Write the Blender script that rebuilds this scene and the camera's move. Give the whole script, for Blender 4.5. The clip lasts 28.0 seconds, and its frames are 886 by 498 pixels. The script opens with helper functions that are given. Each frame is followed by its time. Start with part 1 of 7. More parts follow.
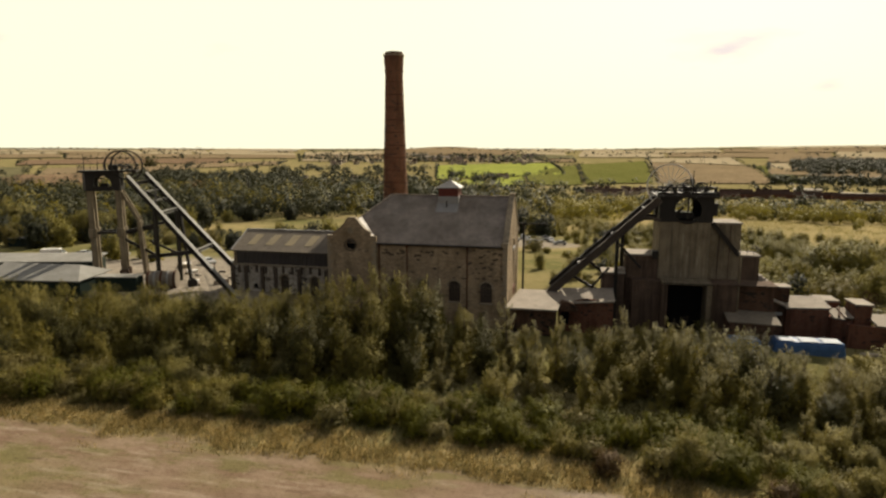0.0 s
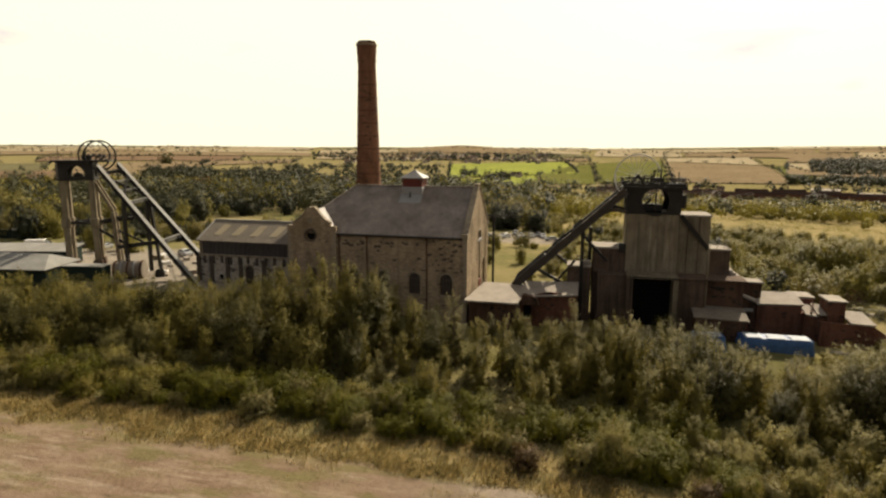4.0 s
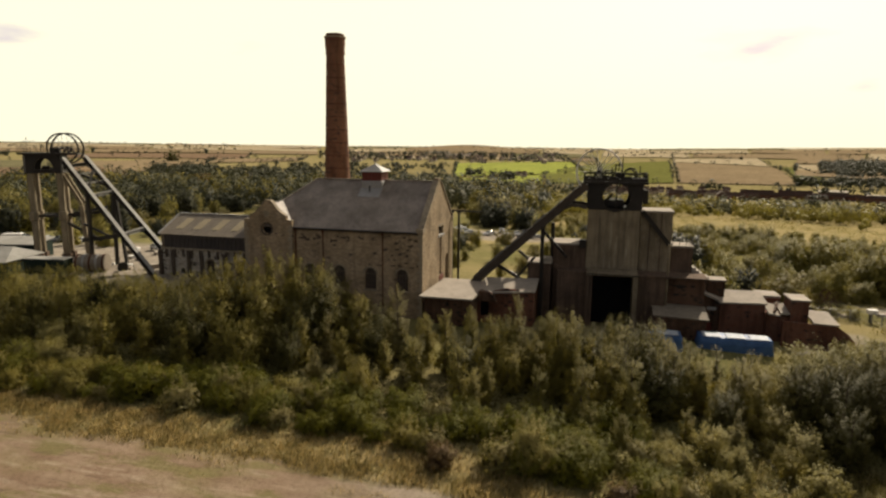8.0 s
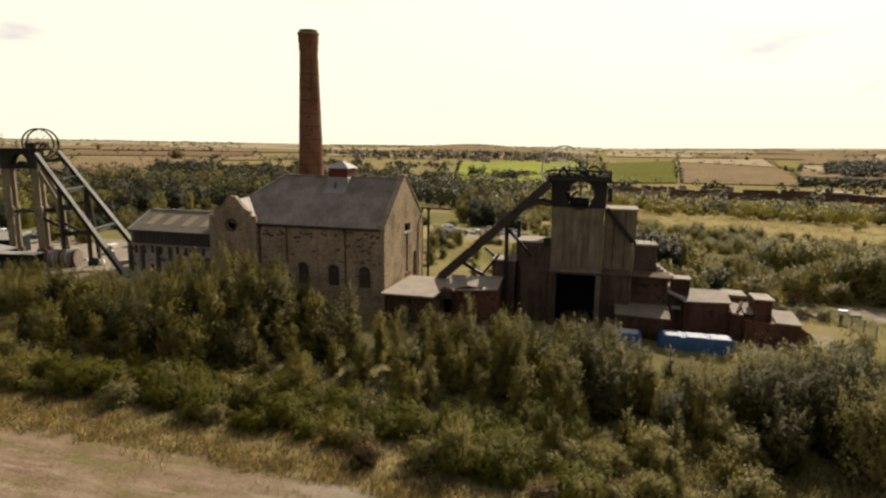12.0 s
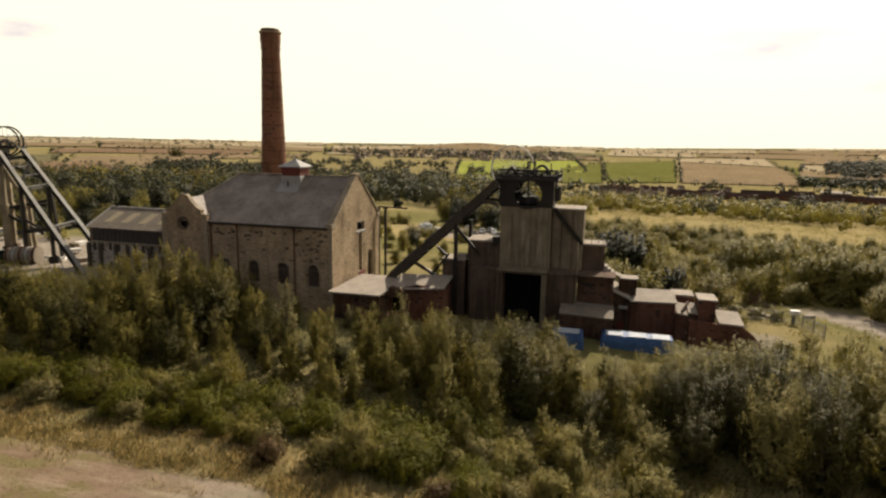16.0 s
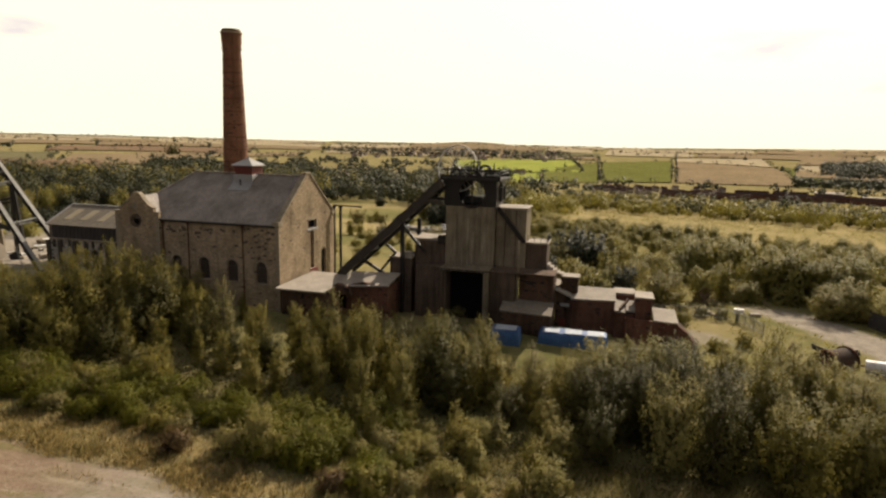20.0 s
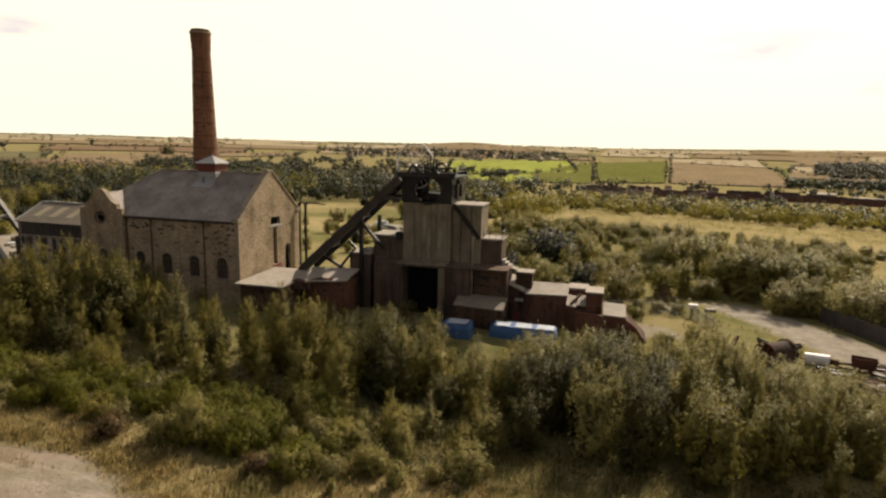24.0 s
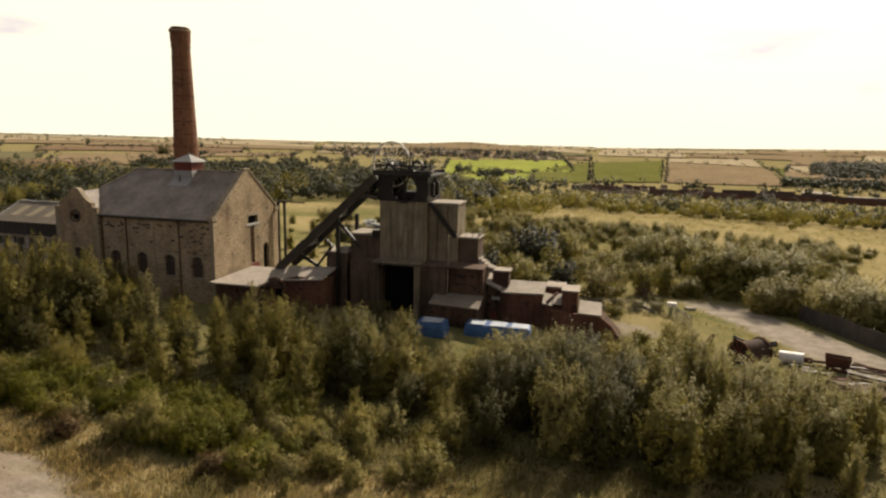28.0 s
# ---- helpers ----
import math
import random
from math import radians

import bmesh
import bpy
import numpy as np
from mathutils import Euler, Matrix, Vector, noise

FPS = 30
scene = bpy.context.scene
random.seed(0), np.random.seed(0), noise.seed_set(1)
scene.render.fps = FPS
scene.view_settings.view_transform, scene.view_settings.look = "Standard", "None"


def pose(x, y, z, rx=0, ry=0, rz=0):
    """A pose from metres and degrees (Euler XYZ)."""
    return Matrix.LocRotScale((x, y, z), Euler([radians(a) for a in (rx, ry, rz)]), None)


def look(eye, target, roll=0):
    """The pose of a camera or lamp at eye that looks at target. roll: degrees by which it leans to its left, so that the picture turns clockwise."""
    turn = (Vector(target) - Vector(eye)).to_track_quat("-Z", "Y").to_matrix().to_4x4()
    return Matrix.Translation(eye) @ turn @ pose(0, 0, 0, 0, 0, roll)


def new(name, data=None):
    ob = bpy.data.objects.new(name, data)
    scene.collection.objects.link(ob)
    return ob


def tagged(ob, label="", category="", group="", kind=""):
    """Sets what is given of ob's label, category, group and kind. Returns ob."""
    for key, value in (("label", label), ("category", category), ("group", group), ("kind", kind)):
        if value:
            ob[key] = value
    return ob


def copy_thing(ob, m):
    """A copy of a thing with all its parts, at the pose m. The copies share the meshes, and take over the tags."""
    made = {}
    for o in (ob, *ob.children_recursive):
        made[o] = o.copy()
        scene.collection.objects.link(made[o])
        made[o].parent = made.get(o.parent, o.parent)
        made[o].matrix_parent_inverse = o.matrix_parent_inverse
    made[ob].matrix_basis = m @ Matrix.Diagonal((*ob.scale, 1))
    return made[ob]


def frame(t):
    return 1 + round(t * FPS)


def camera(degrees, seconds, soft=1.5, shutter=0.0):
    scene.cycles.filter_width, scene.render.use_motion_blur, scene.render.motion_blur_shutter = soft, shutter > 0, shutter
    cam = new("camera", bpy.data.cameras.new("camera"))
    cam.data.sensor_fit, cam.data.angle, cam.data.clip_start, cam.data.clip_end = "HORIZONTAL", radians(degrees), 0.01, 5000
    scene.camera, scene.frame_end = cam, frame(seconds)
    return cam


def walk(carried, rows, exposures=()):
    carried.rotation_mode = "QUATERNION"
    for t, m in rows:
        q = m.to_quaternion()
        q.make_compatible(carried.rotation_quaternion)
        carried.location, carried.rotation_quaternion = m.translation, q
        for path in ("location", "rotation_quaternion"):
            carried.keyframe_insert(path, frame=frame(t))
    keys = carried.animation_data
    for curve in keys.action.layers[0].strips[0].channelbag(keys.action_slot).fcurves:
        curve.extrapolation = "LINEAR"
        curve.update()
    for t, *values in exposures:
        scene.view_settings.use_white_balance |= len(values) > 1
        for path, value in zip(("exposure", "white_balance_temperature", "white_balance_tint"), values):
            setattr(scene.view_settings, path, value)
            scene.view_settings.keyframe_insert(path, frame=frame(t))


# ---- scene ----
cam = camera(73.07, 28.0, soft=2.4)
# seconds, eye x y z, yaw to the left of +y, pitch, lean
ROWS = [
    (0, 0.00, 0.00, 24.00, 12.12, -9.50, -0.02),
    (0.5, 0.62, 0.39, 23.77, 12.27, -9.53, 0.00),
    (1, 1.32, 0.78, 23.50, 12.47, -9.53, 0.04),
    (1.5, 2.14, 1.18, 23.27, 12.69, -9.53, 0.08),
    (2, 3.07, 1.61, 23.08, 12.91, -9.52, 0.11),
    (2.5, 4.08, 2.03, 22.93, 13.09, -9.53, 0.14),
    (3, 5.15, 2.47, 22.81, 13.27, -9.54, 0.17),
    (3.5, 6.31, 2.92, 22.71, 13.47, -9.57, 0.20),
    (5.5, 10.43, 4.79, 22.20, 13.97, -9.61, 0.32),
    (6, 11.32, 5.17, 22.12, 14.08, -9.61, 0.37),
    (6.5, 12.10, 5.55, 22.01, 14.15, -9.62, 0.43),
    (7, 12.78, 5.89, 21.89, 14.22, -9.62, 0.48),
    (7.5, 13.43, 6.21, 21.79, 14.30, -9.62, 0.52),
    (8, 14.07, 6.52, 21.75, 14.38, -9.65, 0.55),
    (8.5, 14.70, 6.79, 21.75, 14.43, -9.70, 0.59),
    (9, 15.33, 7.05, 21.72, 14.50, -9.72, 0.62),
    (9.5, 15.96, 7.30, 21.67, 14.57, -9.73, 0.64),
    (10, 16.60, 7.54, 21.60, 14.64, -9.74, 0.67),
    (10.5, 17.24, 7.75, 21.55, 14.68, -9.74, 0.71),
    (11, 17.93, 7.93, 21.50, 14.72, -9.74, 0.75),
    (11.5, 18.74, 8.14, 21.49, 14.79, -9.75, 0.78),
    (12, 19.63, 8.39, 21.49, 14.87, -9.75, 0.80),
    (12.5, 20.50, 8.65, 21.51, 14.93, -9.75, 0.84),
    (14.5, 24.07, 9.34, 21.52, 15.02, -9.83, 0.93),
    (15, 25.00, 9.63, 21.54, 15.06, -9.82, 0.95),
    (15.5, 25.95, 9.89, 21.59, 15.09, -9.84, 0.97),
    (16, 26.92, 10.10, 21.65, 15.09, -9.86, 1.00),
    (16.5, 27.91, 10.24, 21.71, 15.07, -9.89, 1.02),
    (17, 28.91, 10.34, 21.73, 15.06, -9.91, 1.03),
    (17.5, 29.91, 10.43, 21.72, 15.08, -9.92, 1.05),
    (18, 30.90, 10.51, 21.70, 15.12, -9.92, 1.08),
    (18.5, 31.86, 10.54, 21.74, 15.13, -9.91, 1.13),
    (19, 32.79, 10.57, 21.81, 15.11, -9.92, 1.17),
    (19.5, 33.70, 10.61, 21.89, 15.07, -9.95, 1.21),
    (20, 34.61, 10.61, 21.94, 15.02, -9.96, 1.25),
    (20.5, 35.54, 10.57, 21.95, 14.95, -9.94, 1.29),
    (21, 36.47, 10.54, 21.93, 14.89, -9.93, 1.31),
    (21.5, 37.40, 10.56, 21.87, 14.87, -9.94, 1.30),
    (23.5, 40.16, 10.36, 21.81, 14.77, -9.92, 1.33),
    (24, 40.66, 10.32, 21.74, 14.75, -9.91, 1.32),
    (24.5, 41.17, 10.28, 21.75, 14.74, -9.93, 1.29),
    (25, 41.60, 10.25, 21.76, 14.73, -9.95, 1.28),
    (25.5, 41.90, 10.27, 21.73, 14.70, -9.95, 1.30),
    (26, 42.17, 10.43, 21.70, 14.70, -9.95, 1.30),
    (26.5, 42.50, 10.71, 21.68, 14.71, -9.95, 1.27),
    (27, 42.91, 11.01, 21.64, 14.70, -9.94, 1.23),
    (27.5, 43.30, 11.26, 21.59, 14.65, -9.93, 1.23),
    (28, 43.55, 11.45, 21.56, 14.55, -9.93, 1.26),
]


def aimed(x, y, z, yaw, pitch, lean):
    a, b = radians(yaw), radians(pitch)
    way = Vector((-math.sin(a) * math.cos(b), math.cos(a) * math.cos(b), math.sin(b)))
    return look((x, y, z), Vector((x, y, z)) + way * 50, lean)


walk(cam, [(t, aimed(*r)) for t, *r in ROWS], [(0, 0.42, 6780, 9), (3, 0.60, 6950, 10), (8, 0.44, 6800, 11), (12, 0.48, 6700, 12), (17, 0.56, 6700, 13), (28, 0.54, 6700, 13)])

# ---- light ----
SUN_WAY = Vector((0.23, 0.78, 0.585)).normalized()  # towards the sun
world = bpy.data.worlds.new("world")
scene.world = world
world.use_nodes = True
wn, wl = world.node_tree.nodes, world.node_tree.links
wn.clear()
sky = wn.new("ShaderNodeTexSky")
sky.sky_type, sky.sun_disc = "NISHITA", False
sky.sun_elevation, sky.sun_rotation = math.asin(SUN_WAY.z), math.atan2(SUN_WAY.x, SUN_WAY.y)
sky.air_density, sky.dust_density, sky.ozone_density = 1.2, 5.0, 0.6
coord = wn.new("ShaderNodeTexCoord")
stretch = wn.new("ShaderNodeMapping")
stretch.inputs["Location"].default_value = (0.35, 0.2, 0.55)
stretch.inputs["Scale"].default_value = (4.0, 4.0, 15.0)
wisps = wn.new("ShaderNodeTexNoise")
wisps.inputs["Scale"].default_value, wisps.inputs["Detail"].default_value = 1.5, 5.0
ramp = wn.new("ShaderNodeValToRGB")
ramp.color_ramp.elements[0].position, ramp.color_ramp.elements[0].color = 0.70, (0.88, 0.85, 0.645, 1)
ramp.color_ramp.elements[1].position, ramp.color_ramp.elements[1].color = 0.90, (0.58, 0.535, 0.56, 1)
# haze and thin bright cloud towards the horizon, greyer cloud overhead
height = wn.new("ShaderNodeSeparateXYZ")
rise = wn.new("ShaderNodeMapRange")
rise.inputs["From Min"].default_value, rise.inputs["From Max"].default_value = 0.24, 0.62
cloud = wn.new("ShaderNodeMix")
cloud.data_type = "RGBA"
cloud.inputs["B"].default_value = (0.20, 0.197, 0.20, 1)
veil = wn.new("ShaderNodeMix")
veil.data_type = "RGBA"
veil.inputs["Factor"].default_value = 0.92
bright = wn.new("ShaderNodeVectorMath")
bright.operation = "SCALE"
bright.inputs["Scale"].default_value = 0.10
back = wn.new("ShaderNodeBackground")
back.inputs["Strength"].default_value = 1.0
out = wn.new("ShaderNodeOutputWorld")
wl.new(coord.outputs["Generated"], stretch.inputs["Vector"])
wl.new(coord.outputs["Generated"], height.inputs["Vector"])
wl.new(height.outputs["Z"], rise.inputs["Value"])
wl.new(stretch.outputs["Vector"], wisps.inputs["Vector"])
spread = None
for az, up, size in ((-50, 7.6, 0.095), (12, 8.0, 0.12), (20, 5.0, 0.07)):
    near = wn.new("ShaderNodeVectorMath")
    near.operation = "DISTANCE"
    near.inputs[1].default_value = (math.sin(radians(az)) * 1.0, math.cos(radians(az)) * 1.0, math.sin(radians(up)) * 2.6)
    flat_way = wn.new("ShaderNodeVectorMath")
    flat_way.operation = "MULTIPLY"
    flat_way.inputs[1].default_value = (1.0, 1.0, 2.6)
    fade = wn.new("ShaderNodeMapRange")
    fade.inputs["From Min"].default_value, fade.inputs["From Max"].default_value = size, 0.0
    fade.inputs["To Min"].default_value, fade.inputs["To Max"].default_value = 0.0, 0.42
    wl.new(coord.outputs["Generated"], flat_way.inputs[0])
    wl.new(flat_way.outputs["Vector"], near.inputs[0])
    wl.new(near.outputs["Value"], fade.inputs["Value"])
    add = wn.new("ShaderNodeMath")
    wl.new(fade.outputs["Result"], add.inputs[0])
    wl.new(spread.outputs[0] if spread else wisps.outputs["Fac"], add.inputs[1])
    spread = add
wl.new(spread.outputs[0], ramp.inputs["Fac"])
# the haze is brightest on the sun's side
facing = wn.new("ShaderNodeVectorMath")
facing.operation = "DOT_PRODUCT"
facing.inputs[1].default_value = Vector((SUN_WAY.x, SUN_WAY.y, 0)).normalized()
glow = wn.new("ShaderNodeMapRange")
glow.interpolation_type = "SMOOTHSTEP"
glow.inputs["From Min"].default_value, glow.inputs["From Max"].default_value = -0.7, 0.3
dimmed = wn.new("ShaderNodeMix")
dimmed.data_type = "RGBA"
dimmed.inputs["A"].default_value = (0.20, 0.20, 0.215, 1)
wl.new(coord.outputs["Generated"], facing.inputs[0])
wl.new(facing.outputs["Value"], glow.inputs["Value"])
wl.new(ramp.outputs["Color"], dimmed.inputs["B"])
wl.new(glow.outputs["Result"], dimmed.inputs["Factor"])
wl.new(sky.outputs["Color"], bright.inputs[0])
wl.new(rise.outputs["Result"], cloud.inputs["Factor"])
wl.new(dimmed.outputs["Result"], cloud.inputs["A"])
wl.new(bright.outputs["Vector"], veil.inputs["A"])
wl.new(cloud.outputs["Result"], veil.inputs["B"])
wl.new(veil.outputs["Result"], back.inputs["Color"])
wl.new(back.outputs["Background"], out.inputs["Surface"])

sun = new("sun", bpy.data.lights.new("sun", "SUN"))
sun.data.energy, sun.data.angle, sun.data.color = 5.0, radians(0.8), (1.0, 0.90, 0.74)
sun.matrix_world = look((0, 0, 200), Vector((0, 0, 200)) - SUN_WAY)


# ---- materials ----
def nodes_of(name, rough, metal=0.0):
    m = bpy.data.materials.new(name)
    m.use_nodes = True
    n, l = m.node_tree.nodes, m.node_tree.links
    b = n["Principled BSDF"]
    b.inputs["Roughness"].default_value, b.inputs["Metallic"].default_value = rough, metal
    b.inputs["Specular IOR Level"].default_value = 0.1 if rough > 0.7 else 0.25
    return m, n, l, b


def mixed(n, l, mode, a, b, fac):
    x = n.new("ShaderNodeMix")
    x.data_type, x.blend_type = "RGBA", mode
    for key, v in (("A", a), ("B", b), ("Factor", fac)):
        if hasattr(v, "is_output"):
            l.new(v, x.inputs[key])
        elif key == "Factor":
            x.inputs[key].default_value = v
        else:
            x.inputs[key].default_value = (*v, 1)
    return x.outputs["Result"]


def noise_of(n, l, vec, scale, detail=4.0, rough=0.6):
    x = n.new("ShaderNodeTexNoise")
    x.inputs["Scale"].default_value, x.inputs["Detail"].default_value, x.inputs["Roughness"].default_value = scale, detail, rough
    l.new(vec, x.inputs["Vector"])
    return x.outputs["Fac"]


def stepped(n, l, value, low, high):
    x = n.new("ShaderNodeMapRange")
    x.inputs["From Min"].default_value, x.inputs["From Max"].default_value = low, high
    l.new(value, x.inputs["Value"])
    return x.outputs["Result"]


def bumped(n, l, b, height, strength, distance):
    x = n.new("ShaderNodeBump")
    x.inputs["Strength"].default_value, x.inputs["Distance"].default_value = strength, distance
    l.new(height, x.inputs["Height"])
    l.new(x.outputs["Normal"], b.inputs["Normal"])


def stretched(n, l, vec, scale):
    x = n.new("ShaderNodeMapping")
    x.inputs["Scale"].default_value = scale
    l.new(vec, x.inputs["Vector"])
    return x.outputs["Vector"]


def weathered(name, base, second, rough=0.85, metal=0.0, grain=3.0, patch=0.35, streaks=0.0, dark=None, bump=0.3, island=0.0, pale=None):
    """Two colours in patches, fine grain over them, and runs of dirt down the face where streaks is set."""
    m, n, l, b = nodes_of(name, rough, metal)
    co = n.new("ShaderNodeTexCoord").outputs["Object"]
    big = stepped(n, l, noise_of(n, l, co, patch, 5), 0.35, 0.65)
    fine = noise_of(n, l, co, grain, 6, 0.7)
    col = mixed(n, l, "MIX", base, second, big)
    col = mixed(n, l, "MULTIPLY", col, (0.55, 0.55, 0.55), stepped(n, l, fine, 0.52, 0.75))
    if streaks:
        run = noise_of(n, l, stretched(n, l, co, (1.6, 1.6, 0.12)), 1.0, 5, 0.65)
        col = mixed(n, l, "MIX", col, dark or (0.03, 0.025, 0.02), stepped(n, l, run, 0.46, 0.46 + 0.34 / streaks))
    if pale:
        wash = noise_of(n, l, stretched(n, l, co, (2.3, 2.3, 0.16)), 1.0, 5, 0.7)
        col = mixed(n, l, "MIX", col, pale, stepped(n, l, wash, 0.56, 0.74))
    if island:
        geo = n.new("ShaderNodeObjectInfo").outputs["Random"]
        col = mixed(n, l, "MULTIPLY", col, (1 - island, 1 - island, 1 - island), geo)
    l.new(col, b.inputs["Base Color"])
    bumped(n, l, b, fine, bump, 0.04)
    return m


def coursed(name, base, second, mortar, wide, high, gap=0.02, dark=None, dark_at=0.62, rough=0.92, bump=0.6, wobble=0.04, streaks=0.25):
    """Stone or brick in courses on upright faces: two tones, joints set back, single dark stones."""
    m, n, l, b = nodes_of(name, rough)
    co = n.new("ShaderNodeTexCoord").outputs["Object"]
    sep = n.new("ShaderNodeSeparateXYZ")
    l.new(co, sep.inputs[0])
    along = n.new("ShaderNodeMath")
    l.new(sep.outputs["X"], along.inputs[0]), l.new(sep.outputs["Y"], along.inputs[1])
    flat = n.new("ShaderNodeCombineXYZ")
    l.new(along.outputs[0], flat.inputs["X"]), l.new(sep.outputs["Z"], flat.inputs["Y"])
    sway = n.new("ShaderNodeTexNoise")
    sway.inputs["Scale"].default_value = 1.3
    l.new(co, sway.inputs["Vector"])
    vec = mixed(n, l, "LINEAR_LIGHT", flat.outputs[0], sway.outputs["Color"], wobble)
    br = n.new("ShaderNodeTexBrick")
    l.new(vec, br.inputs["Vector"])
    br.inputs["Scale"].default_value = 1.0
    br.inputs["Brick Width"].default_value, br.inputs["Row Height"].default_value = wide, high
    br.inputs["Mortar Size"].default_value, br.inputs["Mortar Smooth"].default_value = gap, 0.3
    br.inputs["Color1"].default_value, br.inputs["Color2"].default_value, br.inputs["Mortar"].default_value = (*base, 1), (*second, 1), (*mortar, 1)
    col = br.outputs["Color"]
    big = noise_of(n, l, co, 0.28, 5)
    col = mixed(n, l, "MULTIPLY", col, (0.62, 0.60, 0.58), stepped(n, l, big, 0.42, 0.68))
    if dark:
        spots = n.new("ShaderNodeTexVoronoi")
        spots.inputs["Scale"].default_value = 2.2
        l.new(stretched(n, l, flat.outputs[0], (0.8, 1.7, 1)), spots.inputs["Vector"])
        pick = n.new("ShaderNodeSeparateColor")
        l.new(spots.outputs["Color"], pick.inputs[0])
        col = mixed(n, l, "MIX", col, dark, stepped(n, l, pick.outputs["Red"], dark_at, dark_at + 0.03))
    run = noise_of(n, l, stretched(n, l, co, (0.9, 0.9, 0.1)), 1.0, 5)
    col = mixed(n, l, "MULTIPLY", col, (1 - streaks,) * 3, stepped(n, l, run, 0.48, 0.66))
    fine = noise_of(n, l, co, 9.0, 4)
    col = mixed(n, l, "MULTIPLY", col, (0.72, 0.72, 0.72), stepped(n, l, fine, 0.5, 0.72))
    l.new(col, b.inputs["Base Color"])
    height = mixed(n, l, "SUBTRACT", fine, br.outputs["Fac"], 0.6)
    bumped(n, l, b, height, bump, 0.03)
    return m


def leafy(name, low, high, dry=None, dry_part=0.0, glow_tint=(1.42, 1.34, 0.80), share=0.30):
    """Leaves: each a tone between two greens, a little light through them."""
    m, n, l, b = nodes_of(name, 0.62)
    one = n.new("ShaderNodeNewGeometry").outputs["Random Per Island"]
    tree = n.new("ShaderNodeObjectInfo").outputs["Random"]
    co = n.new("ShaderNodeTexCoord").outputs["Object"]
    clump = stepped(n, l, noise_of(n, l, co, 0.8, 3), 0.35, 0.65)
    col = mixed(n, l, "MIX", low, high, stepped(n, l, one, -0.9, 1.9))
    col = mixed(n, l, "MULTIPLY", col, (0.62, 0.66, 0.6), clump)
    col = mixed(n, l, "MIX", col, mixed(n, l, "MULTIPLY", col, (1.10, 1.05, 0.88), 1.0), tree)
    if dry:
        col = mixed(n, l, "MIX", col, dry, stepped(n, l, one, 1 - dry_part - 0.01, 1 - dry_part))
    col = mixed(n, l, "MULTIPLY", col, (1.05, 0.95, 0.78), 1.0)
    l.new(col, b.inputs["Base Color"])
    b.inputs["Specular IOR Level"].default_value = 0.08
    tr = n.new("ShaderNodeBsdfTranslucent")
    l.new(mixed(n, l, "MULTIPLY", col, glow_tint, 1.0), tr.inputs["Color"])
    mx = n.new("ShaderNodeMixShader")
    mx.inputs[0].default_value = share
    l.new(b.outputs[0], mx.inputs[1]), l.new(tr.outputs[0], mx.inputs[2])
    l.new(mx.outputs[0], n["Material Output"].inputs["Surface"])
    return m


STONE = coursed("rubble_stone", (0.42, 0.315, 0.20), (0.285, 0.21, 0.135), (0.27, 0.22, 0.16), 0.46, 0.22, 0.02, (0.10, 0.08, 0.065), 0.965)
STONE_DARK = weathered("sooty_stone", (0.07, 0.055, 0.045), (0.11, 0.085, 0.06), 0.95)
DRESSED = weathered("dressed_stone", (0.33, 0.27, 0.19), (0.22, 0.18, 0.13), 0.9, streaks=0.6, dark=(0.09, 0.08, 0.06))
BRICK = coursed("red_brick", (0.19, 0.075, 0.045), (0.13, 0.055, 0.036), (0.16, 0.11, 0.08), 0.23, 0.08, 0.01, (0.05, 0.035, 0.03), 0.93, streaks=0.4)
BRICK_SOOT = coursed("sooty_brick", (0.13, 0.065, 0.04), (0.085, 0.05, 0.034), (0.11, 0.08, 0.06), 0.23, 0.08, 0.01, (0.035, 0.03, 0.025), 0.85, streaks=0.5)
CHIMNEY_BRICK = coursed("chimney_brick", (0.225, 0.10, 0.058), (0.155, 0.075, 0.046), (0.15, 0.10, 0.07), 0.23, 0.075, 0.008, (0.07, 0.045, 0.035), 0.93, streaks=0.45)
WHITEWASH = coursed("peeling_whitewash", (0.56, 0.51, 0.43), (0.38, 0.33, 0.27), (0.32, 0.28, 0.23), 0.46, 0.22, 0.02, (0.10, 0.085, 0.07), 0.86, streaks=0.5)
SLATE = coursed("slate", (0.30, 0.252, 0.208), (0.245, 0.206, 0.172), (0.16, 0.138, 0.12), 0.30, 0.20, 0.01, None, rough=0.55, bump=0.3, streaks=0.22)
SHEETING = weathered("old_sheeting", (0.23, 0.195, 0.15), (0.17, 0.145, 0.115), 0.8, streaks=0.5, dark=(0.09, 0.075, 0.06))
DARK_SHEET = weathered("dark_sheeting", (0.062, 0.054, 0.050), (0.085, 0.072, 0.064), 0.75, streaks=0.4)
CONCRETE = weathered("stained_concrete", (0.25, 0.205, 0.14), (0.155, 0.125, 0.085), 0.93, streaks=0.9, dark=(0.05, 0.043, 0.032), island=0.1, pale=(0.33, 0.29, 0.21))
CONCRETE_DARK = weathered("dirty_concrete", (0.145, 0.098, 0.07), (0.09, 0.063, 0.046), 0.95, streaks=0.9, dark=(0.026, 0.02, 0.017), island=0.2, pale=(0.17, 0.125, 0.09))
FLATROOF = weathered("felt_roof", (0.36, 0.315, 0.26), (0.27, 0.235, 0.195), 0.9)
STEEL = weathered("black_painted_steel", (0.018, 0.016, 0.014), (0.032, 0.026, 0.021), 0.5, grain=8, island=0.2)
STEEL.node_tree.nodes["Principled BSDF"].inputs["Specular IOR Level"].default_value = 0.22
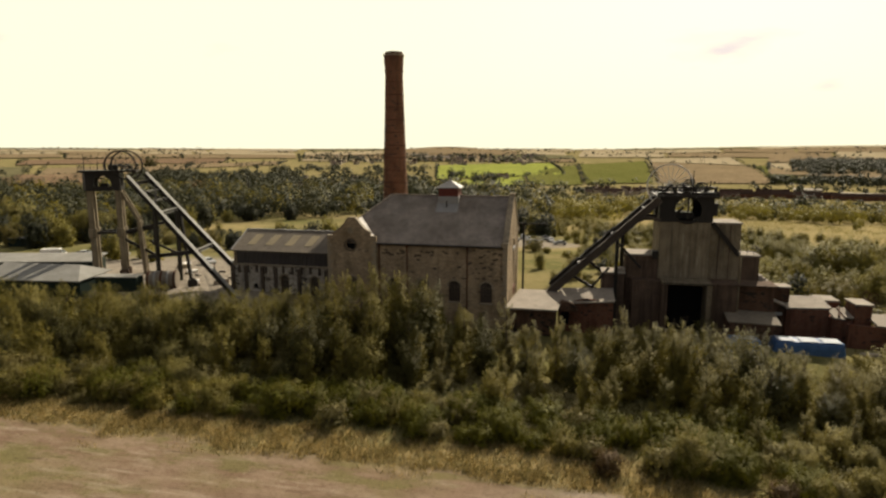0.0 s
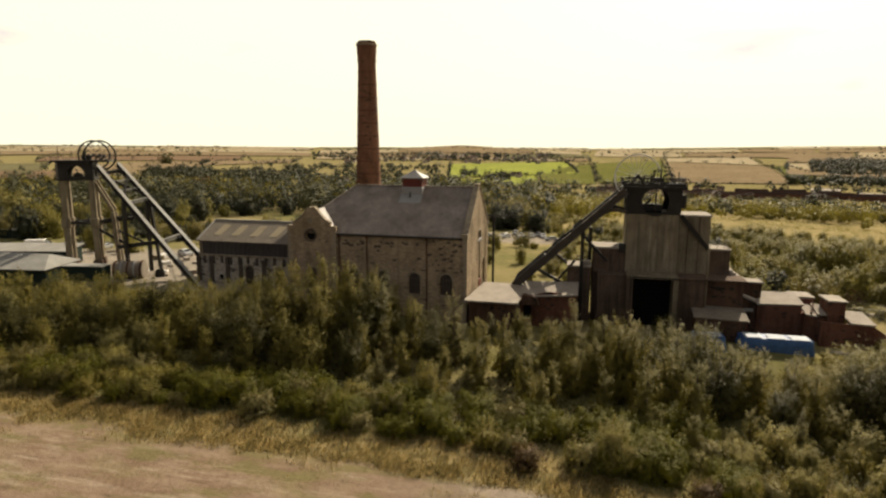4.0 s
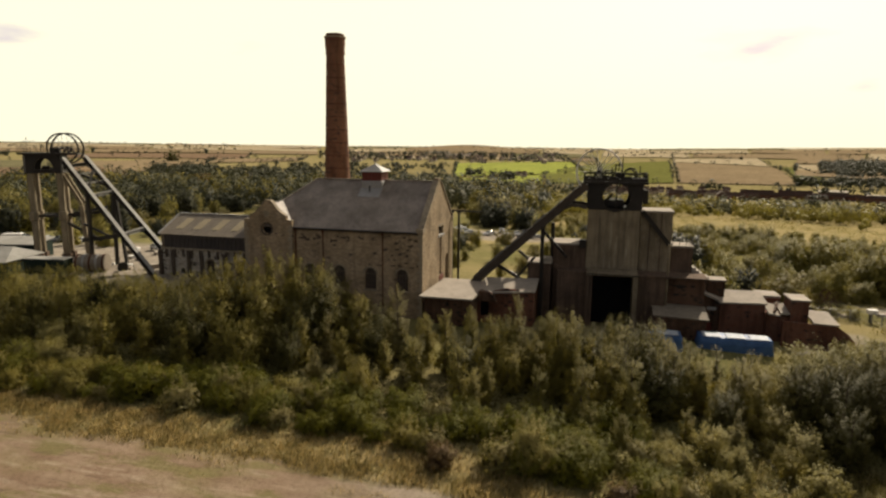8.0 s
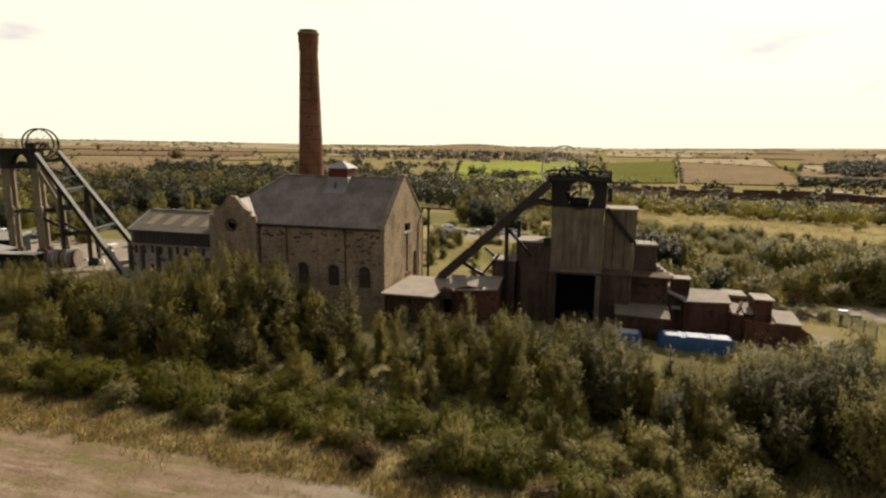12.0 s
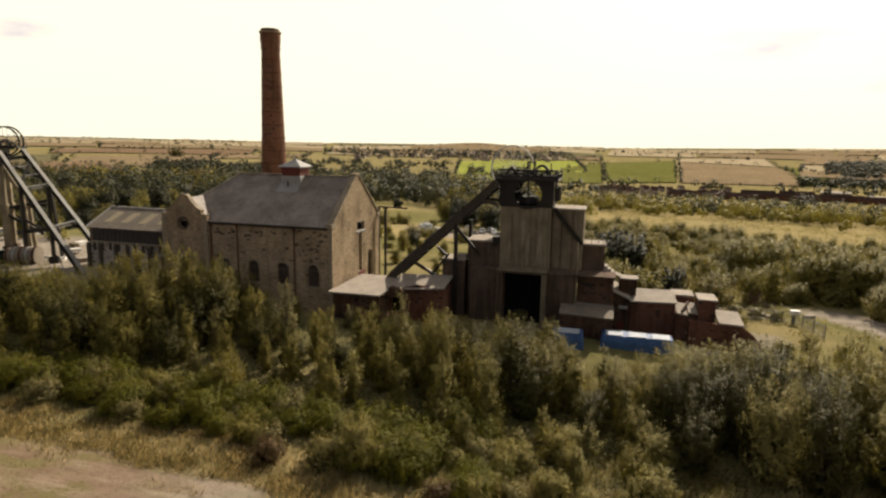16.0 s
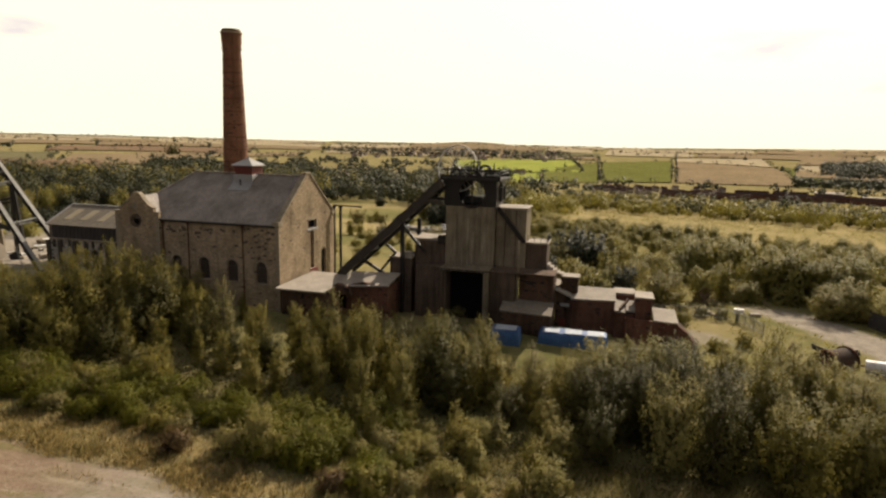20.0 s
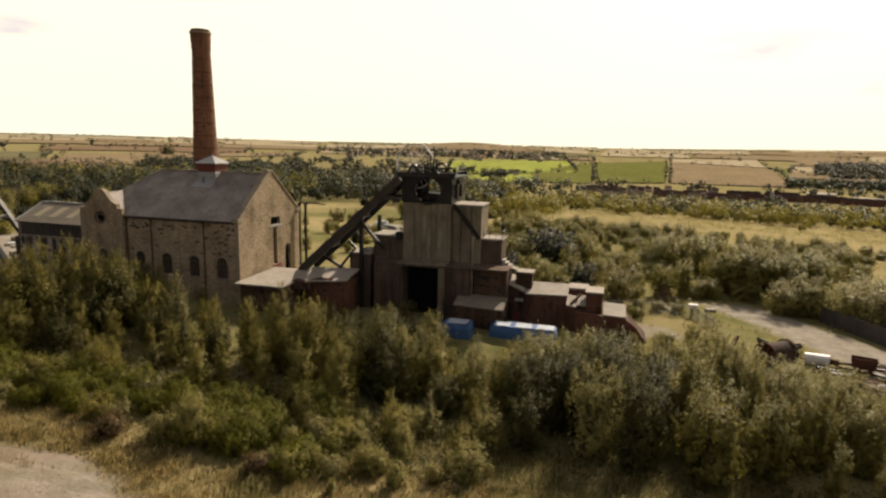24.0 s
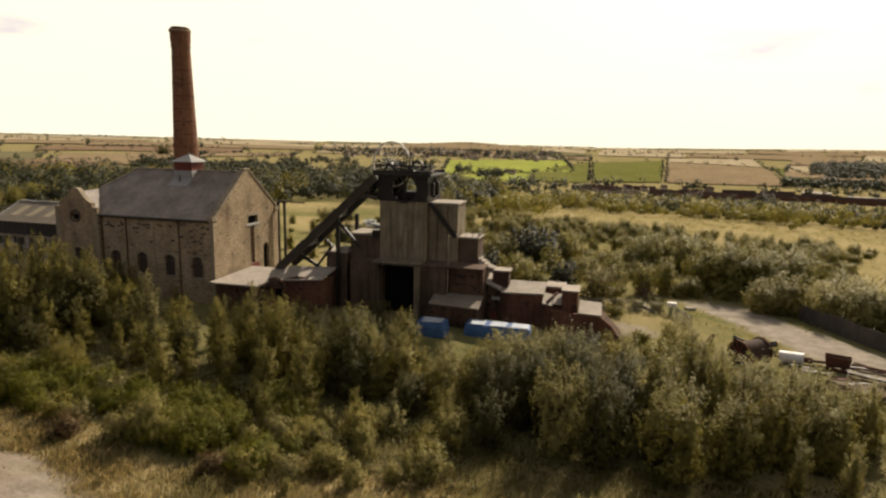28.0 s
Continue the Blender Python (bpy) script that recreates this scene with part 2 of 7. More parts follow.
# steel greyed to stand for sky light on upper faces and edges
STEEL_SKYLIT = weathered("worn_grey_steel", (0.19, 0.18, 0.165), (0.08, 0.075, 0.07), 0.5, grain=5)
BROWN_STEEL = weathered("brown_weathered_steel", (0.085, 0.066, 0.05), (0.05, 0.04, 0.032), 0.7, grain=5)
RUST = weathered("rusty_steel", (0.12, 0.05, 0.028), (0.05, 0.028, 0.02), 0.8, grain=7)
RUST_DARK = weathered("dark_rusted_plate", (0.035, 0.025, 0.02), (0.07, 0.04, 0.028), 0.85, grain=4)
# grey paint; on ties and backstays the grey stands for sky light
PALE_STEEL = weathered("grey_painted_steel", (0.30, 0.29, 0.26), (0.20, 0.19, 0.17), 0.55, grain=6)
LEAD = weathered("lead_flashing", (0.30, 0.29, 0.28), (0.22, 0.21, 0.20), 0.5)
PAINT_RED = weathered("dull_red_paint", (0.16, 0.035, 0.024), (0.10, 0.028, 0.02), 0.6)
WHITE = weathered("white_paint", (0.74, 0.72, 0.68), (0.60, 0.57, 0.52), 0.5)
TARP_BLUE = weathered("blue_tarpaulin", (0.032, 0.08, 0.19), (0.05, 0.11, 0.24), 0.55, patch=0.9, bump=0.8)
TARP_SUNLIT = weathered("pale_sheet", (0.44, 0.47, 0.50), (0.26, 0.30, 0.36), 0.7)
GREEN_PAINT = weathered("dark_green_paint", (0.014, 0.024, 0.019), (0.022, 0.032, 0.025), 0.75)
GREY_GREEN = weathered("grey_green_roof", (0.31, 0.30, 0.27), (0.24, 0.23, 0.205), 0.85)
WOOD = weathered("old_timber", (0.19, 0.14, 0.09), (0.11, 0.085, 0.06), 0.9, grain=10, streaks=0.4)
BARK = weathered("bark", (0.16, 0.125, 0.09), (0.08, 0.06, 0.045), 0.95, grain=12)
SKYLIGHT = weathered("yellowed_rooflight", (0.36, 0.295, 0.18), (0.28, 0.23, 0.145), 0.45)
ROOFTILE = weathered("clay_tiles", (0.12, 0.068, 0.05), (0.075, 0.05, 0.04), 0.85, island=0.45)
RENDERED = weathered("house_wall", (0.62, 0.56, 0.48), (0.34, 0.27, 0.20), 0.9, island=0.45)
# near-black for openings: the shade inside is put into the colour
BLACK = weathered("dark_void", (0.005, 0.005, 0.006), (0.008, 0.007, 0.007), 0.9)
CARBODY = weathered("car_paint", (0.50, 0.50, 0.50), (0.46, 0.46, 0.46), 0.25, island=0.85, bump=0.02)
GLASS, gn, gl, gb = nodes_of("window_glass", 0.08)
gb.inputs["Base Color"].default_value = (0.02, 0.024, 0.026, 1)
DUSTY_PANE = weathered("dusty_pane", (0.045, 0.036, 0.030), (0.075, 0.060, 0.048), 0.5)
FRAME_BROWN = weathered("rusty_window_frame", (0.15, 0.105, 0.08), (0.10, 0.07, 0.055), 0.7)
TYRE = weathered("tyre_rubber", (0.02, 0.02, 0.02), (0.03, 0.03, 0.03), 0.9)


# ---- mesh helpers ----
def part(name, bm, material, parent=None, label="", smooth=False):
    me = bpy.data.meshes.new(name)
    bmesh.ops.recalc_face_normals(bm, faces=bm.faces)
    bm.to_mesh(me)
    bm.free()
    me.materials.append(material)
    if smooth:
        me.shade_smooth()
    ob = new(name, me)
    ob.parent = parent
    if label:
        ob["label"] = label
    return ob


def again(name, ob, parent, m):
    """Another object on the mesh of ob, at the pose m."""
    o = new(name, ob.data)
    o.parent, o.matrix_basis = parent, m
    return o


def thing(name, label, category, at=(0, 0, 0), turn=0, group="", kind=""):
    ob = new(name)
    ob.empty_display_size = 0.3
    ob.matrix_basis = pose(*at, 0, 0, turn)
    return tagged(ob, label, category, group, kind)


def box(bm, x0, x1, y0, y1, z0, z1, bevel=0.0):
    m = Matrix.Translation(((x0 + x1) / 2, (y0 + y1) / 2, (z0 + z1) / 2)) @ Matrix.Diagonal((abs(x1 - x0), abs(y1 - y0), abs(z1 - z0), 1))
    made = bmesh.ops.create_cube(bm, size=1, matrix=m)
    if bevel:
        edges = list({e for v in made["verts"] for e in v.link_edges})
        bmesh.ops.bevel(bm, geom=edges, offset=bevel, segments=1, affect="EDGES")
    return bm


def beam(bm, a, b, w, h):
    """A bar from a to b, w wide and h deep."""
    a, b = Vector(a), Vector(b)
    d = b - a
    m = Matrix.Translation((a + b) / 2) @ d.to_track_quat("Z", "Y").to_matrix().to_4x4() @ Matrix.Diagonal((w, h, d.length, 1))
    bmesh.ops.create_cube(bm, size=1, matrix=m)
    return bm


def tube(bm, a, b, r0, r1=None, n=10, caps=True):
    a, b = Vector(a), Vector(b)
    d = b - a
    m = Matrix.Translation((a + b) / 2) @ d.to_track_quat("Z", "Y").to_matrix().to_4x4()
    bmesh.ops.create_cone(bm, cap_ends=caps, segments=n, radius1=r0, radius2=r0 if r1 is None else r1, depth=d.length, matrix=m)
    return bm


def ring(bm, centre, axis, radius, width, depth, n=36):
    """A flat hoop about an axis."""
    q = Vector(axis).to_track_quat("Z", "Y").to_matrix().to_4x4()
    m = Matrix.Translation(centre) @ q
    loops = []
    for r, z in ((radius, -depth / 2), (radius, depth / 2), (radius - width, depth / 2), (radius - width, -depth / 2)):
        loops.append([bm.verts.new(m @ Vector((r * math.cos(i * math.tau / n), r * math.sin(i * math.tau / n), z))) for i in range(n)])
    for k in range(4):
        p, q2 = loops[k], loops[(k + 1) % 4]
        for i in range(n):
            bm.faces.new((p[i], p[(i + 1) % n], q2[(i + 1) % n], q2[i]))
    return bm


def prism(bm, outline, holes, origin, u, v, thick):
    """An outline with openings, in the plane of u and v, made thick along u x v turned inwards."""
    origin, u, v = Vector(origin), Vector(u), Vector(v)
    back = v.cross(u).normalized() * thick
    edges = []
    for loop in (outline, *holes):
        vs = [bm.verts.new(origin + u * a + v * b) for a, b in loop]
        edges += [bm.edges.new((vs[i], vs[(i + 1) % len(vs)])) for i in range(len(vs))]
    faces = [f for f in bmesh.ops.triangle_fill(bm, edges=edges, use_beauty=True)["geom"] if isinstance(f, bmesh.types.BMFace)]
    made = bmesh.ops.extrude_face_region(bm, geom=faces)["geom"]
    bmesh.ops.translate(bm, vec=back, verts=[g for g in made if isinstance(g, bmesh.types.BMVert)])
    return bm


def arch(x, z0, z1, w, n=8):
    """The outline of an opening with a round head: its middle, foot, crown and width."""
    r = w / 2
    return [(x - r, z0), (x + r, z0)] + [(x + r * math.cos(a), z1 - r + r * math.sin(a)) for a in (math.pi * i / n for i in range(n + 1))]


def disc(x, z, r, n=20):
    return [(x + r * math.cos(math.tau * i / n), z + r * math.sin(math.tau * i / n)) for i in range(n)]


def slab(bm, corners, thick):
    """A sheet over four or three corners, made thick downwards along its normal."""
    vs = [bm.verts.new(c) for c in corners]
    f = bm.faces.new(vs)
    f.normal_update()
    n = f.normal.copy() if f.normal.z > 0 else -f.normal
    made = bmesh.ops.extrude_face_region(bm, geom=[f])["geom"]
    bmesh.ops.translate(bm, vec=-n * thick, verts=[g for g in made if isinstance(g, bmesh.types.BMVert)])
    return bm


def smooth01(a, b, x):
    t = min(1.0, max(0.0, (x - a) / (b - a)))
    return t * t * (3 - 2 * t)


# ---- the lie of the land ----
FAR_R = (0, 110, 150, 200, 300, 400, 520, 700, 900, 1200, 1700, 2300, 3200, 4100, 4800)
FAR_Z = (0, 0, -1.5, -4, -7.5, -12, -19, -31, -40, -43, -24, -12, 4, 17, 21)


def land(x, y):
    r = math.hypot(x - 15, y - 8)
    fore = -1.9 - 2.3 * smooth01(2, 34, x) - 0.8 * smooth01(46, 62, y) * smooth01(-40, 10, x)
    yard = 0.6 - 3.2 * smooth01(-62, 10, x) - 1.4 * smooth01(10, 60, x)
    near = fore + (yard - fore) * smooth01(74, 86, y)
    z = near + float(np.interp(r, FAR_R, FAR_Z))
    left = smooth01(-0.35, -0.75, (x - 15) / max(r, 1))
    z += left * (9 * smooth01(250, 700, r) + 10 * smooth01(600, 1100, r) - 12 * smooth01(1300, 2200, r))
    z += 0.10 * noise.noise((x * 0.22, y * 0.22, 0)) + 1.2 * smooth01(180, 900, r) * noise.noise((x * 0.0035, y * 0.0035, 4))
    z += 24 * smooth01(-0.05, 0.4, (x - 15) / max(r, 1)) * smooth01(2000, 4500, r)
    z += 26 * math.exp(-((x + 700) / 260) ** 2 - ((y - 3300) / 500) ** 2)
    return z


def axis_steps(fine0, fine1, step, end0, end1, grow):
    xs = list(np.arange(fine0, fine1 + 0.01, step))
    d = step
    while xs[-1] < end1:
        d *= grow
        xs.append(xs[-1] + d)
    d = step
    while xs[0] > end0:
        d *= grow
        xs.insert(0, xs[0] - d)
    return xs


gx, gy = axis_steps(-75, 80, 1.0, -4300, 4300, 1.055), axis_steps(28, 125, 1.0, -900, 4600, 1.05)
ground_me = bpy.data.meshes.new("ground")
gv = [(x, y, land(x, y)) for y in gy for x in gx]
W = len(gx)
ground_me.from_pydata(gv, [], [(j * W + i, j * W + i + 1, (j + 1) * W + i + 1, (j + 1) * W + i) for j in range(len(gy) - 1) for i in range(W - 1)])
ground_me.shade_smooth()
kinds = ground_me.color_attributes.new("kinds", "FLOAT_COLOR", "POINT")


def cover(x, y):
    """How much bare earth, straw-coloured grass and gravel lies at a place."""
    w = 1.6 * noise.noise((x * 0.16, y * 0.16, 7)) + 0.9 * noise.noise((x * 0.5, y * 0.5, 2))
    edge = 43.6 - 0.02 * x - 2.6 * smooth01(2, 16, x) - 12 * smooth01(12, 34, x)
    earth = smooth01(edge + 0.7, edge - 0.7, y + 0.8 * w)
    earth *= 1 - 0.4 * smooth01(40.5, 37.5, y + w) * smooth01(-34, -42, x + 2 * w)
    tufts = smooth01(0.12, 0.42, noise.noise((x * 0.12, y * 0.4, 11)) + 0.4 * noise.noise((x * 0.6, y * 0.9, 3)))
    earth *= 1 - 0.30 * tufts
    straw = smooth01(edge - 3, edge + 0.5, y + w) * smooth01(edge + 7.0, edge + 3.5, y + 1.5 * w)
    straw = max(straw, 0.75 * smooth01(205, 235, y) * smooth01(400, 345, y) * smooth01(5, 30, x))
    straw = max(straw, 0.7 * smooth01(120, 140, y) * smooth01(0.0, 0.35, noise.noise((x * 0.02, y * 0.03, 5))))
    straw = max(straw, 0.8 * smooth01(12, 20, x + 2 * w) * smooth01(63, 58, y + w) * smooth01(38, 43, y))
    road_mid = 63.5 + (y - 118) * -0.52 - 0.012 * max(0, 105 - y) * 5
    road = smooth01(6.0, 4.6, abs(x - road_mid + 0.6 * w)) * smooth01(122, 117, y) * smooth01(76, 84, y)
    road = max(road, smooth01(-44, -52, x + w) * smooth01(80, 86, y) * smooth01(128, 116, y + w) * smooth01(-190, -160, x))
    road = max(road, smooth01(1.15, 0.9, math.hypot((x + 15) / 17, (y - 186) / 13) + 0.1 * w))
    road = max(road, 0.75 * smooth01(4.5, 3.5, math.hypot((x - 47) * 0.6, y - 97) + 0.5 + w))
    road = max(road, 0.8 * earth * smooth01(-8, 10, x + 2 * w))
    return earth, straw, road


for d, (x, y, z) in zip(kinds.data, gv):
    d.color = (*cover(x, y), 1) if y < 420 and abs(x) < 420 else (0, 0.35, 0, 1)

GROUND, n, l, b = nodes_of("meadow_and_earth", 0.95)
co = n.new("ShaderNodeTexCoord").outputs["Object"]
mask = n.new("ShaderNodeAttribute")
mask.attribute_name = "kinds"
msep = n.new("ShaderNodeSeparateColor")
l.new(mask.outputs["Color"], msep.inputs[0])
fine, mid, wide = noise_of(n, l, co, 4.0, 6, 0.7), noise_of(n, l, co, 0.5, 5), noise_of(n, l, co, 0.03, 4)
green = mixed(n, l, "MIX", (0.118, 0.115, 0.046), (0.19, 0.170, 0.072), stepped(n, l, mid, 0.35, 0.65))
green = mixed(n, l, "MIX", green, (0.275, 0.218, 0.11), stepped(n, l, wide, 0.45, 0.7))
straw_c = mixed(n, l, "MIX", (0.37, 0.285, 0.145), (0.24, 0.20, 0.095), stepped(n, l, mid, 0.4, 0.62))
ruts = noise_of(n, l, stretched(n, l, co, (0.17, 0.50, 1)), 1.0, 6, 0.7)
earth_c = mixed(n, l, "MIX", (0.175, 0.118, 0.080), (0.245, 0.178, 0.125), stepped(n, l, ruts, 0.40, 0.62))
# dry weeds in patches, paler stony wheel tracks, and loose stones
weeds = noise_of(n, l, stretched(n, l, co, (0.16, 0.42, 1)), 1.0, 6, 0.68)
earth_c = mixed(n, l, "MIX", earth_c, (0.155, 0.128, 0.062), stepped(n, l, weeds, 0.49, 0.60))
tracks = noise_of(n, l, stretched(n, l, co, (0.10, 0.62, 1)), 1.0, 7, 0.75)
earth_c = mixed(n, l, "MIX", earth_c, (0.32, 0.255, 0.19), stepped(n, l, tracks, 0.53, 0.66))
earth_c = mixed(n, l, "MIX", earth_c, (0.10, 0.072, 0.05), stepped(n, l, noise_of(n, l, stretched(n, l, co, (0.22, 1.1, 1)), 1.0, 6, 0.7), 0.60, 0.72))
earth_c = mixed(n, l, "MIX", earth_c, (0.34, 0.275, 0.205), stepped(n, l, noise_of(n, l, co, 2.2, 8, 0.8), 0.60, 0.72))
gravel_c = mixed(n, l, "MIX", (0.30, 0.26, 0.21), (0.22, 0.19, 0.15), stepped(n, l, mid, 0.4, 0.6))
col = mixed(n, l, "MIX", green, straw_c, msep.outputs["Green"])
col = mixed(n, l, "MIX", col, earth_c, msep.outputs["Red"])
col = mixed(n, l, "MIX", col, gravel_c, msep.outputs["Blue"])
col = mixed(n, l, "MULTIPLY", col, (0.55, 0.55, 0.52), stepped(n, l, fine, 0.5, 0.75))
l.new(col, b.inputs["Base Color"])
bumped(n, l, b, fine, 0.7, 0.12)
b.inputs["Specular IOR Level"].default_value = 0.0
ground_me.materials.append(GROUND)
ground = tagged(new("ground", ground_me), "rough meadow, bare earth track and gravel yard", "ground", kind="structure")

# ---- the engine house ----
X, Z = (1, 0, 0), (0, 0, 1)


def arched_window(house, x, y, z0, z1, w):
    """A round-headed window set back in its opening: frame with bars, panes behind, stone sill and dressed arch."""
    win = part("window", prism(bmesh.new(), arch(x, z0, z1, w), [arch(x, z0 + 0.1, z1 - 0.1, w - 0.2)], (0, y + 0.28, 0), X, Z, 0.10), FRAME_BROWN, house)
    for k in (-1, 0, 1):
        part("glazing_bar", box(bmesh.new(), x + k * w / 4 - 0.025, x + k * w / 4 + 0.025, y + 0.29, y + 0.35, z0 + 0.1, z1 - 0.15 - 0.18 * abs(k)), FRAME_BROWN, win)
    for k in range(1, 5):
        z = z0 + k * (z1 - z0) / 5.2
        part("glazing_bar", box(bmesh.new(), x - w / 2 + 0.1, x + w / 2 - 0.1, y + 0.292, y + 0.345, z - 0.02, z + 0.02), FRAME_BROWN, win)
    part("pane", prism(bmesh.new(), arch(x, z0 + 0.05, z1 - 0.05, w - 0.1), [], (0, y + 0.40, 0), X, Z, 0.02), DUSTY_PANE, win, "dark broken panes")
    part("sill", box(bmesh.new(), x - w / 2 - 0.15, x + w / 2 + 0.15, y - 0.12, y + 0.3, z0 - 0.2, z0, 0.02), DRESSED, win)
    part("arch_ring", prism(bmesh.new(), arch(x, z1 - w / 2 - 0.02, z1 + 0.24, w + 0.48), [arch(x, z1 - w / 2 - 0.01, z1, w)], (0, y - 0.03, 0), X, Z, 0.1), DRESSED, win)
    return win


house = thing("engine_house", "tall rubble-stone engine house with a slate roof and gabled bay", "building", (-22, 92, -2.2))
house.matrix_basis = Matrix()
HX0, HX1, HY0, HY1, EAVE, RIDGE = -35.8, -8.65, 84.0, 101.0, 10.25, 16.75
wins = [(-25.7, 1.8, 5.0, 1.75), (-21.05, 1.8, 5.0, 1.75), (-16.35, 1.8, 4.95, 1.75), (-11.65, 1.8, 4.95, 1.75)]
part("front_wall", prism(bmesh.new(), [(-28.2, -4), (HX1, -4), (HX1, EAVE), (-28.2, EAVE)], [arch(x, a, c, w) for x, a, c, w in wins], (0, HY0, 0), X, Z, 0.6), STONE, house)
for x, a, c, w in wins:
    arched_window(house, x, HY0, a, c, w)
# bay with its shaped gable and round opening
bay_y = HY0 - 0.45
outline = [(-35.8, -4), (-28.1, -4), (-28.1, 11.1), (-29.0, 11.1), (-29.0, 11.7), (-29.9, 12.2), (-30.7, 13.0), (-31.0, 13.5), (-31.4, 13.9), (-32.3, 13.9), (-32.7, 13.5), (-33.1, 12.9), (-34.0, 12.1), (-34.9, 11.6), (-34.9, 11.1), (-35.8, 11.1)]
part("bay_wall", prism(bmesh.new(), outline, [disc(-32.1, 9.85, 0.72), arch(-32.1, 1.8, 5.1, 1.6)], (0, bay_y, 0), X, Z, 0.6), STONE, house)
arched_window(house, -32.1, bay_y, 1.8, 5.1, 1.6)
part("round_opening", ring(bmesh.new(), (-32.1, bay_y - 0.02, 9.85), (0, 1, 0), 0.98, 0.24, 0.16, 24), STONE_DARK, house, "soot-blackened stone ring")
part("louvre", prism(bmesh.new(), disc(-32.1, 9.85, 0.74), [], (0, bay_y + 0.4, 0), X, Z, 0.05), BLACK, house)
part("bay_side", box(bmesh.new(), -28.7, -28.1, bay_y + 0.6, HY0 + 0.05, -4, 11.1), STONE, house)
for a, c in zip(outline[2:-1], outline[3:]):
    if abs(a[0] - c[0]) > 0.05:
        part("coping_stone", beam(bmesh.new(), (a[0], bay_y + 0.3, a[1] + 0.06), (c[0], bay_y + 0.3, c[1] + 0.06), 0.76, 0.16), DRESSED, house)
part("gable_panel", box(bmesh.new(), -32.5, -31.7, bay_y - 0.06, bay_y, 11.6, 12.5, 0.02), DRESSED, house)
# right-hand gable wall
gable = [(HY0 - 0.25, -4), (HY1 + 0.25, -4), (HY1 + 0.25, EAVE + 0.35), (HY1 - 0.4, EAVE + 0.45), (93.3, 16.7), (93.1, 17.15), (91.9, 17.15), (91.7, 16.7), (HY0 + 0.4, EAVE + 0.45), (HY0 - 0.25, EAVE + 0.35)]
part("gable_wall", prism(bmesh.new(), gable, [[(92.4, 8.75), (95.1, 8.75), (95.1, 10.0), (92.4, 10.0)], [(93.0, 2.5), (94.1, 2.5), (94.1, 8.4), (93.0, 8.4)], arch(97.4, -3.5, 5.2, 1.7)], (HX1 + 0.02, 0, 0), (0, 1, 0), Z, 0.6), STONE, house)
rake = bmesh.new()
for a, c in (((HY0 + 0.0, EAVE + 0.45), (91.7, 16.8)), ((HY1 - 0.0, EAVE + 0.45), (93.3, 16.8))):
    beam(rake, (HX1 - 0.28, a[0], a[1] + 0.1), (HX1 - 0.28, c[0], c[1] + 0.1), 0.86, 0.2)
box(rake, HX1 - 0.7, HX1 + 0.14, 91.7, 93.3, 17.1, 17.3, 0.03)
for y in (HY0 - 0.3, HY1 - 0.7):
    box(rake, HX1 - 0.9, HX1 + 0.16, y - 0.15, y + 1.1, EAVE - 0.1, EAVE + 0.55, 0.05)
part("gable_coping", rake, DRESSED, house)
part("gable_opening", box(bmesh.new(), HX1 - 0.5, HX1 - 0.42, 92.3, 95.2, 8.7, 10.1), BLACK, house)
part("gable_slot", box(bmesh.new(), HX1 - 0.5, HX1 - 0.42, 92.9, 94.2, 2.4, 8.5), RUST, house, "rusty plate closing a tall slot")
part("slot_lintel", box(bmesh.new(), HX1 - 0.1, HX1 + 0.12, 92.0, 95.5, 8.4, 8.76, 0.02), LEAD, house)
part("opening_lintel", box(bmesh.new(), HX1 - 0.1, HX1 + 0.1, 92.1, 95.4, 10.0, 10.3, 0.02), DRESSED, house)
part("side_door", box(bmesh.new(), HX1 - 0.5, HX1 - 0.4, 96.5, 98.3, -3.5, 5.2), BLACK, house)
part("hatch", box(bmesh.new(), HX1 - 0.02, HX1 + 0.1, 92.8, 95.1, 1.3, 2.5, 0.03), PAINT_RED, house, "dull red hatch")
part("rear_wall", box(bmesh.new(), HX0, HX1 - 0.6, HY1 - 0.6, HY1, -4, EAVE), STONE, house)
part("left_wall", box(bmesh.new(), HX0, HX0 + 0.6, bay_y + 0.6, HY1 - 0.6, -4, EAVE), STONE, house)
# roof: hipped to the left, a cross ridge over the bay
mid_y = (HY0 + HY1) / 2
hip = (-28.3, mid_y, RIDGE)
f0, f1, r0, r1 = (HX0 - 0.1, HY0 - 0.35, EAVE), (HX1 - 0.6, HY0 - 0.35, EAVE), (HX0 - 0.1, HY1 + 0.3, EAVE), (HX1 - 0.6, HY1 + 0.3, EAVE)
top = (HX1 - 0.6, mid_y, RIDGE)
part("front_slope", slab(bmesh.new(), [f0, f1, top, hip], 0.18), SLATE, house)
part("rear_slope", slab(bmesh.new(), [r1, r0, hip, top], 0.18), SLATE, house)
part("hip_slope", slab(bmesh.new(), [r0, f0, hip], 0.18), SLATE, house)
bay_roof = bmesh.new()
slab(bay_roof, [(-28.3, bay_y + 0.5, 10.75), (-28.3, bay_y + 1.4, 10.85), (-31.85, 88.4, 13.6), (-31.85, bay_y + 0.5, 13.45)], 0.14)
slab(bay_roof, [(-35.6, bay_y + 0.5, 10.75), (-35.6, bay_y + 1.4, 10.85), (-31.85, 88.4, 13.6), (-31.85, bay_y + 0.5, 13.45)], 0.14)
part("bay_roof", bay_roof, SLATE, house)
trim = bmesh.new()
beam(trim, Vector(f0) + Vector((0, 0, 0.03)), Vector(hip) + Vector((0, 0, 0.04)), 0.3, 0.12)
